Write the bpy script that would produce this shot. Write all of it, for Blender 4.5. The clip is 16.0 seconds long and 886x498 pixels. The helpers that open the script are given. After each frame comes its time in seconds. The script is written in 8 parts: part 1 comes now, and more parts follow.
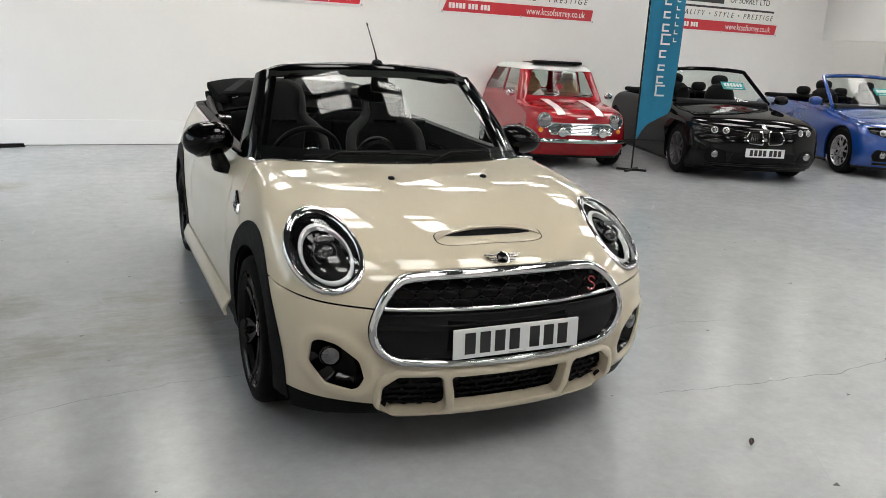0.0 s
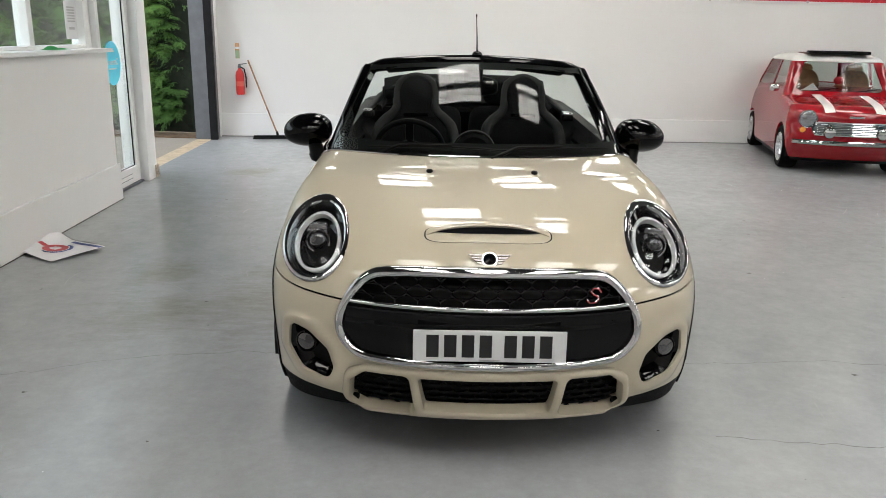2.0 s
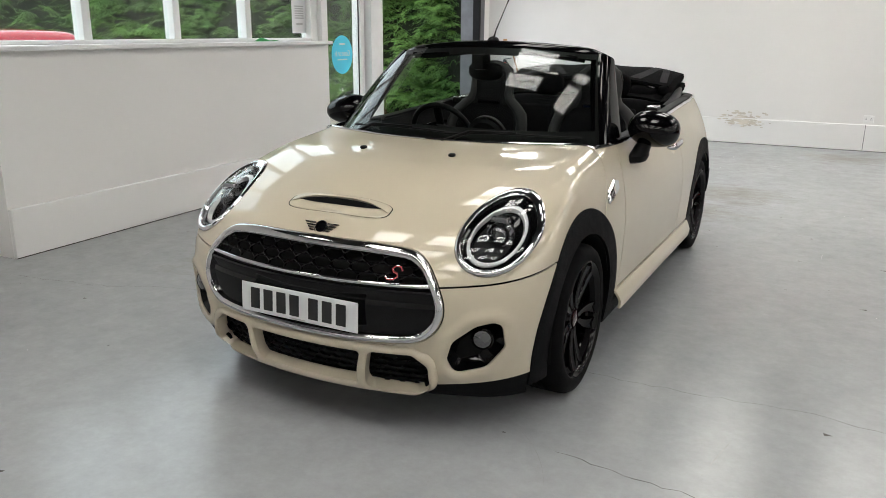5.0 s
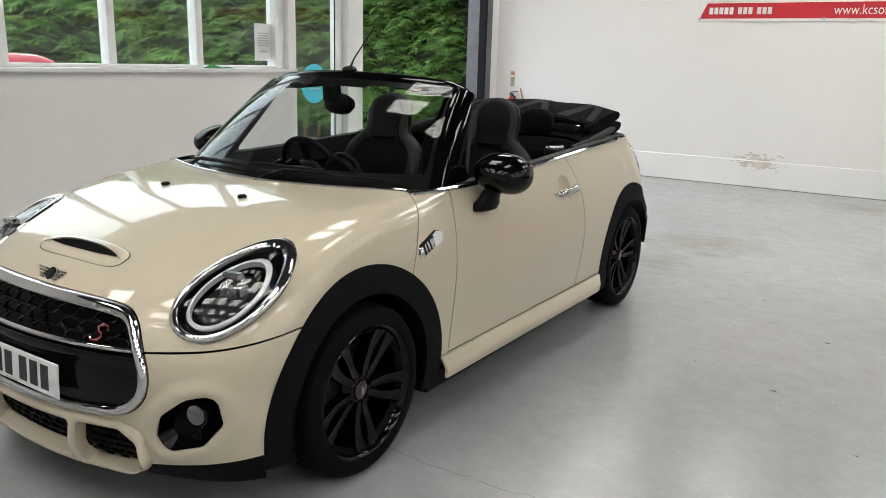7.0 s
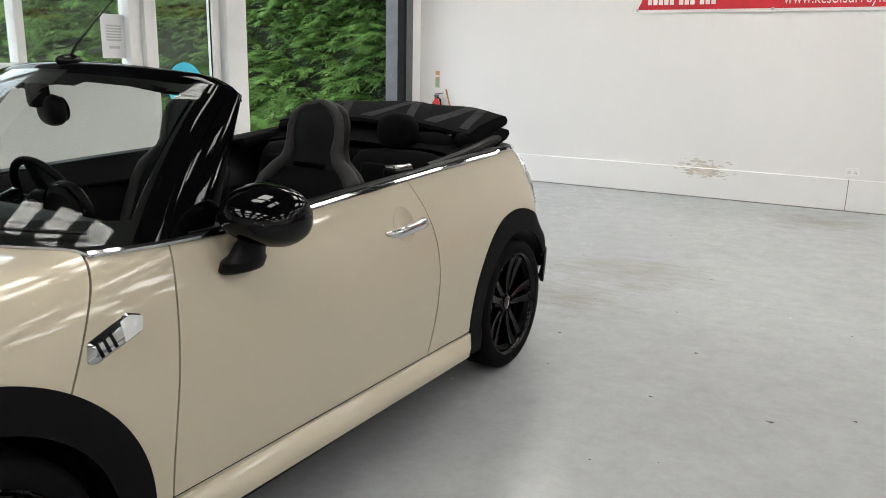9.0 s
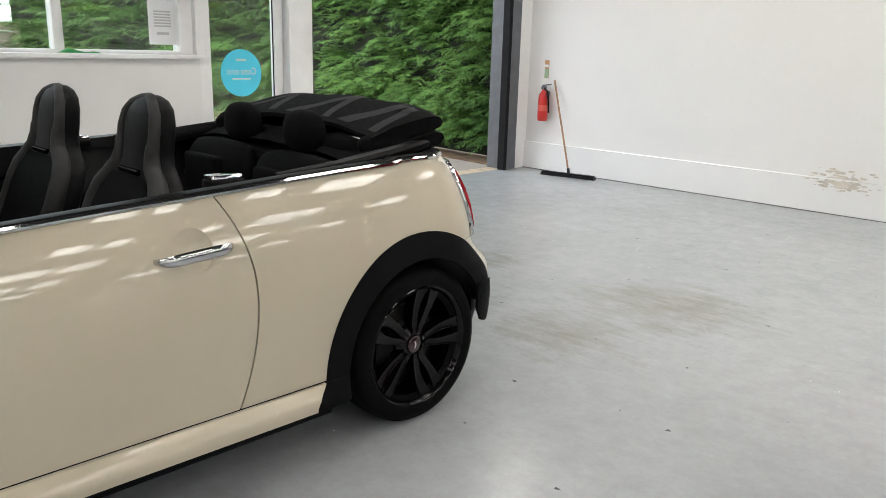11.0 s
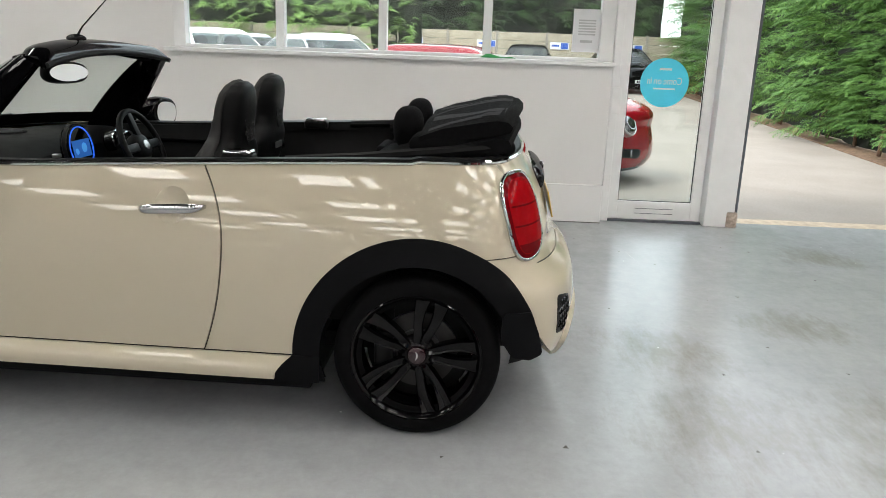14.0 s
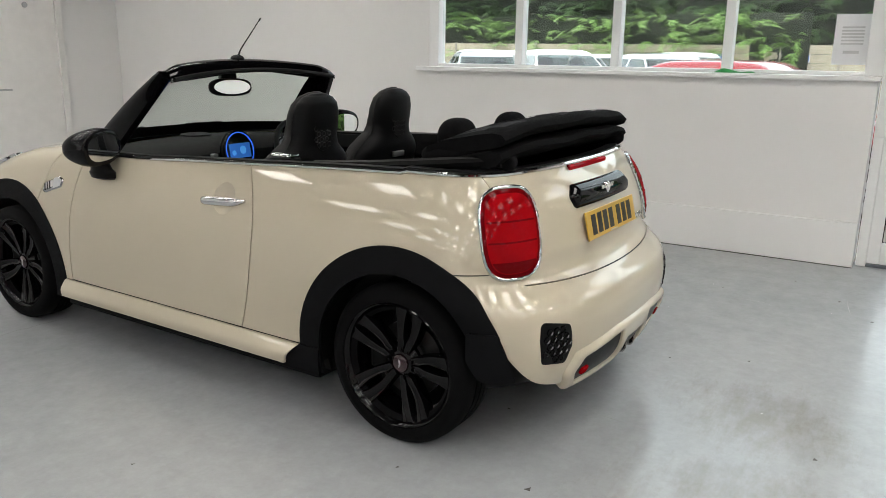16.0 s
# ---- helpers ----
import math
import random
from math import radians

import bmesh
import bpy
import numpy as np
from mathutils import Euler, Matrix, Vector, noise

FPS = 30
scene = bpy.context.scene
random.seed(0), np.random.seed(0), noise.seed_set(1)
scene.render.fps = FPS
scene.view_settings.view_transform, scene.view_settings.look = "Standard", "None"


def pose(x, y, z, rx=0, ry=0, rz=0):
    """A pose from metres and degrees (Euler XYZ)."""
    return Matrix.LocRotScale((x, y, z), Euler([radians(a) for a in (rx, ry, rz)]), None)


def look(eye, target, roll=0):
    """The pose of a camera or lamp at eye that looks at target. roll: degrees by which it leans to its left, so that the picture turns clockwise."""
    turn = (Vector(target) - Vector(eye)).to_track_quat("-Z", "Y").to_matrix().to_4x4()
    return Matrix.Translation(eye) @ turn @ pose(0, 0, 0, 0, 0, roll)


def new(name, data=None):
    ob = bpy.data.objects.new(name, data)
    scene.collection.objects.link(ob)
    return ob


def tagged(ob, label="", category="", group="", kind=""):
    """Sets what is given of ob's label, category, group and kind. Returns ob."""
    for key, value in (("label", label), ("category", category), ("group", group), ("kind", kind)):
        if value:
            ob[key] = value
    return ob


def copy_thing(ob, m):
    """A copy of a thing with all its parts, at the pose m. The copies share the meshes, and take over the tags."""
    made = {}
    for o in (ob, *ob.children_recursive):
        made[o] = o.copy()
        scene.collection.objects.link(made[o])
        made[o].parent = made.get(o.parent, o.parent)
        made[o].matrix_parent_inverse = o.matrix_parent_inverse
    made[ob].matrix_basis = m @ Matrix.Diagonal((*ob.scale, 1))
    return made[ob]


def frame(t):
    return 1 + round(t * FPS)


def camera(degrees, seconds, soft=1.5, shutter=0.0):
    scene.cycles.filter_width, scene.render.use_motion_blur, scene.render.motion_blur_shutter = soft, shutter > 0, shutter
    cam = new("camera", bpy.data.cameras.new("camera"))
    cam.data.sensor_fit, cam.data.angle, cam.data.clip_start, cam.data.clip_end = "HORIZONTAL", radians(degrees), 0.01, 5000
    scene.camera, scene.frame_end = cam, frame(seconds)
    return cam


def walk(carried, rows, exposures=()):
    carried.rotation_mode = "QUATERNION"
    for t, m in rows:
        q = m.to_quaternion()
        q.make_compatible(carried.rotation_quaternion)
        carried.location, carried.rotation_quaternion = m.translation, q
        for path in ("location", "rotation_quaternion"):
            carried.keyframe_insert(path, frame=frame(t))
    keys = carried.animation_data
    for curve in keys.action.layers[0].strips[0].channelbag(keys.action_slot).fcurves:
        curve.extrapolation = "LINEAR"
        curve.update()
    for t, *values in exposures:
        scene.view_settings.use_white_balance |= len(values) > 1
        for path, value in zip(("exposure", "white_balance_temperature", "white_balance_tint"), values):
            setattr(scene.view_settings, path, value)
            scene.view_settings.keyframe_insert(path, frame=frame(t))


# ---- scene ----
cam = camera(59.5, 16.0, soft=0.75)
PATH = [
    (0, (-0.104, -0.069, 1.483), (0.754, 1.666, 0.98), 3.0),
    (0.5, (0.178, -0.161, 1.502), (0.795, 1.671, 0.992), 2.3),
    (1, (0.447, -0.177, 1.472), (0.893, 1.703, 0.955), 2.5),
    (1.5, (0.742, -0.173, 1.488), (1.01, 1.737, 0.96), 2.1),
    (2, (1.083, -0.239, 1.484), (1.154, 1.688, 0.95), 1.1),
    (2.5, (1.366, -0.253, 1.463), (1.28, 1.67, 0.92), 0.9),
    (3, (1.677, -0.198, 1.46), (1.459, 1.706, 0.89), 1.2),
    (3.5, (2.005, -0.18, 1.439), (1.641, 1.7, 0.861), 0.8),
    (3.7, (2.151, -0.17, 1.447), (1.716, 1.698, 0.877), 0.6),
    (5.8, (3.36, 0.354, 1.432), (2.392, 2.021, 0.898), 1.0),
    (6, (3.446, 0.452, 1.432), (2.468, 2.117, 0.909), 1.2),
    (6.5, (3.586, 0.685, 1.44), (2.594, 2.349, 0.944), 1.8),
    (7, (3.701, 0.937, 1.444), (2.688, 2.595, 0.97), 1.6),
    (7.5, (3.702, 1.209, 1.417), (2.712, 2.88, 0.941), 1.6),
    (8, (3.631, 1.553, 1.417), (2.694, 3.256, 0.945), 0.9),
    (8.5, (3.661, 1.901, 1.394), (2.738, 3.614, 0.934), 0.3),
    (9, (3.657, 2.228, 1.399), (2.711, 3.927, 0.935), 1.2),
    (9.5, (3.655, 2.539, 1.413), (2.672, 4.218, 0.946), 2.1),
    (9.7, (3.689, 2.657, 1.415), (2.677, 4.32, 0.954), 2.2),
    (11.8, (4.563, 3.991, 1.428), (2.957, 5.064, 0.91), 2.1),
    (12, (4.618, 4.122, 1.426), (2.944, 5.09, 0.913), 2.6),
    (12.5, (4.69, 4.507, 1.434), (2.899, 5.233, 0.921), 3.2),
    (13, (4.797, 4.871, 1.411), (2.915, 5.315, 0.901), 2.6),
    (13.5, (4.885, 5.24, 1.435), (2.962, 5.41, 0.913), 1.9),
    (14, (4.873, 5.614, 1.427), (2.941, 5.552, 0.912), 2.1),
    (14.5, (4.831, 5.957, 1.43), (2.918, 5.655, 0.931), 1.7),
    (15, (4.757, 6.309, 1.456), (2.899, 5.751, 0.966), 1.0),
    (15.5, (4.603, 6.641, 1.422), (2.82, 5.876, 0.936), 1.2),
    (16, (4.445, 6.955, 1.422), (2.78, 5.96, 0.935), 0.8),
]
walk(cam, [(t, look(eye, target, roll)) for t, eye, target, roll in PATH], [(0, 0.08), (3.5, -0.03), (7, 0.02), (9.5, 0.06), (13, 0.15), (14.5, 0.06), (16, 0.06)])

# ---- world and light ----
world = bpy.data.worlds.new("overcast_sky")
scene.world = world
world.use_nodes = True
wn = world.node_tree.nodes
sky = wn.new("ShaderNodeTexSky")
sky.sky_type = "NISHITA"
sky.sun_disc = False
sky.sun_elevation = radians(52)
sky.sun_rotation = radians(150)
sky.air_density = 1.6
sky.dust_density = 3.0
sky_mix = wn.new("ShaderNodeMix")
sky_mix.data_type = "RGBA"
sky_mix.inputs[0].default_value = 0.72
sky_mix.inputs[7].default_value = (8.7, 9.2, 9.7, 1)
world.node_tree.links.new(sky.outputs[0], sky_mix.inputs[6])
world.node_tree.links.new(sky_mix.outputs[2], wn["Background"].inputs[0])
wn["Background"].inputs[1].default_value = 0.43
sun_lamp = new("sun", bpy.data.lights.new("sun", "SUN"))
sun_lamp.data.energy = 2.4
sun_lamp.data.angle = radians(14)
sun_lamp.data.color = (1.0, 0.96, 0.9)
sun_lamp.matrix_world = pose(8, -12, 20, 38, 0, 29)

# ---- materials ----


def node_mat(name):
    m = bpy.data.materials.new(name)
    m.use_nodes = True
    nt = m.node_tree
    return m, nt, nt.nodes["Principled BSDF"]


def coords(nt, scale):
    tc = nt.nodes.new("ShaderNodeTexCoord")
    mp = nt.nodes.new("ShaderNodeMapping")
    mp.inputs["Scale"].default_value = scale if isinstance(scale, tuple) else (scale,) * 3
    nt.links.new(tc.outputs["Object"], mp.inputs[0])
    return mp.outputs[0]


def noise_tex(nt, scale, detail=4.0, rough=0.55, vec=None):
    n = nt.nodes.new("ShaderNodeTexNoise")
    n.inputs["Scale"].default_value = scale
    n.inputs["Detail"].default_value = detail
    n.inputs["Roughness"].default_value = rough
    if vec is None:
        vec = coords(nt, 1.0)
    nt.links.new(vec, n.inputs["Vector"])
    return n.outputs[0]


def ramp(nt, fac, stops):
    r = nt.nodes.new("ShaderNodeValToRGB")
    el = r.color_ramp.elements
    el[0].position, el[0].color = stops[0][0], (*stops[0][1], 1)
    el[1].position, el[1].color = stops[-1][0], (*stops[-1][1], 1)
    for pos, col in stops[1:-1]:
        e = el.new(pos)
        e.color = (*col, 1)
    nt.links.new(fac, r.inputs[0])
    return r.outputs[0]


def mix_col(nt, fac, a, b, blend="MIX"):
    m = nt.nodes.new("ShaderNodeMix")
    m.data_type, m.blend_type = "RGBA", blend
    for sock, v in ((m.inputs[0], fac), (m.inputs[6], a), (m.inputs[7], b)):
        if isinstance(v, (int, float)):
            sock.default_value = v
        elif isinstance(v, tuple):
            sock.default_value = (*v, 1)
        else:
            nt.links.new(v, sock)
    return m.outputs[2]


def maths(nt, op, a, b=0.0, c=None, clamp=False):
    m = nt.nodes.new("ShaderNodeMath")
    m.operation, m.use_clamp = op, clamp
    for sock, v in zip(m.inputs, (a, b) if c is None else (a, b, c)):
        if isinstance(v, (int, float)):
            sock.default_value = v
        else:
            nt.links.new(v, sock)
    return m.outputs[0]


def bump(nt, bs, height, strength, dist=0.01):
    b = nt.nodes.new("ShaderNodeBump")
    b.inputs["Strength"].default_value = strength
    b.inputs["Distance"].default_value = dist
    nt.links.new(height, b.inputs["Height"])
    nt.links.new(b.outputs[0], bs.inputs["Normal"])


def plain(name, col, rough=0.5, metal=0.0, coat=0.0, var=0.06, scale=9.0, grain=0.0, grain_scale=300.0, spec=0.5, coat_rough=0.03):
    """A surface of one colour with soft unevenness, worn gloss and a fine grain."""
    m, nt, bs = node_mat(name)
    n = noise_tex(nt, scale)
    lo, hi = tuple(c * (1 - var) for c in col), tuple(min(1, c * (1 + var)) for c in col)
    nt.links.new(ramp(nt, n, [(0.3, lo), (0.7, hi)]), bs.inputs["Base Color"])
    n2 = noise_tex(nt, scale * 3.1, 5)
    r = maths(nt, "MULTIPLY_ADD", n2, rough * 0.35, rough * 0.83)
    nt.links.new(r, bs.inputs["Roughness"])
    bs.inputs["Metallic"].default_value = metal
    bs.inputs["Coat Weight"].default_value = coat
    bs.inputs["Coat Roughness"].default_value = coat_rough
    bs.inputs["Specular IOR Level"].default_value = spec
    if grain:
        bump(nt, bs, noise_tex(nt, grain_scale, 3), grain, 0.002)
    return m


def glowing(name, col, strength):
    m, nt, bs = node_mat(name)
    bs.inputs["Base Color"].default_value = (*col, 1)
    bs.inputs["Emission Color"].default_value = (*col, 1)
    bs.inputs["Emission Strength"].default_value = strength
    return m


def glass_mat(name, tint=(1, 1, 1), rough=0.0, gloss=0.045):
    """Thin clear pane: mostly see-through, with a real reflection."""
    m = bpy.data.materials.new(name)
    m.use_nodes = True
    nt = m.node_tree
    nt.nodes.clear()
    out = nt.nodes.new("ShaderNodeOutputMaterial")
    tr = nt.nodes.new("ShaderNodeBsdfTransparent")
    tr.inputs[0].default_value = (*tint, 1)
    gl = nt.nodes.new("ShaderNodeBsdfGlossy")
    gl.inputs["Roughness"].default_value = rough
    fr = nt.nodes.new("ShaderNodeLayerWeight")
    fr.inputs[0].default_value = 0.5
    sch = maths(nt, "MULTIPLY_ADD", maths(nt, "POWER", fr.outputs["Facing"], 5.0), 0.92, gloss)
    mx = nt.nodes.new("ShaderNodeMixShader")
    nt.links.new(sch, mx.inputs[0])
    nt.links.new(tr.outputs[0], mx.inputs[1])
    nt.links.new(gl.outputs[0], mx.inputs[2])
    nt.links.new(mx.outputs[0], out.inputs[0])
    return m


def near_spot(nt, v, x, y, r):
    """1 at a spot of the plan, falling softly to 0 at radius r."""
    d = nt.nodes.new("ShaderNodeVectorMath")
    d.operation = "DISTANCE"
    d.inputs[1].default_value = (x, y, 0)
    nt.links.new(v, d.inputs[0])
    return maths(nt, "MULTIPLY_ADD", d.outputs["Value"], -1.0 / r, 1.0, clamp=True)


def floor_mat():
    m, nt, bs = node_mat("painted_concrete_floor")
    v = coords(nt, 1.0)
    big = noise_tex(nt, 0.45, 4, 0.6, v)
    mid = noise_tex(nt, 1.9, 7, 0.66, v)
    small = noise_tex(nt, 7.0, 6, 0.68, v)
    fine = noise_tex(nt, 60.0, 4, 0.7, v)
    base = ramp(nt, big, [(0.30, (0.300, 0.311, 0.322)), (0.70, (0.372, 0.380, 0.389))])
    # soft cloudy mottling from old mopping
    cloud = ramp(nt, small, [(0.25, (0.90, 0.90, 0.90)), (0.75, (1.08, 1.08, 1.08))])
    base = mix_col(nt, 1.0, base, cloud, "MULTIPLY")
    # paint worn through to brown where cars have stood and turned
    spots = near_spot(nt, v, 0.35, 4.0, 0.95)
    for x, y, r in ((-0.25, 3.75, 0.7), (0.28, 4.45, 0.5), (-0.5, 4.5, 0.5), (2.2, 7.45, 0.95), (1.3, 6.6, 0.6), (2.1, 6.7, 0.7), (0.82, 7.42, 0.5), (-0.7, 8.2, 0.5), (3.2, 10.4, 0.9)):
        spots = maths(nt, "MAXIMUM", spots, near_spot(nt, v, x, y, r))
    ripple = noise_tex(nt, 5.5, 9, 0.78, coords(nt, (0.8, 2.4, 1)))
    soft = noise_tex(nt, 2.4, 5, 0.6, v)
    level = maths(nt, "MULTIPLY_ADD", spots, 0.34, maths(nt, "MULTIPLY_ADD", soft, 0.35, maths(nt, "MULTIPLY", ripple, 0.65)))
    sm = ramp(nt, level, [(0.62, (0, 0, 0)), (0.86, (1, 1, 1))])
    col = mix_col(nt, maths(nt, "MULTIPLY", sm, 0.60), base, (0.185, 0.160, 0.126))
    # pale worn patches
    worn = ramp(nt, mid, [(0.40, (0, 0, 0)), (0.90, (1, 1, 1))])
    col = mix_col(nt, maths(nt, "MULTIPLY", worn, 0.10), col, (0.47, 0.47, 0.465))
    # thin drag marks and scratches
    for sc_vec, amt, tone in (((1.0, 10.0, 1), 0.26, (0.17, 0.16, 0.15)), ((9.0, 1.3, 1), 0.18, (0.19, 0.18, 0.17))):
        scr = noise_tex(nt, 2.6, 9, 0.8, coords(nt, sc_vec))
        sc = ramp(nt, scr, [(0.63, (0, 0, 0)), (0.72, (1, 1, 1))])
        col = mix_col(nt, maths(nt, "MULTIPLY", sc, amt), col, tone)
    speck = ramp(nt, fine, [(0.66, (0, 0, 0)), (0.78, (1, 1, 1))])
    col = mix_col(nt, maths(nt, "MULTIPLY", speck, 0.30), col, (0.17, 0.165, 0.16))
    grit = noise_tex(nt, 22.0, 6, 0.75, v)
    col = mix_col(nt, 1.0, col, ramp(nt, grit, [(0.3, (0.93, 0.93, 0.93)), (0.7, (1.05, 1.05, 1.05))]), "MULTIPLY")
    nt.links.new(col, bs.inputs["Base Color"])
    rg = maths(nt, "MULTIPLY_ADD", small, 0.14, 0.16)
    nt.links.new(rg, bs.inputs["Roughness"])
    bs.inputs["Specular IOR Level"].default_value = 0.5
    h = maths(nt, "ADD", maths(nt, "MULTIPLY", mid, 0.8), maths(nt, "MULTIPLY", fine, 0.25))
    bump(nt, bs, h, 0.06, 0.006)
    return m


def wall_mat(name, col=(0.80, 0.79, 0.775)):
    m, nt, bs = node_mat(name)
    big = noise_tex(nt, 0.6, 5, 0.6)
    fine = noise_tex(nt, 55.0, 4, 0.6)
    c = ramp(nt, big, [(0.3, tuple(x * 0.955 for x in col)), (0.7, col)])
    dirt = noise_tex(nt, 2.3, 8, 0.75)
    dm = ramp(nt, dirt, [(0.66, (0, 0, 0)), (0.80, (1, 1, 1))])
    c = mix_col(nt, maths(nt, "MULTIPLY", dm, 0.10), c, (0.55, 0.53, 0.5))
    nt.links.new(c, bs.inputs["Base Color"])
    bs.inputs["Roughness"].default_value = 0.6
    bump(nt, bs, fine, 0.08, 0.004)
    return m


M = {}
M["floor"] = floor_mat()
M["wall"] = wall_mat("white_painted_wall")
M["skirting"] = wall_mat("white_gloss_skirting", (0.83, 0.825, 0.815))
M["ceiling"] = wall_mat("dark_roof_lining", (0.035, 0.035, 0.037))
M["upvc"] = plain("white_upvc", (0.82, 0.82, 0.81), 0.3, var=0.03)
M["door_white"] = plain("white_door_paint", (0.80, 0.785, 0.76), 0.45, var=0.03)
M["steel_dark"] = plain("dark_grey_steel", (0.10, 0.11, 0.125), 0.5, 0.3, var=0.25)
M["steel_grey"] = plain("grey_painted_steel", (0.115, 0.12, 0.13), 0.45, 0.2, var=0.12)
M["rubber"] = plain("black_rubber", (0.010, 0.010, 0.0105), 0.66, spec=0.15, var=0.2, grain=0.2)
M["glass"] = glass_mat("window_glass", (0.93, 0.96, 0.945))
M["screen_glass"] = glass_mat("windscreen_glass", (0.80, 0.86, 0.83), 0.0, 0.035)
M["rooflight"] = glowing("rooflight_sheet", (1.0, 0.975, 0.925), 10.7)
# weaker glow for the larger unseen sheets, so their reflections stay faint
M["rooflight_dim"] = glowing("dim_rooflight_sheet", (1.0, 0.98, 0.95), 8.5)
M["lamp"] = glowing("lamp_glow", (1.0, 0.93, 0.82), 14.0)
M["paint_cream"] = plain("pepper_white_paint", (0.525, 0.468, 0.357), 0.4, 0.0, 1.0, 0.012, 2.0, spec=0.15, coat_rough=0.008)
M["black_gloss"] = plain("black_gloss", (0.0020, 0.0020, 0.0025), 0.12, 0.0, 0.50, 0.1, spec=0.0)
M["black_satin"] = plain("black_satin", (0.0032, 0.0032, 0.0034), 0.42, var=0.12, spec=0.12)
M["cladding"] = plain("black_grained_plastic", (0.0050, 0.0052, 0.0060), 0.62, var=0.10, grain=0.25, grain_scale=500, spec=0.07)
M["chrome"] = plain("chrome", (0.58, 0.58, 0.59), 0.06, 1.0, var=0.02)
M["chrome_dull"] = plain("brushed_metal", (0.5, 0.5, 0.5), 0.3, 1.0, var=0.05)
M["fabric_black"] = plain("black_soft_fabric", (0.0048, 0.0048, 0.0052), 0.95, var=0.2, scale=30, grain=0.5, grain_scale=700, spec=0.08)
M["fabric_grey"] = plain("grey_woven_fabric", (0.026, 0.026, 0.028), 0.9, var=0.2, scale=60, grain=0.5, grain_scale=700, spec=0.2)
M["leather_grey"] = plain("dark_grey_leather", (0.030, 0.0297, 0.0295), 0.6, var=0.12, spec=0.15, grain=0.35, grain_scale=260)
M["leather_black"] = plain("black_leather", (0.0042, 0.0042, 0.0046), 0.5, var=0.15, spec=0.12, grain=0.35, grain_scale=260)
M["tyre"] = plain("tyre_rubber", (0.0036, 0.0036, 0.004), 0.75, spec=0.07, var=0.2, grain=0.2)
M["alloy_black"] = plain("black_alloy", (0.0020, 0.0020, 0.0024), 0.2, 0.0, 0.50, 0.1, spec=0.0, coat_rough=0.01)
M["brake"] = plain("brake_disc_steel", (0.035, 0.034, 0.034), 0.4, 0.8, var=0.15)
M["plate_white"] = plain("white_plate_acrylic", (0.74, 0.75, 0.76), 0.3, var=0.02)
M["plate_yellow"] = plain("yellow_plate_acrylic", (0.56, 0.34, 0.045), 0.3, var=0.03)
M["plate_ink"] = plain("black_ink", (0.012, 0.012, 0.013), 0.4)
M["red_glass"] = plain("red_lamp_lens", (0.29, 0.003, 0.006), 0.12, 0.0, 0.14, 0.1, spec=0.0)
M["red_paint"] = plain("red_paint", (0.27, 0.006, 0.012), 0.25, 0.0, 0.8, 0.04, spec=0.1)
M["white_paint"] = plain("white_paint", (0.8, 0.79, 0.76), 0.3, 0.0, 0.6, 0.03)
M["black_paint"] = plain("black_metallic_paint", (0.0035, 0.0035, 0.004), 0.2, 0.0, 0.5, 0.05, spec=0.0)
M["blue_paint"] = plain("blue_metallic_paint", (0.006, 0.05, 0.25), 0.25, 0.2, 1.0, 0.06)
M["silver"] = plain("silver_alloy", (0.55, 0.55, 0.56), 0.28, 0.9, var=0.05)
M["teal"] = plain("teal_flag_cloth", (0.012, 0.19, 0.33), 0.75, var=0.08, scale=4)
M["banner_white"] = plain("white_banner_vinyl", (0.78, 0.77, 0.75), 0.4, var=0.03)
M["banner_red"] = plain("red_banner_print", (0.55, 0.02, 0.035), 0.4, var=0.05)
M["ink"] = plain("dark_print", (0.02, 0.02, 0.022), 0.5)
M["cyan"] = plain("cyan_sticker", (0.09, 0.70, 0.92), 0.4, var=0.03)
M["paper"] = plain("white_paper", (0.76, 0.76, 0.77), 0.6, var=0.02)
M["green_cloth"] = plain("green_cloth", (0.02, 0.22, 0.05), 0.9, var=0.3, scale=40)
M["ext_red"] = plain("red_extinguisher", (0.55, 0.015, 0.012), 0.3, 0.0, 0.5, 0.06)
M["lens_dark"] = plain("dark_lamp_lens", (0.10, 0.10, 0.105), 0.05, 0.6, 1.0, 0.1)
M["lamp_inner"] = plain("lamp_reflector", (0.30, 0.30, 0.31), 0.12, 0.9, var=0.1)
M["lamp_ring"] = plain("white_light_guide", (0.70, 0.71, 0.72), 0.2, 0.1, 0.5, 0.03)
M["red_trim"] = plain("red_trim", (0.45, 0.02, 0.03), 0.3)
M["screen_blue"] = glowing("blue_display", (0.012, 0.11, 0.42), 0.5)
M["mirror"] = plain("mirror_glass", (0.88, 0.9, 0.9), 0.01, 1.0, var=0.01)
M["lamp_glass"] = glass_mat("lamp_cover_glass", (0.97, 0.98, 0.98))
M["red_dark"] = plain("dark_red_lens", (0.14, 0.002, 0.004), 0.12, 0.0, 0.14, 0.1, spec=0.0)
M["screen_ring"] = glowing("blue_light_ring", (0.02, 0.14, 0.9), 0.7)
M["screen_icon"] = glowing("pale_display_icon", (0.08, 0.35, 0.8), 0.45)
M["print_blue"] = plain("blue_print", (0.03, 0.05, 0.22), 0.5)
M["crack"] = plain("dark_grit", (0.06, 0.055, 0.05), 0.8)
M["scuff"] = plain("scuffed_floor_paint", (0.22, 0.22, 0.225), 0.5, var=0.2)
M["soot"] = plain("brown_soot", (0.60, 0.555, 0.49), 0.8, var=0.2)
M["dark_alloy"] = plain("dark_grey_alloy", (0.08, 0.08, 0.085), 0.3, 0.6)
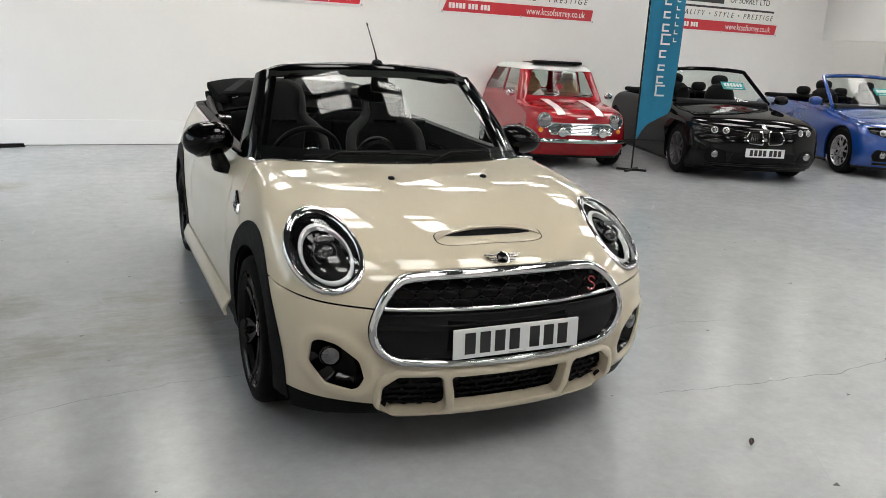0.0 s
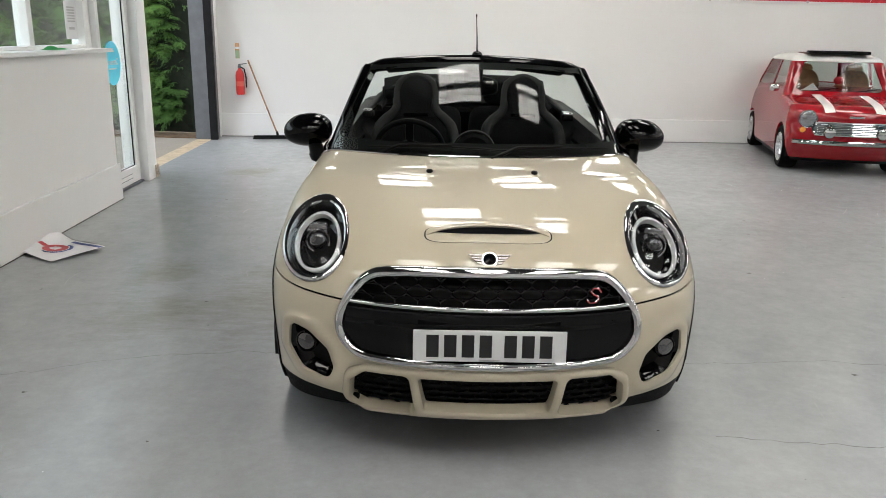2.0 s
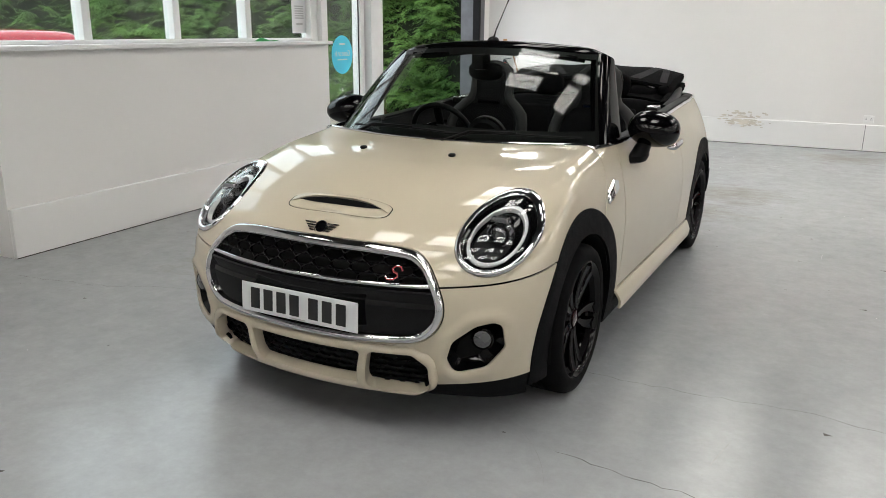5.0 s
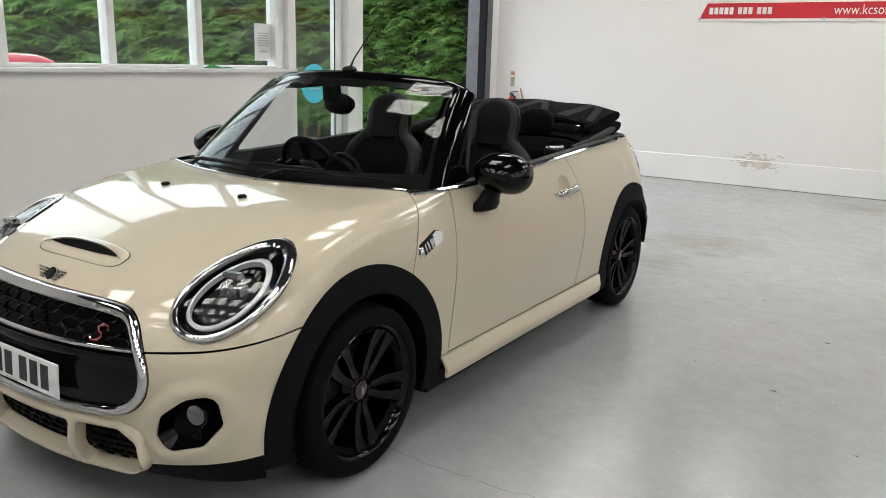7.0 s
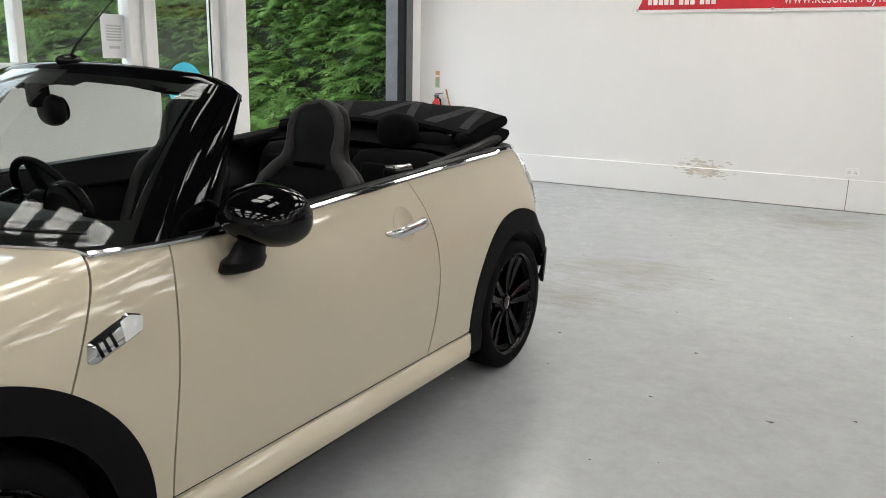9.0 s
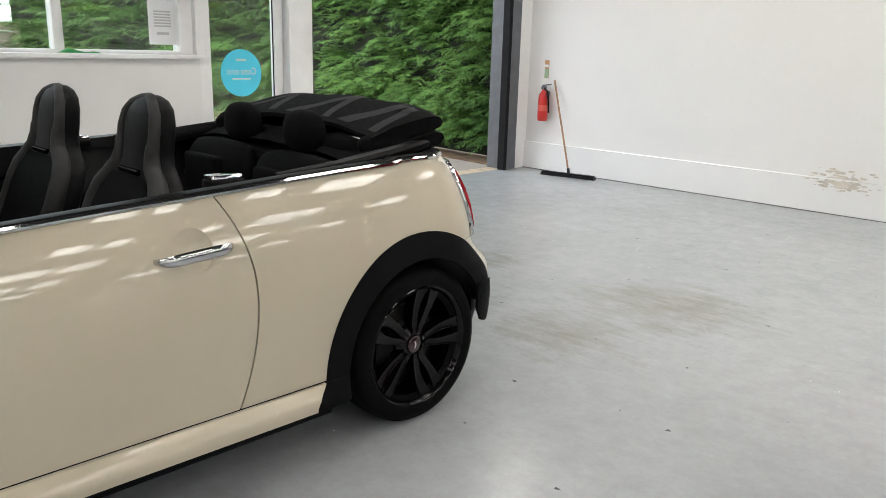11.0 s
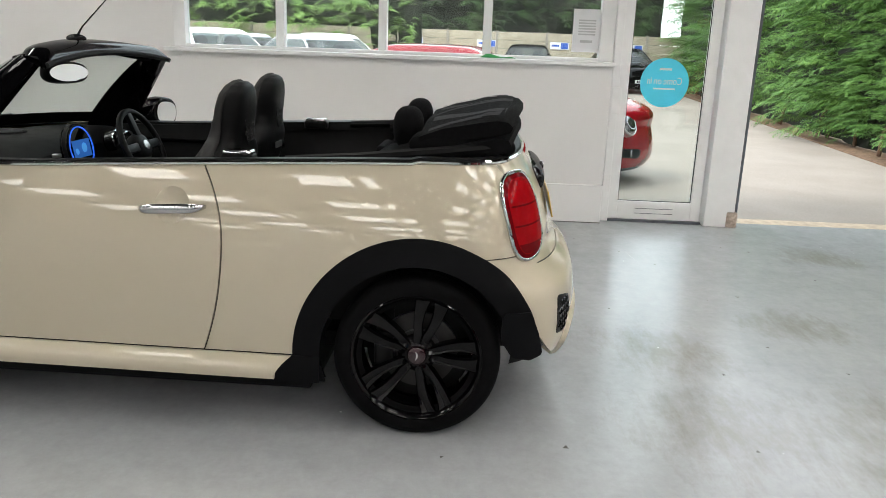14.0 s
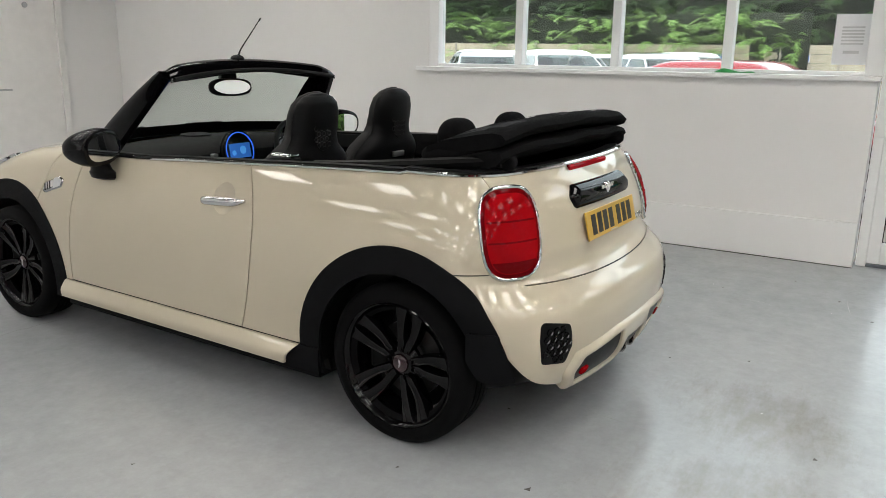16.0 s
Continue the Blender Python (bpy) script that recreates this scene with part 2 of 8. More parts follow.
M["pipe_steel"] = plain("burnished_steel", (0.22, 0.21, 0.20), 0.18, 1.0, var=0.15)
M["wood"] = plain("worn_wood_handle", (0.34, 0.19, 0.10), 0.6, var=0.3, scale=14)


# ---- mesh helpers ----
def raw_mesh(name, verts, faces, material, parent=None, label="", smooth=True, loop_normals=None):
    me = bpy.data.meshes.new(name)
    me.from_pydata([tuple(map(float, v)) for v in verts], [], [tuple(map(int, q)) for q in faces])
    me.update()
    if smooth:
        me.polygons.foreach_set("use_smooth", [True] * len(me.polygons))
    if loop_normals is not None:
        me.normals_split_custom_set([tuple(map(float, n)) for n in loop_normals])
    me.materials.append(material)
    ob = new(name, me)
    ob.parent = parent
    if label:
        ob["label"] = label
    return ob


def part(name, bm, material, parent=None, label="", smooth=False, sharp=35):
    me = bpy.data.meshes.new(name)
    if smooth:
        for q in bm.faces:
            q.smooth = True
        for e in bm.edges:
            e.smooth = len(e.link_faces) == 2 and e.calc_face_angle(0) < radians(sharp)
    bm.normal_update()
    bm.to_mesh(me)
    bm.free()
    me.materials.append(material)
    ob = new(name, me)
    ob.parent = parent
    if label:
        ob["label"] = label
    return ob


def thing(name, m, label, category, group="", kind=""):
    e = new(name)
    e.empty_display_size = 0.1
    e.matrix_world = m
    return tagged(e, label, category, group, kind)


def bm_box(x0, x1, y0, y1, z0, z1, bevel=0.0, seg=2, bm=None):
    own = bmesh.new()
    vs = [own.verts.new((x, y, z)) for x in (x0, x1) for y in (y0, y1) for z in (z0, z1)]
    for q in ((0, 1, 3, 2), (4, 6, 7, 5), (0, 4, 5, 1), (2, 3, 7, 6), (0, 2, 6, 4), (1, 5, 7, 3)):
        own.faces.new([vs[i] for i in q])
    if bevel:
        bmesh.ops.bevel(own, geom=own.edges[:], offset=bevel, segments=seg, profile=0.6, affect="EDGES")
    bmesh.ops.recalc_face_normals(own, faces=own.faces[:])
    if bm is None:
        return own
    tmp = bpy.data.meshes.new("tmp")
    own.to_mesh(tmp)
    own.free()
    bm.from_mesh(tmp)
    bpy.data.meshes.remove(tmp)
    return bm


def bm_lathe(profile, seg=48, axis="z", bm=None, close=False, caps=True):
    """Turn a profile of (radius, height) points round an axis."""
    bm = bm or bmesh.new()
    rings = []
    for r, h in profile:
        ring = []
        for i in range(seg):
            a = 2 * math.pi * i / seg
            c, s = r * math.cos(a), r * math.sin(a)
            ring.append(bm.verts.new({"z": (c, s, h), "x": (h, c, s), "y": (c, h, s)}[axis]))
        rings.append(ring)
    pairs = list(zip(rings, rings[1:])) + ([(rings[-1], rings[0])] if close else [])
    for a, b in pairs:
        for i in range(seg):
            j = (i + 1) % seg
            bm.faces.new((a[i], a[j], b[j], b[i]))
    if caps and not close:
        for ring, (r, h) in ((rings[0], profile[0]), (rings[-1], profile[-1])):
            if r > 1e-4:
                bm.faces.new(ring)
    bmesh.ops.remove_doubles(bm, verts=bm.verts[:], dist=1e-5)
    bmesh.ops.recalc_face_normals(bm, faces=bm.faces[:])
    return bm


def bm_tube(points, radius, seg=10, bm=None, closed=False, caps=True):
    """A round bar along points; radius may be one number or one for each point."""
    bm = bm or bmesh.new()
    pts = [Vector(p) for p in points]
    n = len(pts)
    rad = radius if isinstance(radius, (list, tuple)) else [radius] * n
    rings, side = [], None
    for i, p in enumerate(pts):
        a = pts[(i - 1) % n] if (i or closed) else p
        b = pts[(i + 1) % n] if (i < n - 1 or closed) else p
        d = (b - a).normalized()
        if side is None:
            side = d.orthogonal().normalized()
        side = (side - d * side.dot(d)).normalized()
        up = d.cross(side)
        rings.append([bm.verts.new(p + (side * math.cos(t) + up * math.sin(t)) * rad[i]) for t in (2 * math.pi * k / seg for k in range(seg))])
    pairs = list(zip(rings, rings[1:])) + ([(rings[-1], rings[0])] if closed else [])
    for a, b in pairs:
        for k in range(seg):
            j = (k + 1) % seg
            bm.faces.new((a[k], a[j], b[j], b[k]))
    if caps and not closed:
        bm.faces.new(rings[0][::-1])
        bm.faces.new(rings[-1])
    bmesh.ops.recalc_face_normals(bm, faces=bm.faces[:])
    return bm


def bm_sweep(frames, profile, closed=False, caps=True):
    """Carry a flat profile along frames of (point, side, up)."""
    bm = bmesh.new()
    rings = [[bm.verts.new(Vector(p) + Vector(s) * a + Vector(u) * b) for a, b in profile] for p, s, u in frames]
    n = len(profile)
    pairs = list(zip(rings, rings[1:])) + ([(rings[-1], rings[0])] if closed else [])
    for a, b in pairs:
        for k in range(n):
            j = (k + 1) % n
            bm.faces.new((a[k], a[j], b[j], b[k]))
    if caps and not closed:
        bm.faces.new(rings[0][::-1])
        bm.faces.new(rings[-1])
    bmesh.ops.recalc_face_normals(bm, faces=bm.faces[:])
    return bm


def bm_prism(outline, h0, h1, axis="z", bevel=0.0):
    """A flat outline made solid between two heights along an axis."""
    bm = bmesh.new()

    def at(a, b, h):
        return {"z": (a, b, h), "y": (a, h, b), "x": (h, a, b)}[axis]

    lo = [bm.verts.new(at(a, b, h0)) for a, b in outline]
    hi = [bm.verts.new(at(a, b, h1)) for a, b in outline]
    n = len(outline)
    bm.faces.new(lo[::-1])
    bm.faces.new(hi)
    for i in range(n):
        j = (i + 1) % n
        bm.faces.new((lo[i], lo[j], hi[j], hi[i]))
    bmesh.ops.recalc_face_normals(bm, faces=bm.faces[:])
    if bevel:
        bmesh.ops.bevel(bm, geom=bm.edges[:], offset=bevel, segments=2, profile=0.6, affect="EDGES")
    return bm


def bm_ball(rx, ry, rz, at=(0, 0, 0), seg=24, rings=14, power=2.0):
    """A rounded lump; a higher power makes it boxier."""
    bm = bmesh.new()
    bmesh.ops.create_uvsphere(bm, u_segments=seg, v_segments=rings, radius=1)
    for v in bm.verts:
        c = v.co
        n = (abs(c.x) ** power + abs(c.y) ** power + abs(c.z) ** power) ** (1 / power)
        v.co = Vector((c.x / n * rx, c.y / n * ry, c.z / n * rz)) + Vector(at)
    return bm


def text_mesh(name, words, size, material, parent, m, depth=0.001, shear=0.0, spacing=1.0, align="CENTER", width=None):
    cu = bpy.data.curves.new(name, "FONT")
    cu.body, cu.size, cu.extrude = words, size, depth
    cu.align_x, cu.align_y, cu.shear, cu.space_character = align, "CENTER", shear, spacing
    cu.resolution_u = 3
    tmp = bpy.data.objects.new("tmp_text", cu)
    scene.collection.objects.link(tmp)
    me = bpy.data.meshes.new_from_object(tmp)
    bpy.data.objects.remove(tmp)
    bpy.data.curves.remove(cu)
    if width and len(me.vertices):
        xs = [v.co.x for v in me.vertices]
        k = width / (max(xs) - min(xs))
        for v in me.vertices:
            v.co.x *= k
    me.name = name
    me.materials.clear()
    me.materials.append(material)
    ob = new(name, me)
    ob.parent = parent
    ob.matrix_local = m
    return ob


def curve(*knots):
    """A smooth function through (x, y) knots."""
    xs, ys = np.array([k[0] for k in knots], float), np.array([k[1] for k in knots], float)
    d = np.diff(ys) / np.diff(xs)
    sl = np.empty_like(ys)
    sl[1:-1] = (d[:-1] * np.diff(xs)[1:] + d[1:] * np.diff(xs)[:-1]) / (xs[2:] - xs[:-2])
    sl[0], sl[-1] = d[0], d[-1]

    def at(x):
        x = np.asarray(x, float)
        i = np.clip(np.searchsorted(xs, x) - 1, 0, len(xs) - 2)
        h = xs[i + 1] - xs[i]
        t = np.clip((x - xs[i]) / h, -1, 2)
        inside = (x >= xs[0]) & (x <= xs[-1])
        cub = (2 * t**3 - 3 * t**2 + 1) * ys[i] + (t**3 - 2 * t**2 + t) * h * sl[i] + (3 * t**2 - 2 * t**3) * ys[i + 1] + (t**3 - t**2) * h * sl[i + 1]
        lin = np.where(x < xs[0], ys[0] + (x - xs[0]) * sl[0], ys[-1] + (x - xs[-1]) * sl[-1])
        return np.where(inside, cub, lin)

    return at


def smax(a, b, k):
    h = np.maximum(k - np.abs(a - b), 0) / k
    return np.maximum(a, b) + h * h * k * 0.25


def rpoly(px, pz, verts, r=0.03):
    """Signed distance to a convex outline with rounded corners (counter-clockwise), negative inside."""
    best, inside = np.full(np.shape(px), 1e9), np.full(np.shape(px), -1e9)
    n = len(verts)
    cx, cz = sum(v[0] for v in verts) / n, sum(v[1] for v in verts) / n
    edges = []
    for i in range(n):
        (ax, az), (bx, bz) = verts[i], verts[(i + 1) % n]
        ex, ez = bx - ax, bz - az
        ln = math.hypot(ex, ez)
        nx, nz = ez / ln, -ex / ln
        if (cx - ax) * nx + (cz - az) * nz > 0:
            nx, nz = -nx, -nz
        edges.append((nx, nz, nx * ax + nz * az - r))
    corners = []
    for i in range(n):
        n1, n2 = edges[i - 1], edges[i]
        det = n1[0] * n2[1] - n1[1] * n2[0]
        if abs(det) > 1e-6:
            corners.append(((n1[2] * n2[1] - n1[1] * n2[2]) / det, (n1[0] * n2[2] - n1[2] * n2[0]) / det))
    for nx, nz, c in edges:
        inside = np.maximum(inside, px * nx + pz * nz - c)
    m = len(corners)
    for i in range(m):
        (ax, az), (bx, bz) = corners[i], corners[(i + 1) % m]
        ex, ez = bx - ax, bz - az
        t = np.clip(((px - ax) * ex + (pz - az) * ez) / (ex * ex + ez * ez + 1e-12), 0, 1)
        best = np.minimum(best, np.hypot(px - ax - t * ex, pz - az - t * ez))
    return np.where(inside > 0, best, inside) - r


class Shell:
    """A smooth closed skin given by a field f (negative inside), from which panels are cut."""

    def __init__(self, f, y0, y1, z0, steps=(70, 150, 60), low=-50.0, rise=(60, 50), waist=30.0):
        self.f = f
        rows = []
        for a in np.linspace(0, 90, steps[0], endpoint=False):
            rows.append((y0, math.sin(radians(a)), -math.cos(radians(a))))
        for y in np.linspace(y0, y1, steps[1], endpoint=False):
            rows.append((y, 1.0, 0.0))
        for a in np.linspace(90, 0, steps[2] + 1):
            rows.append((y1, math.sin(radians(a)), math.cos(radians(a))))
        phi = np.radians(np.r_[np.linspace(low, waist, rise[0], endpoint=False), np.linspace(waist, 90, rise[1])])
        nu, nv = len(rows), len(phi)
        ys, dx, dy = (np.array(c)[:, None] for c in zip(*rows))
        o = np.stack([0 * ys + 0 * phi, ys + 0 * phi, z0 + 0 * ys + 0 * phi], -1).reshape(-1, 3)
        d = np.stack([dx * np.cos(phi), dy * np.cos(phi), np.sin(phi) + 0 * dx], -1).reshape(-1, 3)
        self.verts = self.meet(o, d, 0.0, 2.5)
        idx = np.arange(nu * nv).reshape(nu, nv)
        self.faces = np.stack([idx[:-1, :-1], idx[1:, :-1], idx[1:, 1:], idx[:-1, 1:]], -1).reshape(-1, 4)

    def meet(self, o, d, lo, hi):
        lo, hi = np.full(len(o), float(lo)), np.full(len(o), float(hi))
        for _ in range(34):
            mid = (lo + hi) / 2
            ins = self.f(o + d * mid[:, None]) < 0
            lo, hi = np.where(ins, mid, lo), np.where(ins, hi, mid)
        return o + d * ((lo + hi) / 2)[:, None]

    def normal(self, v):
        e, g = 2e-3, np.empty_like(v)
        for k in range(3):
            s = np.zeros(3)
            s[k] = e
            g[:, k] = self.f(v + s) - self.f(v - s)
        return g / (np.linalg.norm(g, axis=1)[:, None] + 1e-12)

    def patch(self, origin, u, v, nrm, us, vs, depth=0.6):
        """A fresh fine grid on the skin, thrown along a direction: centre, axes, ranges of the two axes."""
        u, v, nrm = (np.array(a, float) / np.linalg.norm(a) for a in (u, v, nrm))
        a, b = np.meshgrid(us, vs, indexing="ij")
        o = (np.array(origin, float) + a[..., None] * u + b[..., None] * v - nrm * depth).reshape(-1, 3)
        pts = self.meet(o, np.tile(nrm, (len(o), 1)), 0, 2 * depth)
        idx = np.arange(len(o)).reshape(len(us), len(vs))
        return pts, np.stack([idx[:-1, :-1], idx[1:, :-1], idx[1:, 1:], idx[:-1, 1:]], -1).reshape(-1, 4)

    @staticmethod
    def clip(verts, faces, field):
        """Keep the part where the field is positive, cutting the faces on its edge."""
        s = field(verts[:, 0], verts[:, 1], verts[:, 2])
        verts, faces = [tuple(v) for v in verts], [tuple(q) for q in faces]
        pos = s > 0
        out, cut = [], {}
        for q in faces:
            c = sum(pos[i] for i in q)
            if c == len(q):
                out.append(q)
            elif c:
                ring = []
                for i, j in zip(q, q[1:] + q[:1]):
                    if pos[i]:
                        ring.append(i)
                    if pos[i] != pos[j]:
                        key = (min(i, j), max(i, j))
                        if key not in cut:
                            t = s[i] / (s[i] - s[j])
                            cut[key] = len(verts)
                            verts.append(tuple(np.array(verts[i]) * (1 - t) + np.array(verts[j]) * t))
                        ring.append(cut[key])
                ring = [a for n, a in enumerate(ring) if a != ring[n - 1]]
                if len(ring) > 2:
                    out.append(tuple(ring))
        used = sorted({i for q in out for i in q})
        back = {i: n for n, i in enumerate(used)}
        return np.array([verts[i] for i in used]).reshape(-1, 3), [tuple(back[i] for i in q) for q in out]

    def panel(self, name, material, parent, fields, off=0.0, depth=0.012, side="both", label="", grid=None, lift=None):
        """A panel cut from the skin: pushed out by off, its edges folded in by depth."""
        v, fc = (self.verts, self.faces) if grid is None else grid
        for fld in fields:
            v, fc = self.clip(v, fc, fld)
            if not len(fc):
                return None
        nrm = self.normal(v)
        push = off if lift is None else off + lift(v[:, 0], v[:, 1], v[:, 2])[:, None]
        top = v + nrm * push
        if lift is not None:
            fn = np.zeros_like(top)
            for q in fc:
                a = np.cross(top[q[1]] - top[q[0]], top[q[2]] - top[q[0]])
                if a @ nrm[q[0]] < 0:
                    a = -a
                for i in q:
                    fn[i] += a
            nrm2 = fn / (np.linalg.norm(fn, axis=1)[:, None] + 1e-12)
        else:
            nrm2 = nrm
        seen = {}
        for q in fc:
            for i, j in zip(q, q[1:] + q[:1]):
                k = (min(i, j), max(i, j))
                seen[k] = seen.get(k, 0) + 1
        verts, faces, norms = [], [], []

        def emit(mir):
            base = len(verts)
            sx = np.array([-1, 1, 1]) if mir else np.array([1, 1, 1])
            verts.extend(top * sx)
            for q in fc:
                qq = q
                a = np.cross(top[q[1]] - top[q[0]], top[q[2]] - top[q[0]])
                flip = (a @ nrm[q[0]] < 0) != mir
                if flip:
                    qq = q[::-1]
                faces.append(tuple(base + i for i in qq))
                norms.extend(nrm2[i] * sx for i in qq)
            if depth:
                low = {}
                for q in fc:
                    for i, j in zip(q, q[1:] + q[:1]):
                        if seen[(min(i, j), max(i, j))] != 1 or (abs(v[i, 0]) < 1e-5 and abs(v[j, 0]) < 1e-5):
                            continue
                        for k in (i, j):
                            if k not in low:
                                low[k] = len(verts)
                                verts.append((top[k] - nrm[k] * depth) * sx)
                        a, b, c, d = base + i, base + j, low[j], low[i]
                        wn_ = np.cross(np.subtract(verts[b], verts[a]), np.subtract(verts[d], verts[a]))
                        inner = (top[list(q)].mean(0) * sx) - np.array(verts[a])
                        w = wn_ if wn_ @ inner < 0 else -wn_
                        quad = (a, b, c, d) if wn_ @ inner < 0 else (d, c, b, a)
                        w = w / (np.linalg.norm(w) + 1e-12)
                        faces.append(quad)
                        norms.extend([w] * 4)

        if side in ("both", "L"):
            emit(False)
        if side in ("both", "R"):
            emit(True)
        return raw_mesh(name, verts, faces, material, parent, label, True, norms)

    def on(self, x, z, front=True, y_in=0.5):
        """The point of the skin met from inside, going forwards or backwards, at (x, z)."""
        o = np.array([[x, y_in, z]], float)
        d = np.array([[0, -1.0 if front else 1.0, 0]])
        return self.meet(o, d, 0, 4)[0]

    def flank(self, y, z):
        return self.meet(np.array([[0, y, z]], float), np.array([[1.0, 0, 0]]), 0, 2)[0]

# ---- the showroom ----
WX, NY, SY, EX, CZ = -1.74, 11.2, -1.28, 13.7, 3.6


def slab(name, x0, x1, y0, y1, z0, z1, material, label="", bevel=0.0):
    ob = part(name, bm_box(x0, x1, y0, y1, z0, z1, bevel), material)
    return tagged(ob, label, kind="structure")


slab("floor", WX - 0.05, EX + 2.2, SY - 0.3, NY + 0.2, -0.25, 0.0, M["floor"], "grey painted concrete showroom floor, scuffed and stained")
slab("wall_north", WX - 0.3, EX + 2.2, NY, NY + 0.2, 0, CZ, M["wall"], "plain white painted north wall")
slab("wall_south", WX - 0.3, EX + 2.2, SY - 0.2, SY, 0, CZ, M["wall"], "plain white painted wall behind the cars")
# west wall: plain part, dwarf wall under the windows, head over the openings
slab("wall_west_plain", WX - 0.2, WX, SY, 3.12, 0, CZ, M["wall"], "plain white wall beside the window")
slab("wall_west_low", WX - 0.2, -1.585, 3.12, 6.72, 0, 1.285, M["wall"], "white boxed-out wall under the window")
slab("wall_west_head", WX - 0.2, WX + 0.05, 3.12, 10.95, 2.95, CZ, M["wall"], "white wall over the window and the doorway")
slab("wall_west_end", WX - 0.2, WX, 11.0, NY, 0, CZ, M["wall"], "short white wall beside the doorway")
# east end with a low opening to a lobby
slab("wall_east", EX, EX + 0.15, SY, 9.4, 0, CZ, M["wall"], "white east wall")
slab("wall_east_head", EX, EX + 0.15, 9.4, NY, 2.0, CZ, M["wall"], "white wall over the lobby opening")
slab("wall_lobby", EX + 2.0, EX + 2.15, SY, NY, 0, CZ, M["wall"], "white lobby wall")
slab("wall_lobby_side", EX + 0.15, EX + 2.0, 9.1, 9.25, 0, 2.3, M["wall"], "white lobby return wall")
lobby = tagged(part("door_frame", bm_box(EX - 0.02, EX + 0.05, 9.28, 9.40, 0, 2.0, 0.006), M["upvc"]), "white frame of the lobby opening", kind="structure")
# skirting boards
slab("baseboard_north", WX, EX, NY - 0.03, NY, 0, 0.33, M["skirting"], "deep white skirting board", 0.006)
slab("baseboard_west", -1.585, -1.555, 3.12, 6.72, 0, 0.32, M["skirting"], "deep white skirting board", 0.006)
slab("baseboard_plain", WX, WX + 0.03, SY, 3.12, 0, 0.32, M["skirting"], "deep white skirting board", 0.006)
slab("baseboard_south", WX + 0.03, -1.05, SY, SY + 0.03, 0, 0.32, M["skirting"], "deep white skirting board", 0.006)
slab("baseboard_seam", 3.425, 3.431, NY - 0.034, NY - 0.03, 0.0, 0.33, M["steel_dark"], "open joint in the skirting board")

slab("baseboard_gap", WX, EX, NY - 0.034, NY - 0.030, 0.0, 0.007, M["crack"], "dark gap under the skirting board")
slab("baseboard_gap", -1.555, -1.551, 3.12, 6.72, 0.0, 0.006, M["crack"], "dark gap under the skirting board")

# roof of sheets with ribbed rooflights let in
# middle and half sizes of each rooflight
ROOFLIGHTS = [(1.24, 4.54, 0.33, 0.46), (2.36, 4.27, 0.20, 0.40)]
ROOFLIGHTS += [(x, y, 0.28, 0.22) for x in (0.55, 1.5, 2.45, 3.4) for y in (2.35, 1.45, 0.55, -0.4)]
# from here on unseen, spread over the roof to light the room
ROOFLIGHTS += [(x, y, 0.33, 0.42) for x, y in ((0.8, 6.9), (2.3, 6.9), (3.8, 6.9), (0.8, 8.4), (2.3, 8.4), (3.8, 8.4), (-0.7, 9.9), (0.8, 9.9), (2.3, 9.9), (3.8, 9.9))]
ROOFLIGHTS += [(x, y, 0.44, 0.54) for x in (9.0, 10.8, 12.6) for y in (0.6, 2.4, 4.2, 6.0, 8.2)] + [(7.2, 8.2, 0.44, 0.54)]
ROOFLIGHTS += [(x, y, 0.30, 0.36) for x in (5.4, 7.2) for y in (0.6, 2.4, 4.2, 6.0)] + [(5.4, 8.2, 0.3, 0.36)]
# unseen, added only to brighten the north and south-west walls and the lobby
ROOFLIGHTS += [(x, 9.9, 0.30, 0.35) for x in (5.4, 7.2, 9.0, 10.8, 12.6)]
ROOFLIGHTS += [(14.8, 10.2, 0.5, 0.4), (-0.8, 1.5, 0.28, 0.3), (5.4, 7.2, 0.2, 0.2), (7.2, 7.2, 0.2, 0.2)]
bm = bmesh.new()
xs = sorted({WX - 0.2, EX + 2.2, *(x - h for x, _, h, _ in ROOFLIGHTS), *(x + h for x, _, h, _ in ROOFLIGHTS)})
ys = sorted({SY - 0.2, NY + 0.2, *(y - h for _, y, _, h in ROOFLIGHTS), *(y + h for _, y, _, h in ROOFLIGHTS)})
for i in range(len(xs) - 1):
    for j in range(len(ys) - 1):
        cx, cy = (xs[i] + xs[i + 1]) / 2, (ys[j] + ys[j + 1]) / 2
        if not any(abs(cx - x) < hx and abs(cy - y) < hy for x, y, hx, hy in ROOFLIGHTS):
            bm_box(xs[i], xs[i + 1], ys[j], ys[j + 1], CZ, CZ + 0.12, bm=bm)
for n in range(8):
    y = SY + 0.9 + n * 1.6
    bm_box(WX, EX, y - 0.04, y + 0.04, CZ - 0.10, CZ - 0.001, bm=bm)
tagged(part("ceiling", bm, M["ceiling"]), "dark lined showroom roof on purlins", kind="structure")


def rooflight(x, y, hx, hy):
    t = thing("rooflight", pose(x, y, CZ), "translucent ribbed rooflight in the dark unseen roof, some added for light", "rooflight", "rooflights")
    part("light_sheet", bm_box(-hx, hx, -hy, hy, 0.05, 0.07), M["rooflight" if hy < 0.5 else "rooflight_dim"], t)
    n = max(3, round(hy * 14))
    for k in range(1, n):
        yy = -hy + 2 * hy * k / n
        part("rib", bm_box(-hx, hx, yy - 0.006, yy + 0.006, 0.03, 0.045), M["upvc"], t)
    return t


for r in ROOFLIGHTS:
    rooflight(*r)

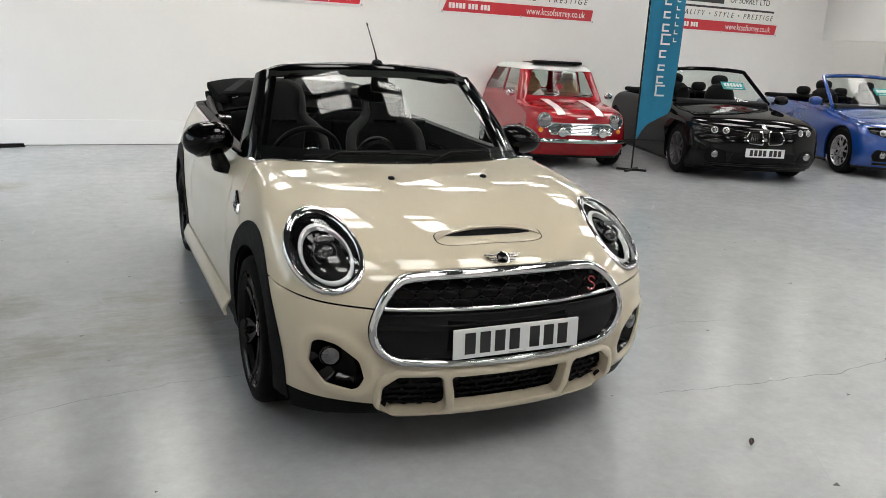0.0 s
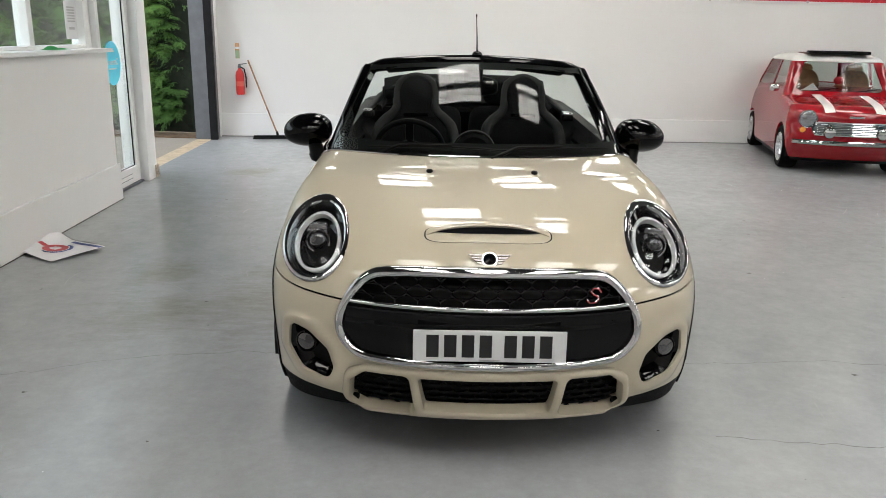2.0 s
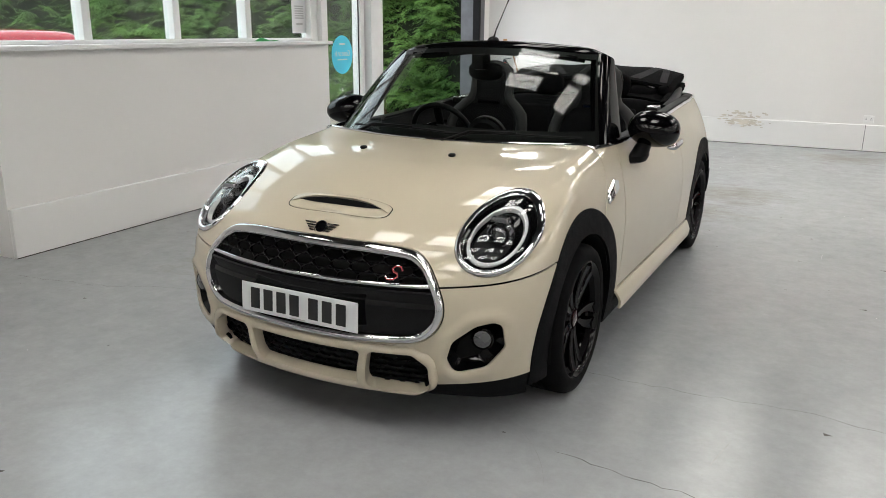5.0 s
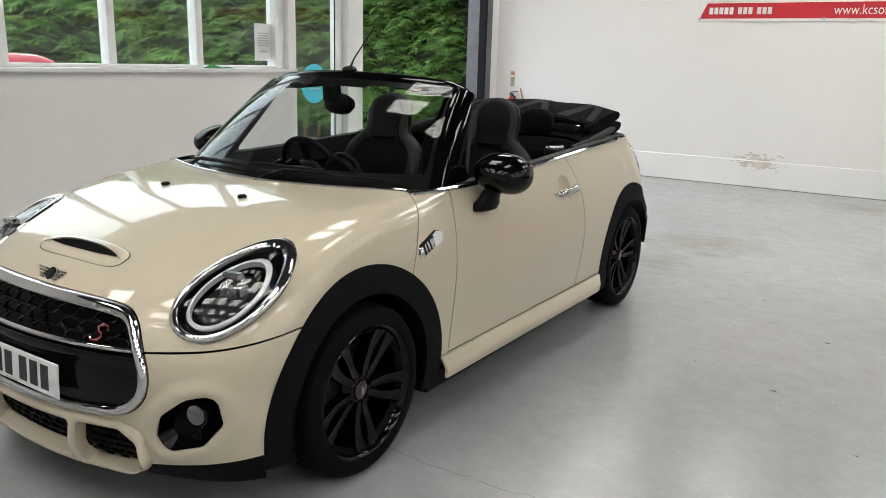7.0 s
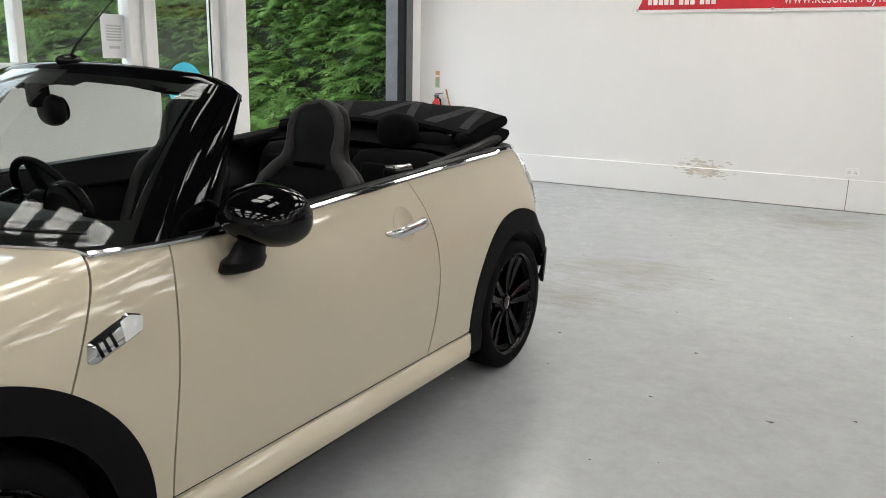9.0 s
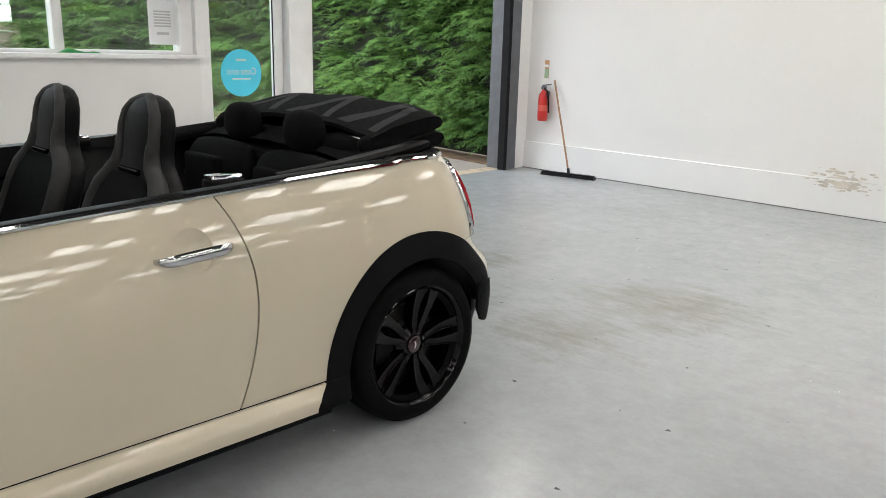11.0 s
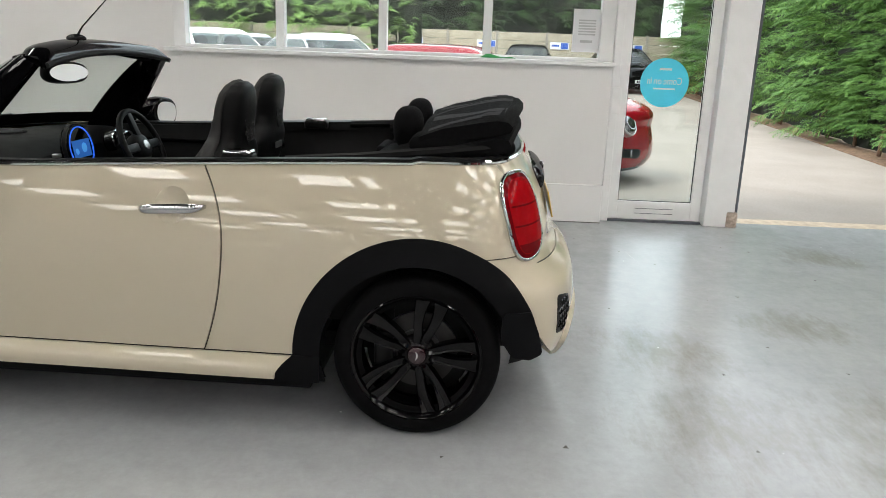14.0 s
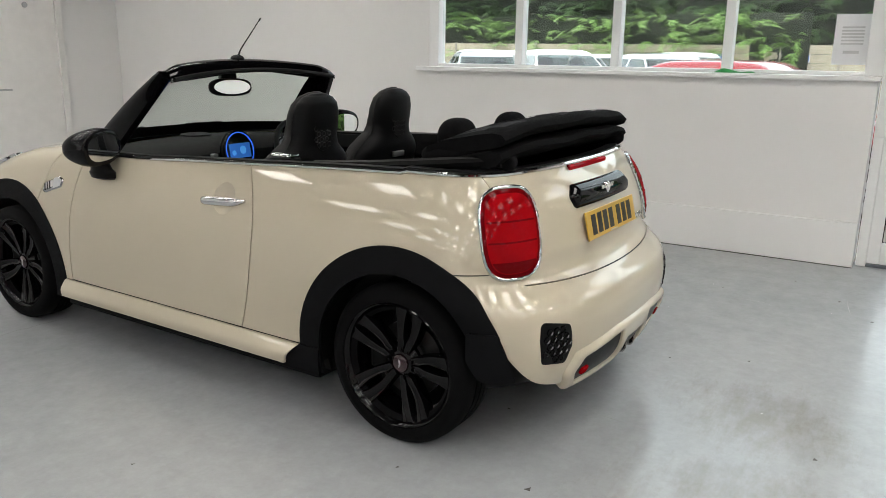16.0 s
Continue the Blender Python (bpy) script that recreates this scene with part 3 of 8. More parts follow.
def ceiling_spot(x, y):
    t = thing("ceiling_spot", pose(x, y, CZ - 0.02), "small round ceiling lamp with a warm glow", "lamp", "ceiling lamps")
    part("housing", bm_lathe([(0.085, 0.02), (0.085, -0.05), (0.075, -0.055), (0.07, -0.02)], 28, caps=False), M["steel_dark"], t, smooth=True)
    part("bulb", bm_lathe([(0.068, -0.03), (0.05, -0.045), (0.0001, -0.05)], 24), M["lamp"], t, smooth=True)
    return t


ceiling_spot(1.72, 4.47)
# window over the dwarf wall
win = thing("window_1", pose(WX, 0, 0), "white framed strip window of four panes over the low wall", "window", kind="structure")
part("window_sill", bm_box(-0.2, 0.205, 3.07, 6.735, 1.285, 1.318, 0.008), M["upvc"], win)
MULL = (3.16, 3.99, 4.84, 5.70, 6.65)
part("window_frame", bm_box(-0.09, 0.03, 3.10, 3.20, 1.318, 2.95, 0.006), M["upvc"], win)
part("window_frame", bm_box(-0.09, 0.03, 6.62, 6.735, 1.318, 2.95, 0.006), M["upvc"], win)
part("window_frame", bm_box(-0.088, 0.028, 3.20, 6.62, 2.88, 2.95, 0.006), M["upvc"], win)
part("window_frame", bm_box(-0.088, 0.028, 3.20, 6.62, 1.318, 1.345, 0.006), M["upvc"], win)
for y in MULL[1:-1]:
    part("mullion", bm_box(-0.08, 0.02, y - 0.035, y + 0.035, 1.345, 2.88, 0.006), M["upvc"], win)
for a, b in zip(MULL, MULL[1:]):
    p = part("pane", bm_box(-0.045, -0.037, a + 0.03, b - 0.03, 1.34, 2.89), M["glass"], win)
    p.visible_shadow = False

# glazed door beside it
dr = thing("door_1", pose(WX + 0.02, 0, 0), "white framed glazed entrance door with a letter plate", "door", kind="structure")
part("door_jamb", bm_box(-0.08, 0.06, 6.735, 6.80, 0, 2.95, 0.006), M["upvc"], dr)
for y0, y1, z0, z1 in ((6.80, 6.88, 0.02, 2.9), (7.50, 7.585, 0.02, 2.9), (6.88, 7.50, 0.02, 0.175), (6.88, 7.50, 2.78, 2.9)):
    part("door_rail", bm_box(-0.035, 0.03, y0, y1, z0, z1, 0.006), M["upvc"], dr)
p = part("pane", bm_box(-0.008, 0.0, 6.86, 7.52, 0.16, 2.8), M["glass"], dr)
p.visible_shadow = False
part("bead", bm_box(0.0, 0.012, 6.876, 6.886, 0.17, 2.79), M["rubber"], dr)
part("bead", bm_box(0.0, 0.012, 7.495, 7.505, 0.17, 2.79), M["rubber"], dr)
part("bead", bm_box(0.0, 0.012, 6.886, 7.495, 0.17, 0.18), M["rubber"], dr)
lp = part("letter_plate", bm_box(0.03, 0.036, 7.02, 7.36, 0.065, 0.125, 0.003), M["upvc"], dr)
part("flap_edge", bm_box(0.036, 0.038, 7.03, 7.35, 0.072, 0.076), M["steel_dark"], lp)
part("flap_edge", bm_box(0.036, 0.038, 7.03, 7.35, 0.114, 0.118), M["steel_dark"], lp)
part("threshold", bm_box(-0.08, 0.06, 6.80, 7.59, 0.0, 0.02, 0.004), M["steel_dark"], dr)
slab("door_post", WX - 0.12, WX + 0.13, 7.60, 7.85, 0, 2.95, M["upvc"], "wide white post between the glazed door and the open doorway", 0.008)
slab("door_post_edge", WX - 0.10, WX + 0.09, 7.851, 7.885, 0, 2.95, M["steel_dark"], "dark steel guide on the doorway edge", 0.004)
slab("doorway_column", WX - 0.28, WX + 0.02, 10.80, 10.985, 0, 2.95, M["steel_grey"], "grey steel column of the open doorway", 0.01)
slab("doorway_guide", WX - 0.06, WX + 0.04, 10.74, 10.795, 0, 2.95, M["rubber"], "black roller door guide channel", 0.004)
slab("doorway_head", WX - 0.15, WX + 0.04, 7.86, 10.98, 2.90, 3.2, M["steel_dark"], "dark steel head over the open doorway", 0.01)

# white door in the south wall
sd = thing("door_2", pose(0, SY, 0), "plain white flush door with a lever handle, shut", "door", kind="structure")
part("door_leaf", bm_box(-0.93, -0.12, 0.0, 0.035, 0.01, 2.03, 0.003), M["door_white"], sd)
for x0, x1, z0, z1 in ((-1.01, -0.935, 0, 2.11), (-0.115, -0.04, 0, 2.11), (-0.935, -0.115, 2.035, 2.11)):
    part("architrave", bm_box(x0, x1, 0.0, 0.05, z0, z1, 0.005), M["door_white"], sd)
hb = bm_tube([(-0.20, 0.035, 1.0), (-0.20, 0.085, 1.0), (-0.22, 0.09, 1.0), (-0.33, 0.09, 1.0)], 0.010, 10)
part("door_handle", hb, M["chrome_dull"], sd, smooth=True)
part("door_closer_cap", bm_lathe([(0.03, 0.035), (0.03, 0.045), (0.022, 0.05)], 20, "y"), M["chrome_dull"], sd).location = (-0.6, 0, 1.87)

# ---- the cream convertible ----
CAR = pose(1.359, 2.974, 0, 0, 0, -1.59)
ZW, RW, WB = 0.308, 0.308, 2.495
F0 = curve((0.10, -0.66), (0.18, -0.715), (0.24, -0.748), (0.32, -0.762), (0.42, -0.770), (0.52, -0.770), (0.59, -0.752), (0.65, -0.712), (0.70, -0.662), (0.75, -0.590), (0.80, -0.500), (0.86, -0.36), (0.95, -0.10))
R0 = curve((0.15, 3.0), (0.22, 3.045), (0.30, 3.094), (0.40, 3.112), (0.50, 3.112), (0.57, 3.088), (0.615, 3.04), (0.66, 3.002), (0.75, 2.985), (0.85, 2.955), (0.95, 2.905), (1.05, 2.83))
T0 = curve((-0.9, 0.72), (-0.7, 0.80), (-0.5, 0.852), (-0.25, 0.893), (0.0, 0.929), (0.25, 0.955), (0.45, 0.982), (0.8, 1.05), (1.4, 1.10), (2.4, 1.12), (2.9, 1.09), (3.3, 1.02))
WY = curve((-0.8, 0.80), (-0.3, 0.818), (0.3, 0.832), (1.2, 0.840), (2.2, 0.846), (2.6, 0.842), (3.1, 0.80))
BELT = curve((0.1, 0.955), (0.33, 0.945), (0.61, 0.940), (1.02, 0.943), (1.37, 0.960), (1.70, 0.975), (2.15, 0.995), (2.45, 1.005), (2.75, 1.012), (3.1, 1.012))


def cream_field(p):
    x, y, z = np.abs(p[:, 0]), p[:, 1], p[:, 2]
    w = WY(y) - np.where(z < 0.55, 0.16, 0.60) * (z - 0.55) ** 2
    g1 = x - w
    g2 = F0(z) + 0.30 * x**2 + 0.18 * x**4 - y
    g3 = y - (R0(z) - 0.13 * x**2 - 0.22 * x**4)
    g4 = z - (T0(y) - 0.04 * x**2)
    return smax(smax(smax(g1, g2, 0.16), g3, 0.14), g4, 0.09)


body = Shell(cream_field, -0.10, 2.50, 0.52, (90, 190, 80), -42.0, (80, 55), 32.0)
GRILLE = [(0.0, 0.705), (-0.36, 0.700), (-0.44, 0.675), (-0.505, 0.60), (-0.537, 0.52), (-0.522, 0.45), (-0.47, 0.398), (-0.40, 0.380), (0.0, 0.372), (0.40, 0.380), (0.47, 0.398), (0.522, 0.45), (0.537, 0.52), (0.505, 0.60), (0.44, 0.675), (0.36, 0.700)]
for _ in range(3):
    GRILLE = [(a[0] * (1 - f) + b[0] * f, a[1] * (1 - f) + b[1] * f) for a, b in zip(GRILLE, GRILLE[1:] + GRILLE[:1]) for f in (0.25, 0.75)]
GRILLE = [(x * 1.006, 0.54 + (z - 0.54) * 1.012) for x, z in GRILLE]


def arch(y, z, yc, r):
    return np.hypot(y - yc, z - ZW) - r


def f_grille(x, y, z):
    return np.where(y < 0, rpoly(x, z, GRILLE, 0.02), 1.0)


def z_gap(x, y):
    return 0.588 + 0.045 * np.clip((y + 0.66) / 0.33, 0, 1)


def f_archf(x, y, z):
    return arch(y, z, 0.0, 0.450)


def f_archr(x, y, z):
    return arch(y, z, WB, 0.450)


def y_wing(z):
    return 0.400 - 0.13 * (0.95 - z) / 0.25


def y_doorf(z):
    return 0.505 + 0.105 * np.clip((z - 0.3) / 0.64, 0, 1) ** 1.5


def y_doorr(z):
    return 1.79 - 0.9 * (z - 0.70) ** 2 * np.where(z > 0.7, 1.25, 0.55)


def y_cowl(x):
    return 0.222 + 0.18 * (x / 0.7) ** 2


def y_foot(z):
    return 1.985 + 0.06 * np.clip((z - 0.225) / 0.077, 0, 1) ** 2


G = 0.003


def lampq(x, z, a=0.123, b=0.119):
    return np.hypot((np.abs(x) - 0.631 + 0.16 * (z - 0.744)) / a, (z - 0.742) / b)


def f_lamp(x, y, z):
    return np.where(y < 0.1, (lampq(x, z) - 1) * 0.13, 1.0)


car = thing("convertible_car", CAR, "cream convertible hatchback with black wheels and its roof folded down", "car")
SILL_Z = 0.302
bonnet = body.panel("bonnet", M["paint_cream"], car, [lambda x, y, z: z - z_gap(x, y) - G, lambda x, y, z: f_grille(x, y, z) - 0.004, lambda x, y, z: y_cowl(x) - y, lambda x, y, z: y_wing(z) - G - y, f_archf, lambda x, y, z: f_lamp(x, y, z) - 0.001])
FOG = [(0.710, 0.478), (0.635, 0.458), (0.562, 0.398), (0.543, 0.330), (0.566, 0.276), (0.668, 0.302), (0.720, 0.375)]


def f_fog(x, y, z):
    return np.where(y < 0, rpoly(np.abs(x), z, FOG, 0.03), 1.0)


LOWF = [(-0.43, 0.368), (-0.505, 0.335), (-0.516, 0.222), (-0.43, 0.172), (0.43, 0.172), (0.516, 0.222), (0.505, 0.335), (0.43, 0.368)]
HOLE_M = [(-0.243, 0.336), (-0.217, 0.210), (0.217, 0.210), (0.243, 0.336)]
HOLE_S = [(0.274, 0.340), (0.430, 0.342), (0.482, 0.300), (0.484, 0.222), (0.448, 0.190), (0.246, 0.188)]


def f_low(x, y, z):
    return np.where(y < 0, rpoly(x, z, LOWF, 0.055), 1.0)


def f_holes(x, y, z):
    return np.minimum(rpoly(x, z, HOLE_M, 0.012), rpoly(np.abs(x), z, HOLE_S, 0.026))


def nosegrid(x0, x1, z0, z1, step):
    return body.patch((0, -0.5, 0), (1, 0, 0), (0, 0, 1), (0, -1, 0), np.arange(x0, x1 + step / 2, step), np.arange(z0, z1 + step / 2, step))


def bumper_low(x):
    return 0.222 + 0.03 * np.clip((x - 0.5) / 0.3, 0, 1)


body.panel("front_bumper", M["paint_cream"], car, [lambda x, y, z: z_gap(x, y) - G - z, lambda x, y, z: f_grille(x, y, z) - 0.004, lambda x, y, z: -0.05 - y, f_archf, f_fog, lambda x, y, z: f_low(x, y, z) + 0.012, lambda x, y, z: z - bumper_low(x)], lift=lambda x, y, z: 0.013 * np.exp(-(((f_fog(x, y, z) - 0.018) / 0.020) ** 2)))
for s in ("L", "R"):
    body.panel("lower_skirt", M["cladding"], car, [lambda x, y, z: bumper_low(x) - z, lambda x, y, z: z - 0.165 + 0.02 * np.clip((x - 0.5) / 0.3, 0, 1), lambda x, y, z: -0.1 - y, f_archf, lambda x, y, z: x - 0.46], off=-0.004, side=s)
# moulded frame round the lower intakes
body.panel("intake_frame", M["paint_cream"], car, [lambda x, y, z: -f_low(x, y, z), f_holes], off=0.0, depth=0.042, side="L", grid=nosegrid(-0.53, 0.53, 0.15, 0.39, 0.005), lift=lambda x, y, z: 0.026 * (0.6 + 0.4 * np.clip((0.345 - z) / 0.10, 0, 1)) * np.sqrt(np.clip(1 - (1 - np.clip(-f_low(x, y, z) / 0.020, 0, 1)) ** 2, 0, 1)) * np.sqrt(np.clip(1 - (1 - np.clip(0.25 + f_holes(x, y, z) / 0.016, 0, 1)) ** 2, 0, 1)))


def hex_mesh(name, parent, inside, x0, x1, z0, z1, cw, ch, off, bar, material):
    """Long honeycomb bars that follow the skin."""
    bm = bmesh.new()
    rows_, cols_ = int((z1 - z0) / ch) + 2, int((x1 - x0) / cw) + 2
    done = set()
    for r in range(rows_):
        for c in range(cols_):
            cx, cz = x0 + (c + 0.5 * (r % 2)) * cw, z0 + r * ch
            ring = [(cx - 0.5 * cw, cz - 0.17 * ch), (cx - 0.5 * cw, cz + 0.17 * ch), (cx - 0.28 * cw, cz + 0.5 * ch), (cx + 0.28 * cw, cz + 0.5 * ch), (cx + 0.5 * cw, cz + 0.17 * ch), (cx + 0.5 * cw, cz - 0.17 * ch), (cx + 0.28 * cw, cz - 0.5 * ch), (cx - 0.28 * cw, cz - 0.5 * ch)]
            for a, b in zip(ring, ring[1:] + ring[:1]):
                key = tuple(sorted(((round(a[0], 3), round(a[1], 3)), (round(b[0], 3), round(b[1], 3)))))
                mx, mz = (a[0] + b[0]) / 2, (a[1] + b[1]) / 2
                if key in done or float(inside(np.array([mx]), np.array([-0.7]), np.array([mz]))[0]) < 0.002:
                    continue
                done.add(key)
                pa, pb = body.on(a[0], a[1]), body.on(b[0], b[1])
                q = Vector(pa) + Vector((0, off, 0)), Vector(pb) + Vector((0, off, 0))
                d = (q[1] - q[0]).normalized()
                w = d.cross(Vector((0, 1, 0))).normalized() * bar
                y = Vector((0, 0.012, 0))
                vs = [bm.verts.new(p + k) for p in q for k in (w, w + y, -w + y, -w)]
                for f4 in ((0, 1, 5, 4), (1, 2, 6, 5), (2, 3, 7, 6), (3, 0, 4, 7)):
                    bm.faces.new([vs[i] for i in f4])
    bmesh.ops.recalc_face_normals(bm, faces=bm.faces[:])
    return tagged(part(name, bm, material, parent), kind="stuff")


low = body.panel("intake_backing", M["black_satin"], car, [lambda x, y, z: -f_low(x, y, z) - 0.004], off=-0.05, depth=0, side="L", grid=nosegrid(-0.53, 0.53, 0.15, 0.39, 0.02))
hex_mesh("intake_mesh", car, lambda x, y, z: -f_holes(x, y, z) + 0.008, -0.46, 0.46, 0.20, 0.335, 0.056, 0.026, 0.036, 0.0028, M["black_satin"])
# radiator grille
ng = nosegrid(-0.56, 0.56, 0.35, 0.725, 0.005)
body.panel("grille_surround", M["chrome"], car, [lambda x, y, z: -f_grille(x, y, z), lambda x, y, z: f_grille(x, y, z) + 0.027], off=0.0, depth=0.03, side="L", grid=ng, label="polished chrome ring round the grille", lift=lambda x, y, z: 0.003 + 0.013 * np.sqrt(np.clip(1 - ((f_grille(x, y, z) + 0.0135) / 0.0137) ** 2, 0, 1)))
body.panel("grille_backing", M["black_satin"], car, [lambda x, y, z: -f_grille(x, y, z) - 0.024, lambda x, y, z: z - 0.57], off=-0.035, depth=0, side="L", grid=ng)
body.panel("grille_lower_panel", M["black_gloss"], car, [lambda x, y, z: -f_grille(x, y, z) - 0.026, lambda x, y, z: 0.572 - z], off=-0.004, depth=0.02, side="L", grid=ng, label="gloss black panel behind the number plate", lift=lambda x, y, z: 0.012 * np.clip((z - 0.535) / 0.03, 0, 1))
body.panel("grille_bar", M["chrome"], car, [lambda x, y, z: -f_grille(x, y, z) - 0.026, lambda x, y, z: z - 0.580 - 0.010 * x**2, lambda x, y, z: 0.592 + 0.012 * x**2 - z], off=0.004, depth=0.03, side="L", grid=ng, lift=lambda x, y, z: 0.007 * np.sqrt(np.clip(1 - ((z - 0.586 - 0.011 * x**2) / 0.0065) ** 2, 0, 1)), label="chrome bar across the grille")
hex_mesh("grille_mesh", car, lambda x, y, z: np.minimum(-f_grille(x, y, z) - 0.024, z - 0.590), -0.52, 0.52, 0.60, 0.70, 0.078, 0.030, 0.006, 0.0024, M["black_gloss"])
# fog lamps in their recesses
for s in ("L", "R"):
    sx = 1 if s == "L" else -1
    body.panel("fog_recess", M["black_gloss"], car, [lambda x, y, z: -f_fog(x, y, z) - 0.001], off=-0.002, depth=0.0, side=s, grid=nosegrid(0.52, 0.745, 0.255, 0.50, 0.006), lift=lambda x, y, z: 0.004 - 0.055 * np.clip(-f_fog(x, y, z) / 0.035, 0, 1) ** 0.7)
    fl = Vector(body.on(0.645, 0.405)) + Vector((0.0, 0.012, 0))
    fog = part("fog_lamp", bm_lathe([(0.040, 0.02), (0.040, -0.024), (0.036, -0.028), (0.033, -0.02)], 32, "y", caps=False), M["black_gloss"], car, smooth=True)
    fog.matrix_local = Matrix.Translation((sx * fl.x, fl.y + 0.026, fl.z)) @ pose(0, 0, 0, 0, 0, sx * 16)
    part("fog_lens", bm_lathe([(0.0345, -0.020), (0.031, -0.027), (0.020, -0.032), (0.0001, -0.034)], 32, "y"), M["lens_dark"], fog, smooth=True)

for s in ("L", "R"):
    body.panel("scuttle_panel", M["paint_cream"], car, [lambda x, y, z: y - y_wing(z) - G, lambda x, y, z: y_doorf(z) - G - y, f_archf, lambda x, y, z: BELT(y) - z, lambda x, y, z: z - SILL_Z, lambda x, y, z: x - 0.5], side=s)
    body.panel("door", M["paint_cream"], car, [lambda x, y, z: y - y_doorf(z) - G, lambda x, y, z: y_doorr(z) - G - y, lambda x, y, z: BELT(y) - z, lambda x, y, z: z - SILL_Z - G, lambda x, y, z: x - 0.5, lambda x, y, z: np.hypot(y - 1.603, z - 0.832) - 0.064], side=s)
    body.panel("rear_quarter", M["paint_cream"], car, [lambda x, y, z: y - y_doorr(z) - G, lambda x, y, z: BELT(y) - z, lambda x, y, z: z - SILL_Z - G, f_archr, lambda x, y, z: np.where(y > 2.6, z - 0.693 - 0.02 * (y - 2.7), 1), lambda x, y, z: np.where(y > 2.5, x - 0.655, 1)], side=s)
    body.panel("sill_skirt", M["paint_cream"], car, [lambda x, y, z: SILL_Z - G - z, lambda x, y, z: z - 0.222, lambda x, y, z: y - 0.45, lambda x, y, z: y_foot(z) - G - y], off=0.004, side=s, lift=lambda x, y, z: 0.040 * np.clip((SILL_Z - z) / 0.045, 0, 1) ** 0.75)
    body.panel("arch_foot", M["cladding"], car, [lambda x, y, z: y - y_foot(z), lambda x, y, z: SILL_Z - z, lambda x, y, z: z - 0.200, lambda x, y, z: 2.14 - y, lambda x, y, z: arch(y, z, WB, 0.352)], off=0.008, side=s, lift=lambda x, y, z: 0.008 * np.clip((SILL_Z - z) / 0.045, 0, 1))
    sd = 1 if s == "L" else -1
    part("sill_trim", bm_box(min(sd * 0.62, sd * 0.796), max(sd * 0.62, sd * 0.796), 0.40, 2.10, 0.150, 0.2265, 0.012, 2), M["cladding"], car)
    for yc, nm in ((0.0, "front"), (WB, "rear")):
        body.panel("wheel_arch_trim", M["cladding"], car, [lambda x, y, z: 0.452 - arch(y, z, yc, 0), lambda x, y, z: arch(y, z, yc, 0.352), lambda x, y, z: z - np.where(y < 1, 0.19, np.where(y > 2.6, 0.49, 0.20)), lambda x, y, z: x - 0.4], off=0.004, side=s)
body.panel("boot_lid", M["paint_cream"], car, [lambda x, y, z: y - 2.5, lambda x, y, z: 0.652 - x, lambda x, y, z: z - 0.625 - 0.02 * (x / 0.6) ** 2, lambda x, y, z: BELT(y) - z])
body.panel("rear_bumper", M["paint_cream"], car, [lambda x, y, z: y - 2.55, f_archr, lambda x, y, z: np.where(x > 0.655, 0.689 + 0.02 * (y - 2.7), 0.621 + 0.02 * (x / 0.6) ** 2) - z, lambda x, y, z: z - np.clip(0.42 - 1.7 * (y - 2.93), 0.25, 0.46)])
body.panel("inner_shell", M["black_satin"], car, [lambda x, y, z: arch(y, z, 0, 0.36), lambda x, y, z: arch(y, z, WB, 0.36), lambda x, y, z: BELT(y) - 0.02 - z + np.where(y < 0.3, 0.5, 0), lambda x, y, z: z - np.where(y > 2.4, 0.27, 0.19)], off=-0.045, depth=0)
# headlamps
lampgrid = nosegrid(0.47, 0.79, 0.60, 0.89, 0.0055)


def lq(lo, hi):
    return [lambda x, y, z: hi - lampq(x, z), lambda x, y, z: lampq(x, z) - lo]


for s in ("L", "R"):
    sx = 1 if s == "L" else -1
    lamp = body.panel("headlamp_ring", M["chrome"], car, lq(0.85, 0.998), depth=0.02, side=s, grid=lampgrid, label="polished chrome headlamp ring", lift=lambda x, y, z: 0.002 + 0.010 * np.sqrt(np.clip(1 - ((lampq(x, z) - 0.924) / 0.078) ** 2, 0, 1)) + 0.07 * (np.abs(x) - 0.60))
    body.panel("headlamp_bezel", M["black_gloss"], lamp, lq(0.0, 0.86), depth=0, side=s, grid=lampgrid, lift=lambda x, y, z: -0.012 + 0.07 * (np.abs(x) - 0.60) - 0.05 * np.clip((0.865 - lampq(x, z)) / 0.5, 0, 1))
    body.panel("light_ring", M["lamp_ring"], lamp, lq(0.63, 0.71), depth=0.02, side=s, grid=lampgrid, label="pale daytime light ring", lift=lambda x, y, z: -0.016 + 0.07 * (np.abs(x) - 0.60) + 0.008 * np.sqrt(np.clip(1 - ((lampq(x, z) - 0.655) / 0.056) ** 2, 0, 1)))
    c = Vector(body.on(0.627, 0.735))
    c.x *= sx
    ln = part("projector_lens", bm_ball(0.034, 0.03, 0.034, (0, 0, 0), 28, 16), M["lens_dark"], lamp, smooth=True)
    ln.location = c + Vector((0, 0.045, 0.0))
    part("projector_shroud", bm_lathe([(0.036, 0.03), (0.040, -0.006), (0.045, -0.008), (0.046, 0.03)], 32, "y", caps=False), M["lamp_inner"], lamp, smooth=True).location = c + Vector((0, 0.045, 0))
    part("reflector", bm_prism([(-0.035, 0.045), (0.035, 0.045), (0.030, 0.064), (-0.030, 0.064)], 0.02, 0.05, "y", 0.003), M["lamp_inner"], lamp).location = c + Vector((0, 0.02, 0))
    cov = body.panel("headlamp_glass", M["lamp_glass"], lamp, lq(0.0, 0.875), depth=0, side=s, grid=lampgrid, lift=lambda x, y, z: 0.002 + 0.07 * (np.abs(x) - 0.60) + 0.016 * np.clip(1 - lampq(x, z) ** 2, 0, 1))
    cov.visible_shadow = False

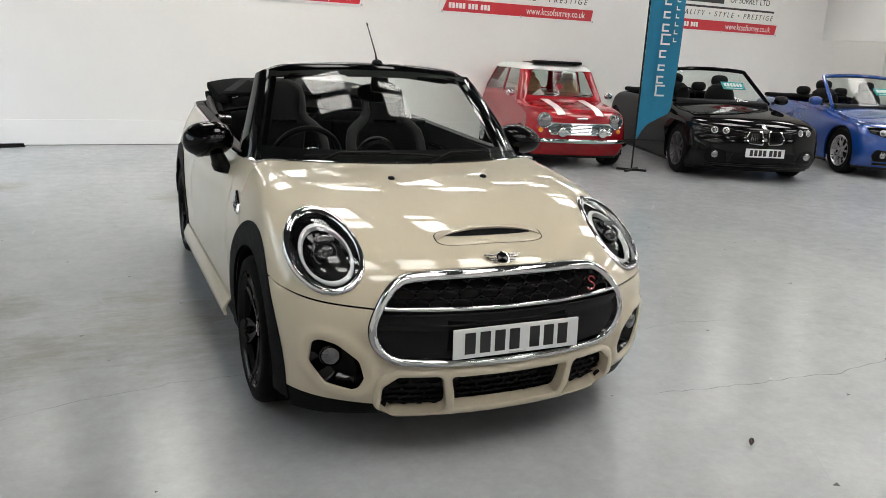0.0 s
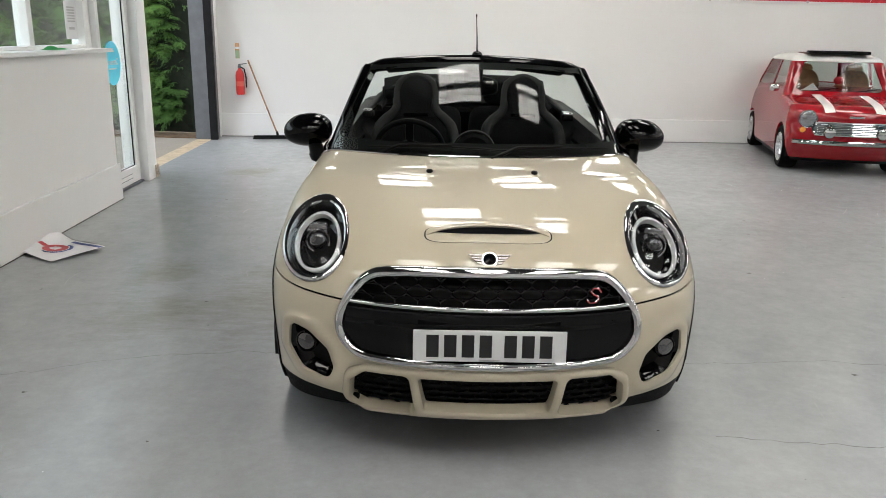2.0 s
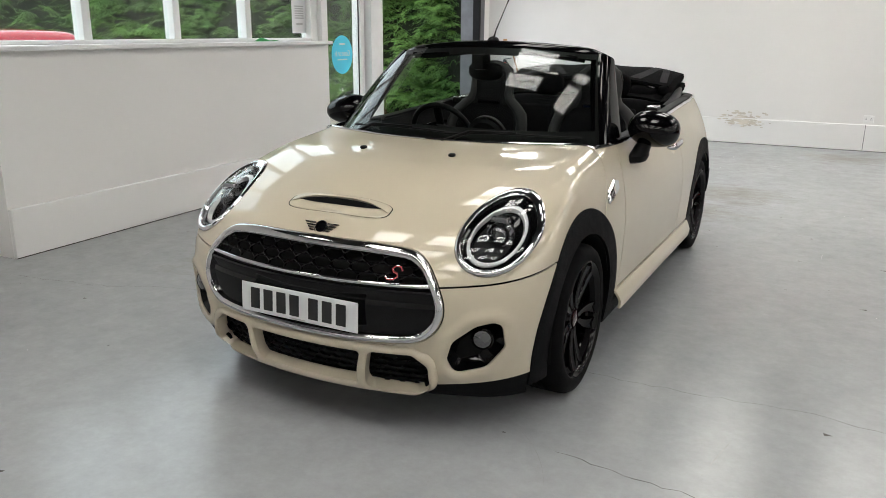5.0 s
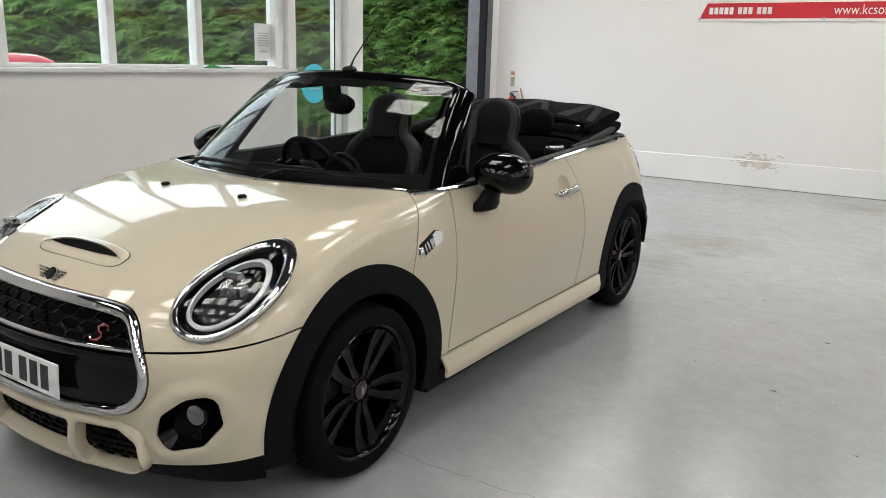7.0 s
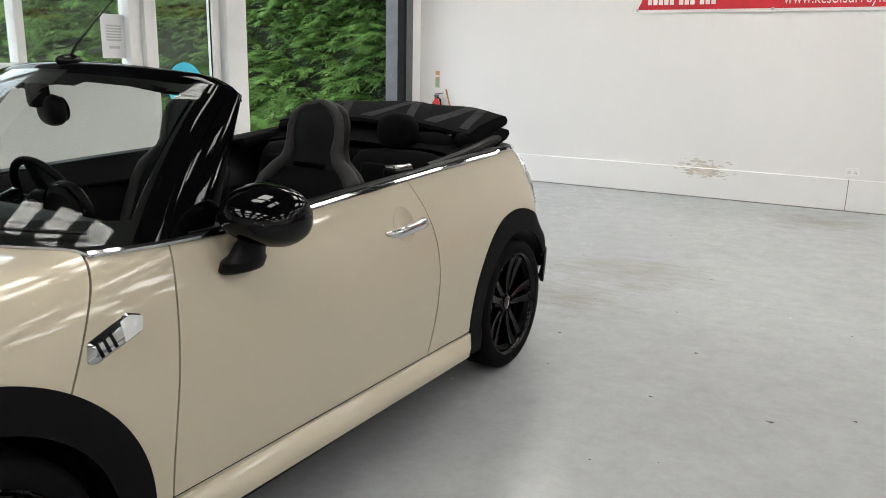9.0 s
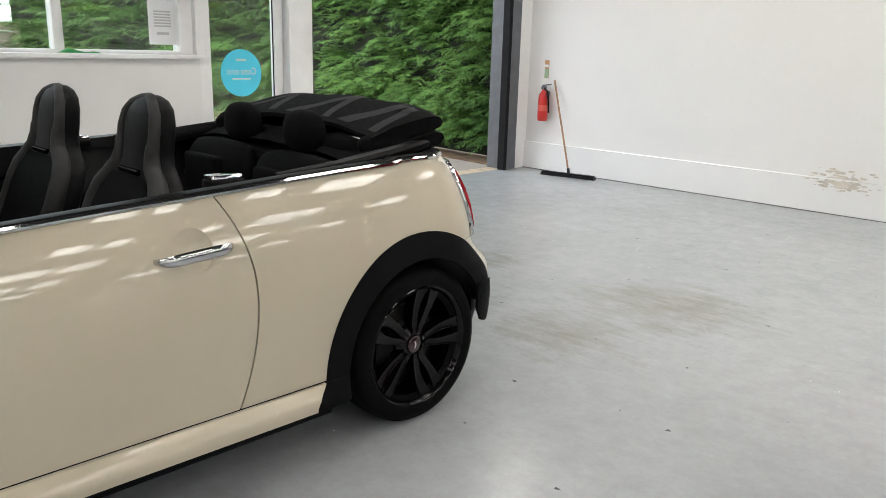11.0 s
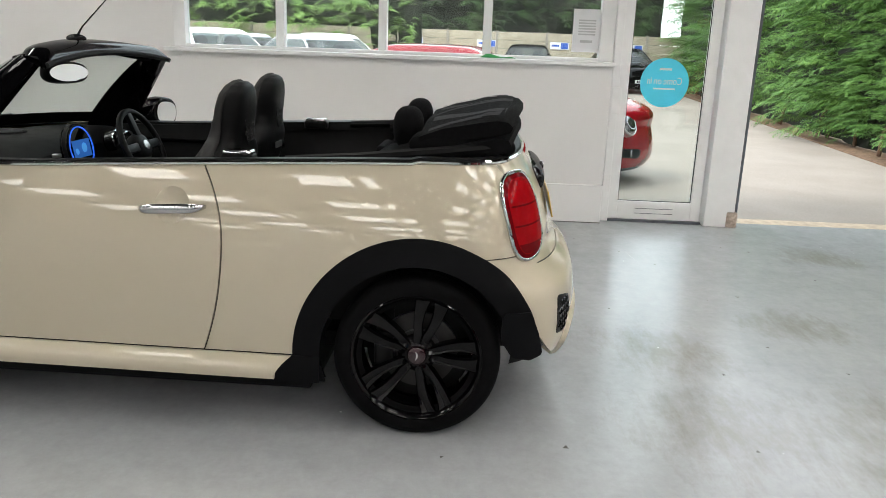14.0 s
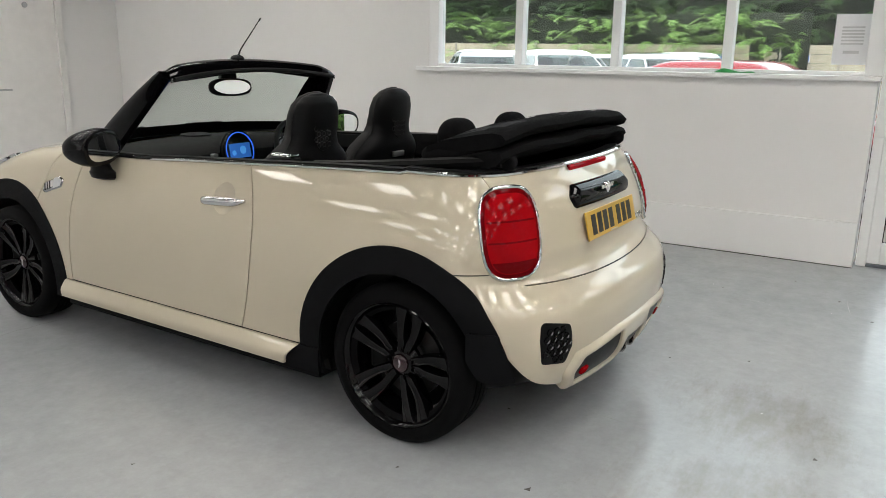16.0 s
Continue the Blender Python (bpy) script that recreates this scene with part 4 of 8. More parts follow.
# bonnet scoop, emblem, washer jets
sg = body.patch((0, -0.49, 0.80), (1, 0, 0), (0, 0.75, 0.45), (0, -0.5, 0.85), np.arange(-0.27, 0.271, 0.007), np.arange(-0.16, 0.13, 0.004))
SCV = lambda y, z: ((y + 0.49) * 0.75 + (z - 0.80) * 0.45) / 0.875
slot_v = lambda x: -0.010 - 0.18 * x**2


def scoop_q(x, y, z):
    v = SCV(y, z)
    return (np.abs(x) / 0.226) ** 3.2 + (np.abs(v + 0.012 + 0.15 * x**2) / np.where(v > -0.012, 0.048, 0.058)) ** 3.2


def slot_h(x):
    return 0.0180 * np.clip(1 - np.abs(x / 0.186) ** 2.6, -0.6, 1)


body.panel("scoop_hood", M["paint_cream"], car, [lambda x, y, z: 1 - scoop_q(x, y, z), lambda x, y, z: SCV(y, z) - slot_v(x) - slot_h(x)], depth=0.02, side="L", grid=sg, lift=lambda x, y, z: 0.002 + 0.014 * np.clip(1 - scoop_q(x, y, z), 0, 1) ** 0.7)
body.panel("scoop_lip", M["paint_cream"], car, [lambda x, y, z: 1 - scoop_q(x, y, z), lambda x, y, z: slot_v(x) + slot_h(x) - SCV(y, z), lambda x, y, z: np.maximum(slot_v(x) - slot_h(x) - SCV(y, z), np.abs(x) - 0.186)], depth=0.004, side="L", grid=sg, lift=lambda x, y, z: 0.002 + 0.004 * np.clip(1 - scoop_q(x, y, z), 0, 1) ** 0.7)
body.panel("scoop_slot", M["fabric_black"], car, [lambda x, y, z: slot_h(x) + 0.002 - np.abs(SCV(y, z) - slot_v(x))], off=0.0075, depth=0.0, side="L", grid=sg)
body.panel("scoop_seam", M["rubber"], car, [lambda x, y, z: 1.07 - scoop_q(x, y, z), lambda x, y, z: scoop_q(x, y, z) - 0.985], off=0.001, depth=0.0, side="L", grid=sg)
lc = Vector(body.on(0.0, 0.728))
emb = part("emblem", bm_lathe([(0.0001, 0.008), (0.020, 0.007), (0.024, 0.002), (0.026, -0.004)], 28, "z"), M["black_gloss"], car, "black round winged emblem", smooth=True)
emb.matrix_local = Matrix.Translation(lc) @ pose(0, 0, 0, 52, 0, 0)
part("emblem_rim", bm_lathe([(0.024, 0.006), (0.0275, 0.006), (0.0275, 0.0), (0.024, 0.0)], 28, "z", close=True), M["chrome"], emb, smooth=True)
for sx in (-1, 1):
    for k in range(4):
        part("emblem_wing", bm_prism([(sx * 0.027, 0.017 - 0.010 * k), (sx * (0.076 - 0.010 * k), 0.018 - 0.010 * k), (sx * (0.071 - 0.010 * k), 0.0125 - 0.010 * k), (sx * 0.027, 0.0115 - 0.010 * k)], 0.003, 0.010), M["pipe_steel"], emb)
for sx in (-1, 1):
    jt = body.meet(np.array([[0.22, 0.0, 0.6]]), np.array([[0, 0, 1.0]]), 0, 1)[0]
    part("washer_jet", bm_ball(0.014, 0.018, 0.009, (sx * 0.22, 0.0, jt[2] + 0.004), 14, 8, 2.6), M["black_satin"], car, smooth=True)
# letter badge on the grille, drawn as a bent stroke
sb = [(0.385, 0.637), (0.377, 0.648), (0.36, 0.650), (0.349, 0.641), (0.356, 0.632), (0.370, 0.627), (0.374, 0.618), (0.362, 0.609), (0.342, 0.608), (0.332, 0.616)]
part("badge", bm_tube([Vector(body.on(a, b)) + Vector((0, -0.012, 0)) for a, b in sb], 0.0040, 8), M["chrome"], car, "red and chrome badge", smooth=True)
part("badge_inlay", bm_tube([Vector(body.on(a, b)) + Vector((0, -0.0138, 0)) for a, b in sb], 0.0028, 8), M["red_trim"], car, "red badge inlay", smooth=True)


# number plates, their characters as plain bars
def number_plate(material, m, label, width=0.52, height=0.111):
    pl = part("number_plate", bm_box(-width / 2, width / 2, -0.003, 0.003, -height / 2, height / 2, 0.002, 1), material, car, label)
    pl.matrix_local = m
    x = -0.215
    for k in range(7):
        part("character_bar", bm_box(x, x + 0.042, -0.0042, -0.003, -0.0395, 0.0395), M["plate_ink"], pl)
        x += 0.042 + (0.042 if k == 3 else 0.018)
    part("maker_bar", bm_box(-0.035, 0.035, -0.0042, -0.003, -0.0515, -0.0475), M["chrome_dull"], pl)
    return pl


number_plate(M["plate_white"], pose(0.0, -0.782, 0.470, -3, 0, 0), "white front number plate")
number_plate(M["plate_yellow"], pose(0.0, float(body.on(0, 0.80, False, 2.5)[1]) + 0.012, 0.793, -13, 0, 180), "yellow rear number plate")


# belt line: chrome strip and black cap
def belt_run(y_from, with_tail=True):
    pts = []
    for y in np.linspace(y_from, 2.45, 60):
        z = float(BELT(y))
        pts.append(Vector(body.flank(y, z)))
    if with_tail:
        for a in np.linspace(88, 0, 40):
            d = np.array([[math.sin(radians(a)), math.cos(radians(a)), 0]])
            p = body.meet(np.array([[0, 2.45, 1.012]]), d, 0, 2)[0]
            pts.append(Vector(p))
    return pts


def edge_sweep(pts, profile):
    fr = []
    for i, p in enumerate(pts):
        d = (pts[min(i + 1, len(pts) - 1)] - pts[max(i - 1, 0)]).normalized()
        side = d.cross(Vector((0, 0, 1))).normalized()
        fr.append((p, side, Vector((0, 0, 1))))
    return fr


CHROME_P = [(0.003, -0.005), (0.0085, 0.000), (0.0085, 0.007), (0.001, 0.013), (-0.006, 0.010), (-0.006, -0.004)]
CAP_P = [(-0.006, 0.004), (-0.010, 0.016), (-0.030, 0.020), (-0.062, 0.014), (-0.070, -0.03), (-0.006, -0.01)]
for sx in (-1, 1):
    run = belt_run(0.405)
    if sx < 0:
        run = [Vector((-p.x, p.y, p.z)) for p in run]
    fr = edge_sweep(run, CHROME_P)
    flip = [(p, s_ * sx, u) for p, s_, u in fr]
    part("belt_chrome", bm_sweep(flip, CHROME_P), M["chrome"], car, "chrome strip along the waistline", smooth=True)
    part("belt_cap", bm_sweep(flip[8:], CAP_P), M["black_satin"], car, smooth=True)
cowl = [Vector((x, float(y_cowl(x)), float(body.meet(np.array([[x, float(y_cowl(x)), 0.6]]), np.array([[0, 0, 1.0]]), 0, 1)[0][2]))) for x in np.linspace(-0.715, 0.715, 41)]
part("screen_base_chrome", bm_tube([p + Vector((0, 0.004, 0.004)) for p in cowl], 0.006, 8), M["chrome"], car, "chrome strip at the foot of the windscreen", smooth=True)


# windscreen, its frame and what hangs on it
def ws_point(u, v):
    b = Vector((0.705 * u, 0.250 + 0.10 * u * u + 0.200 * u**4, 0.950 - 0.004 * u * u))
    t = Vector((0.552 * u, 0.815 + 0.135 * u * u, 1.363 - 0.036 * u * u))
    return b.lerp(t, v) + Vector((0, -0.6, 0.8)) * 0.022 * 4 * v * (1 - v)


def strip_grid(fn, us, vs):
    verts = [fn(u, v) for u in us for v in vs]
    n = len(vs)
    return verts, [(i * n + j, (i + 1) * n + j, (i + 1) * n + j + 1, i * n + j + 1) for i in range(len(us) - 1) for j in range(n - 1)]


def loft(rings, closed=False, caps=True):
    bm = bmesh.new()
    rr = [[bm.verts.new(p) for p in ring] for ring in rings]
    n = len(rr[0])
    for a, b in list(zip(rr, rr[1:])) + ([(rr[-1], rr[0])] if closed else []):
        for k in range(n):
            j = (k + 1) % n
            bm.faces.new((a[k], a[j], b[j], b[k]))
    if caps and not closed:
        bm.faces.new(rr[0][::-1])
        bm.faces.new(rr[-1])
    bmesh.ops.recalc_face_normals(bm, faces=bm.faces[:])
    return bm


sv, sf = strip_grid(lambda u, v: Vector((0.712 * u, float(y_cowl(0.712 * u)), float(body.meet(np.array([[0.712 * u, float(y_cowl(0.712 * u)), 0.6]]), np.array([[0, 0, 1.0]]), 0, 1)[0][2]) - 0.004)).lerp(ws_point(u, -0.02), v) + Vector((0, 0, -0.010 * math.sin(math.pi * v))), np.linspace(-1, 1, 41), np.linspace(0, 1, 5))
raw_mesh("scuttle_cover", sv, sf, M["black_satin"], car, "black plastic cover at the foot of the windscreen")
gv, gf = strip_grid(ws_point, np.linspace(-1, 1, 41), np.linspace(0, 1, 21))
scr = raw_mesh("windscreen", gv, gf, M["screen_glass"], car, "curved clear windscreen")
scr.visible_shadow = False
bv, bf = strip_grid(lambda u, v: ws_point(u, 1 - 0.085 * v - (0.035 * v if abs(u) < 0.35 else 0)) + Vector((0, 0.004, -0.003)), np.linspace(-0.98, 0.98, 61), np.linspace(0, 1, 4))
raw_mesh("screen_black_band", bv, bf, M["black_satin"], car)
bv, bf = strip_grid(lambda u, v: ws_point(u, 0.125 * v) + Vector((0, 0.004, -0.003)), np.linspace(-0.98, 0.98, 41), np.linspace(0, 1, 4))
raw_mesh("screen_black_foot", bv, bf, M["black_satin"], car)
for sx in (-1, 1):
    bv, bf = strip_grid(lambda u, v: ws_point(sx * (0.985 - 0.025 * u), v) + Vector((0, 0.005, -0.004)), np.linspace(0, 1, 4), np.linspace(0.06, 0.97, 16))
    raw_mesh("screen_black_side", bv, bf, M["black_satin"], car)
for sx in (-1, 1):
    rings = []
    for v in np.linspace(-0.07, 1, 17):
        a = ws_point(sx * 0.985, v)
        b = Vector((sx * 0.735, 0.755, 0.925)).lerp(Vector((sx * 0.598, 1.025, 1.296)), v)
        m_ = a.lerp(b, 0.4) + Vector((sx * 0.016, -0.008, 0.006))
        inn = Vector((-sx * 0.05, 0.0, -0.01))
        e1 = a + Vector((-sx * 0.02, 0.008, 0))
        rings.append([a, a.lerp(m_, 0.55) + Vector((sx * 0.008, -0.006, 0.004)), m_, m_.lerp(b, 0.6) + Vector((sx * 0.006, 0, 0.002)), b, b + inn * 0.7, a.lerp(b, 0.5) + inn * 1.1, e1 + inn * 0.5, e1])
    part("screen_pillar", loft(rings), M["black_gloss"], car, "gloss black windscreen pillar", smooth=True, sharp=55)
rings = []
for u in np.linspace(-1.03, 1.03, 41):
    a = ws_point(max(-1, min(1, u)), 1.0)
    a.x = 0.548 * u
    k = u * u
    drop = 0.022 * max(0, abs(u) - 0.9) / 0.13
    dep = 0.185 * (1 - 0.48 * k)
    rings.append([a + Vector((0, -0.012, -0.012 - drop)), a + Vector((0, 0.004, 0.010 - drop)), a + Vector((0, 0.38 * dep, 0.022 - drop)), a + Vector((0, 0.76 * dep, 0.016 - drop)), a + Vector((0.012 * u, dep, -0.009 - drop)), a + Vector((0.012 * u, 1.05 * dep, -0.030 - drop)), a + Vector((0, 0.78 * dep, -0.040)), a + Vector((0, 0.27 * dep, -0.036)), a + Vector((0, 0.0, -0.03))])
part("screen_header", loft(rings), M["black_gloss"], car, "gloss black windscreen header rail", smooth=True, sharp=50)
# soft seal along the header's rear edge and sun visors
part("header_seal", bm_tube([Vector((0.56 * u, 1.010 + 0.038 * u * u, 1.330 - 0.040 * u * u)) for u in np.linspace(-1, 1, 25)], 0.012, 8), M["rubber"], car, smooth=True)
for sx in (-1, 1):
    part("sun_visor", bm_box(-0.17, 0.17, -0.075, 0.075, -0.009, 0.009, 0.008), M["fabric_black"], car).matrix_local = Matrix.Translation((sx * 0.29, 0.925, 1.317)) @ pose(0, 0, 0, -8, sx * 6, 0)
mir = part("rear_view_mirror", bm_ball(0.118, 0.032, 0.048, (0, 0, 0), 28, 14, 2.8), M["black_satin"], car, smooth=True)
mir.matrix_local = Matrix.Translation((0.0, 0.80, 1.235)) @ pose(0, 0, 0, 4, 0, -22)
part("mirror_glass", bm_prism([(0.10 * math.cos(t) * (1 if abs(math.cos(t)) < 0.8 else 1), 0.038 * math.sin(t)) for t in np.linspace(0, 2 * math.pi, 32, endpoint=False)], 0.0305, 0.0335, "y"), M["mirror"], mir)
part("mirror_stem", bm_box(-0.045, 0.045, -0.06, 0.0, 0.01, 0.09, 0.018), M["black_satin"], mir, smooth=True)
ab = part("antenna_base", bm_ball(0.026, 0.045, 0.020, (0, 0, 0), 20, 10), M["black_gloss"], car, smooth=True)
ab.location = (0.006, 0.872, 1.386)
part("antenna_mast", bm_tube([(0, 0.005, 0.01), (0, 0.03, 0.05), (0, 0.175, 0.195)], [0.006, 0.0035, 0.0022], 8), M["rubber"], ab, smooth=True)
part("antenna_tip", bm_tube([(0, 0.172, 0.192), (0, 0.182, 0.202)], 0.004, 8), M["rubber"], ab, smooth=True)
# wipers lying at the foot of the screen
for x0, x1, xp in ((-0.50, 0.16, -0.46), (0.05, 0.62, 0.05)):
    pts = [ws_point(x / 0.69, 0.040 + 0.026 * math.sin(math.pi * (x - x0) / (x1 - x0))) + Vector((0, -0.016, 0.014)) for x in np.linspace(x0, x1, 15)]
    wp = part("wiper_blade", bm_tube(pts, 0.0055, 6), M["rubber"], car, smooth=True)
    arm = [ws_point(xp / 0.69, -0.02) + Vector((0, -0.012, 0.008)), pts[3] + Vector((0, -0.004, 0.008)), pts[8] + Vector((0, -0.003, 0.006))]
    part("wiper_arm", bm_tube(arm, [0.010, 0.007, 0.005], 8), M["black_satin"], wp, smooth=True)

# door mirrors
for sx in (-1, 1):
    neck = part("mirror_neck", loft([[Vector((sx * (c[0] + w * math.cos(t)), c[1] + l * math.sin(t), c[2])) for t in np.linspace(0, 2 * math.pi, 20, endpoint=False)] for c, w, l in (((0.785, 0.80, 0.838), 0.040, 0.064), ((0.795, 0.80, 0.846), 0.050, 0.074), ((0.806, 0.803, 0.872), 0.050, 0.072), ((0.812, 0.807, 0.884), 0.042, 0.058), ((0.822, 0.812, 0.915), 0.038, 0.048), ((0.840, 0.826, 0.95), 0.034, 0.042))]), M["black_satin"], car, smooth=True)
    cap = part("mirror_cap", bm_ball(0.120, 0.130, 0.084, (0, 0, 0), 36, 20, 2.35), M["black_gloss"], neck, "gloss black door mirror cap", smooth=True)
    for v in cap.data.vertices:
        if v.co.y > 0.05:
            v.co.y = 0.05 + (v.co.y - 0.05) * 0.12
        if v.co.y < 0:
            v.co.z *= 1 + v.co.y * 2.2
    cap.matrix_local = Matrix.Translation((sx * 0.862, 0.838, 0.993)) @ pose(0, 0, 0, 0, sx * 6, sx * 10)
    part("mirror_glass", bm_prism([(0.090 * math.copysign(abs(math.cos(t)) ** 0.75, math.cos(t)), 0.058 * math.copysign(abs(math.sin(t)) ** 0.75, math.sin(t))) for t in np.linspace(0, 2 * math.pi, 36, endpoint=False)], 0.0575, 0.0605, "y"), M["mirror"], cap)
# side repeaters, door handles, handle hollows
for s in ("L", "R"):
    sx = 1 if s == "L" else -1
    MK = [(0.306, 0.728), (0.332, 0.724), (0.460, 0.764), (0.472, 0.802), (0.432, 0.814), (0.318, 0.774)]
    fg = body.patch((0.7, 0, 0), (0, 1, 0), (0, 0, 1), (1, 0, 0), np.arange(0.29, 0.49, 0.004), np.arange(0.71, 0.83, 0.004), 0.5)
    mk = body.panel("side_repeater", M["chrome"], car, [lambda x, y, z: -rpoly(y, z, MK, 0.009)], depth=0.012, side=s, grid=fg, label="chrome side repeater with a clear lens", lift=lambda x, y, z: 0.002 + 0.010 * np.clip(-rpoly(y, z, MK, 0.009) / 0.012, 0, 1))
    body.panel("repeater_lens", M["lamp_ring"], mk, [lambda x, y, z: -rpoly(y, z, MK, 0.009) - 0.005, lambda x, y, z: y - 0.405], off=0.0125, depth=0.003, side=s, grid=fg)
    for k in range(3):
        y0 = 0.334 + 0.021 * k
        body.panel("repeater_slot", M["black_gloss"], mk, [lambda x, y, z: -rpoly(y, z, MK, 0.009) - 0.008, lambda x, y, z: 0.0045 - np.abs(y - 0.3 * (z - 0.765) * -1 - y0)], off=0.0128, depth=0.001, side=s, grid=fg)
    hg = body.patch((0.7, 0, 0), (0, 1, 0), (0, 0, 1), (1, 0, 0), np.arange(1.50, 1.72, 0.005), np.arange(0.73, 0.93, 0.005), 0.5)
    body.panel("handle_hollow", M["paint_cream"], car, [lambda x, y, z: 0.064 - np.hypot(y - 1.603, z - 0.832)], off=-0.0008, depth=0.0, side=s, grid=hg, lift=lambda x, y, z: -0.020 * np.clip(1 - (np.hypot(y - 1.603, z - 0.832) / 0.064) ** 2, 0, 1))
    base = body.flank(1.60, 0.826)[0]
    rings = []
    for k in np.linspace(-1, 1, 23):
        w, o = 0.0185 * max(0.12, 1 - abs(k) ** 5) ** 0.5, 0.038 * max(0.0, 1 - abs(k) ** 7)
        rings.append([Vector((sx * (base + o + 0.011 * math.cos(t)), 1.605 + 0.124 * k, 0.8255 + 0.0075 * k + w * math.sin(t))) for t in np.linspace(0, 2 * math.pi, 16, endpoint=False)])
    part("door_handle", loft(rings), M["chrome"], car, "chrome pull handle", smooth=True)
# wheels
def wheel_at(yc, side):
    spin = 32 if yc < 1 else -22
    w = part("wheel", bm_lathe([(0.205, -0.075), (0.228, -0.098), (0.262, -0.1045), (0.290, -0.098), (0.3045, -0.080), (0.308, -0.055), (0.3075, -0.048), (0.300, -0.047), (0.300, -0.040), (0.308, -0.039), (0.308, -0.016), (0.300, -0.015), (0.300, -0.007), (0.308, -0.006), (0.308, 0.020), (0.300, 0.021), (0.300, 0.029), (0.308, 0.030), (0.308, 0.052), (0.3055, 0.074), (0.293, 0.093), (0.266, 0.102), (0.243, 0.0985), (0.240, 0.090), (0.232, 0.088), (0.205, 0.06)], 96, "x", caps=False), M["tyre"], car, "black tyre on a gloss black five-spoke alloy wheel", smooth=True, sharp=40)
    part("rim", bm_lathe([(0.2415, 0.090), (0.2415, 0.0965), (0.237, 0.099), (0.230, 0.094), (0.224, 0.082), (0.214, 0.06), (0.208, 0.0), (0.204, -0.07), (0.222, -0.095)], 96, "x", caps=False), M["alloy_black"], w, smooth=True).data.materials[0] = M["alloy_black"]
    for k in range(5):
        a0 = radians(90 + spin + 72 * k + 8)
        ca, sa = math.cos(a0), math.sin(a0)
        sp = bmesh.new()
        for arm in (-1, 1):
            rings = []
            for r in np.linspace(0.045, 0.234, 19):
                t = (r - 0.045) / 0.189
                slot = 0.0125 * math.sin(math.pi * min(1, max(0, (t - 0.22) / 0.74))) ** 0.6
                edge = 0.026 + 0.041 * t + 0.004 * math.sin(math.pi * t)
                off, hw = arm * (slot + edge) / 2, (edge - slot) / 2
                top = 0.060 + 0.026 * t - 0.008 * math.sin(math.pi * t)
                sec = [(-hw, top - 0.009), (-hw * 0.8, top), (0, top - 0.006), (hw * 0.8, top), (hw, top - 0.009), (hw * 0.85, top - 0.05), (-hw * 0.85, top - 0.05)]
                rings.append([Vector((h, r * ca - (off + q) * sa, r * sa + (off + q) * ca)) for q, h in sec])
            rr = [[sp.verts.new(p) for p in ring] for ring in rings]
            for a, b in zip(rr, rr[1:]):
                for i in range(7):
                    j = (i + 1) % 7
                    sp.faces.new((a[i], a[j], b[j], b[i]))
            sp.faces.new(rr[0])
            sp.faces.new(rr[-1])
        bmesh.ops.recalc_face_normals(sp, faces=sp.faces[:])
        part("spoke", sp, M["alloy_black"], w, smooth=True, sharp=50)
        part("wheel_bolt", bm_lathe([(0.0105, 0.03), (0.0105, 0.052), (0.007, 0.055), (0.0001, 0.055)], 6, "x"), M["black_satin"], w).location = (0, 0.056 * math.cos(a0), 0.056 * math.sin(a0))
    part("hub", bm_lathe([(0.072, 0.015), (0.072, 0.035), (0.060, 0.050), (0.036, 0.058), (0.036, 0.0)], 40, "x"), M["alloy_black"], w, smooth=True)
    cp = part("centre_cap", bm_lathe([(0.033, 0.055), (0.033, 0.064), (0.028, 0.067), (0.0001, 0.068)], 32, "x"), M["cap_dark"], w, "dark centre cap with a small winged mark", smooth=True)
    part("cap_mark", bm_prism([(-0.004, -0.016), (0.003, -0.008), (0.005, 0.0), (0.003, 0.010), (-0.004, 0.016), (-0.001, 0.0)], 0.0675, 0.0695, "x"), M["chrome_dull"], cp)
    part("brake_disc", bm_lathe([(0.06, -0.02), (0.147, -0.02), (0.147, 0.002), (0.085, 0.002), (0.085, 0.02), (0.06, 0.02)], 48, "x", close=True), M["brake"], w, smooth=True)
    part("brake_caliper", bm_box(-0.045, 0.03, -0.165, -0.09, -0.06, 0.075, 0.012), M["black_satin"], w)
    part("wheel_back", bm_lathe([(0.20, -0.03), (0.20, -0.04), (0.0001, -0.04)], 40, "x"), M["black_satin"], w)
    if side > 0:
        w.matrix_local = Matrix.Translation((0.728, yc, ZW))
    else:
        w.matrix_local = Matrix.Translation((-0.728, yc, ZW)) @ pose(0, 0, 0, 0, 0, 180)
    return w


M["cap_dark"] = plain("dark_red_cap", (0.03, 0.006, 0.010), 0.15, 0.2, 0.8)
for yc in (0.0, WB):
    for side in (1, -1):
        wheel_at(yc, side)
        # liner of the wheel housing
        hv, hf = strip_grid(lambda u, v: Vector((side * (0.40 + 0.42 * v), yc + 0.358 * math.cos(u), ZW + 0.358 * math.sin(u))), np.linspace(radians(18 if yc > 1 else -8), radians(190), 40), np.linspace(0, 1, 5))
        raw_mesh("wheel_housing", hv, hf, M["black_satin"], car)
        part("housing_wall", bm_prism([(yc + 0.36 * math.cos(t), ZW + 0.36 * math.sin(t)) for t in np.linspace(radians(4), radians(184), 30)], side * 0.39, side * 0.405, "x"), M["black_satin"], car)
part("underbody", bm_box(-0.72, 0.72, 0.38, 2.12, 0.16, 0.24, 0.02), M["black_satin"], car)
part("underbody", bm_box(-0.39, 0.39, -0.62, 0.40, 0.17, 0.28, 0.02), M["black_satin"], car)
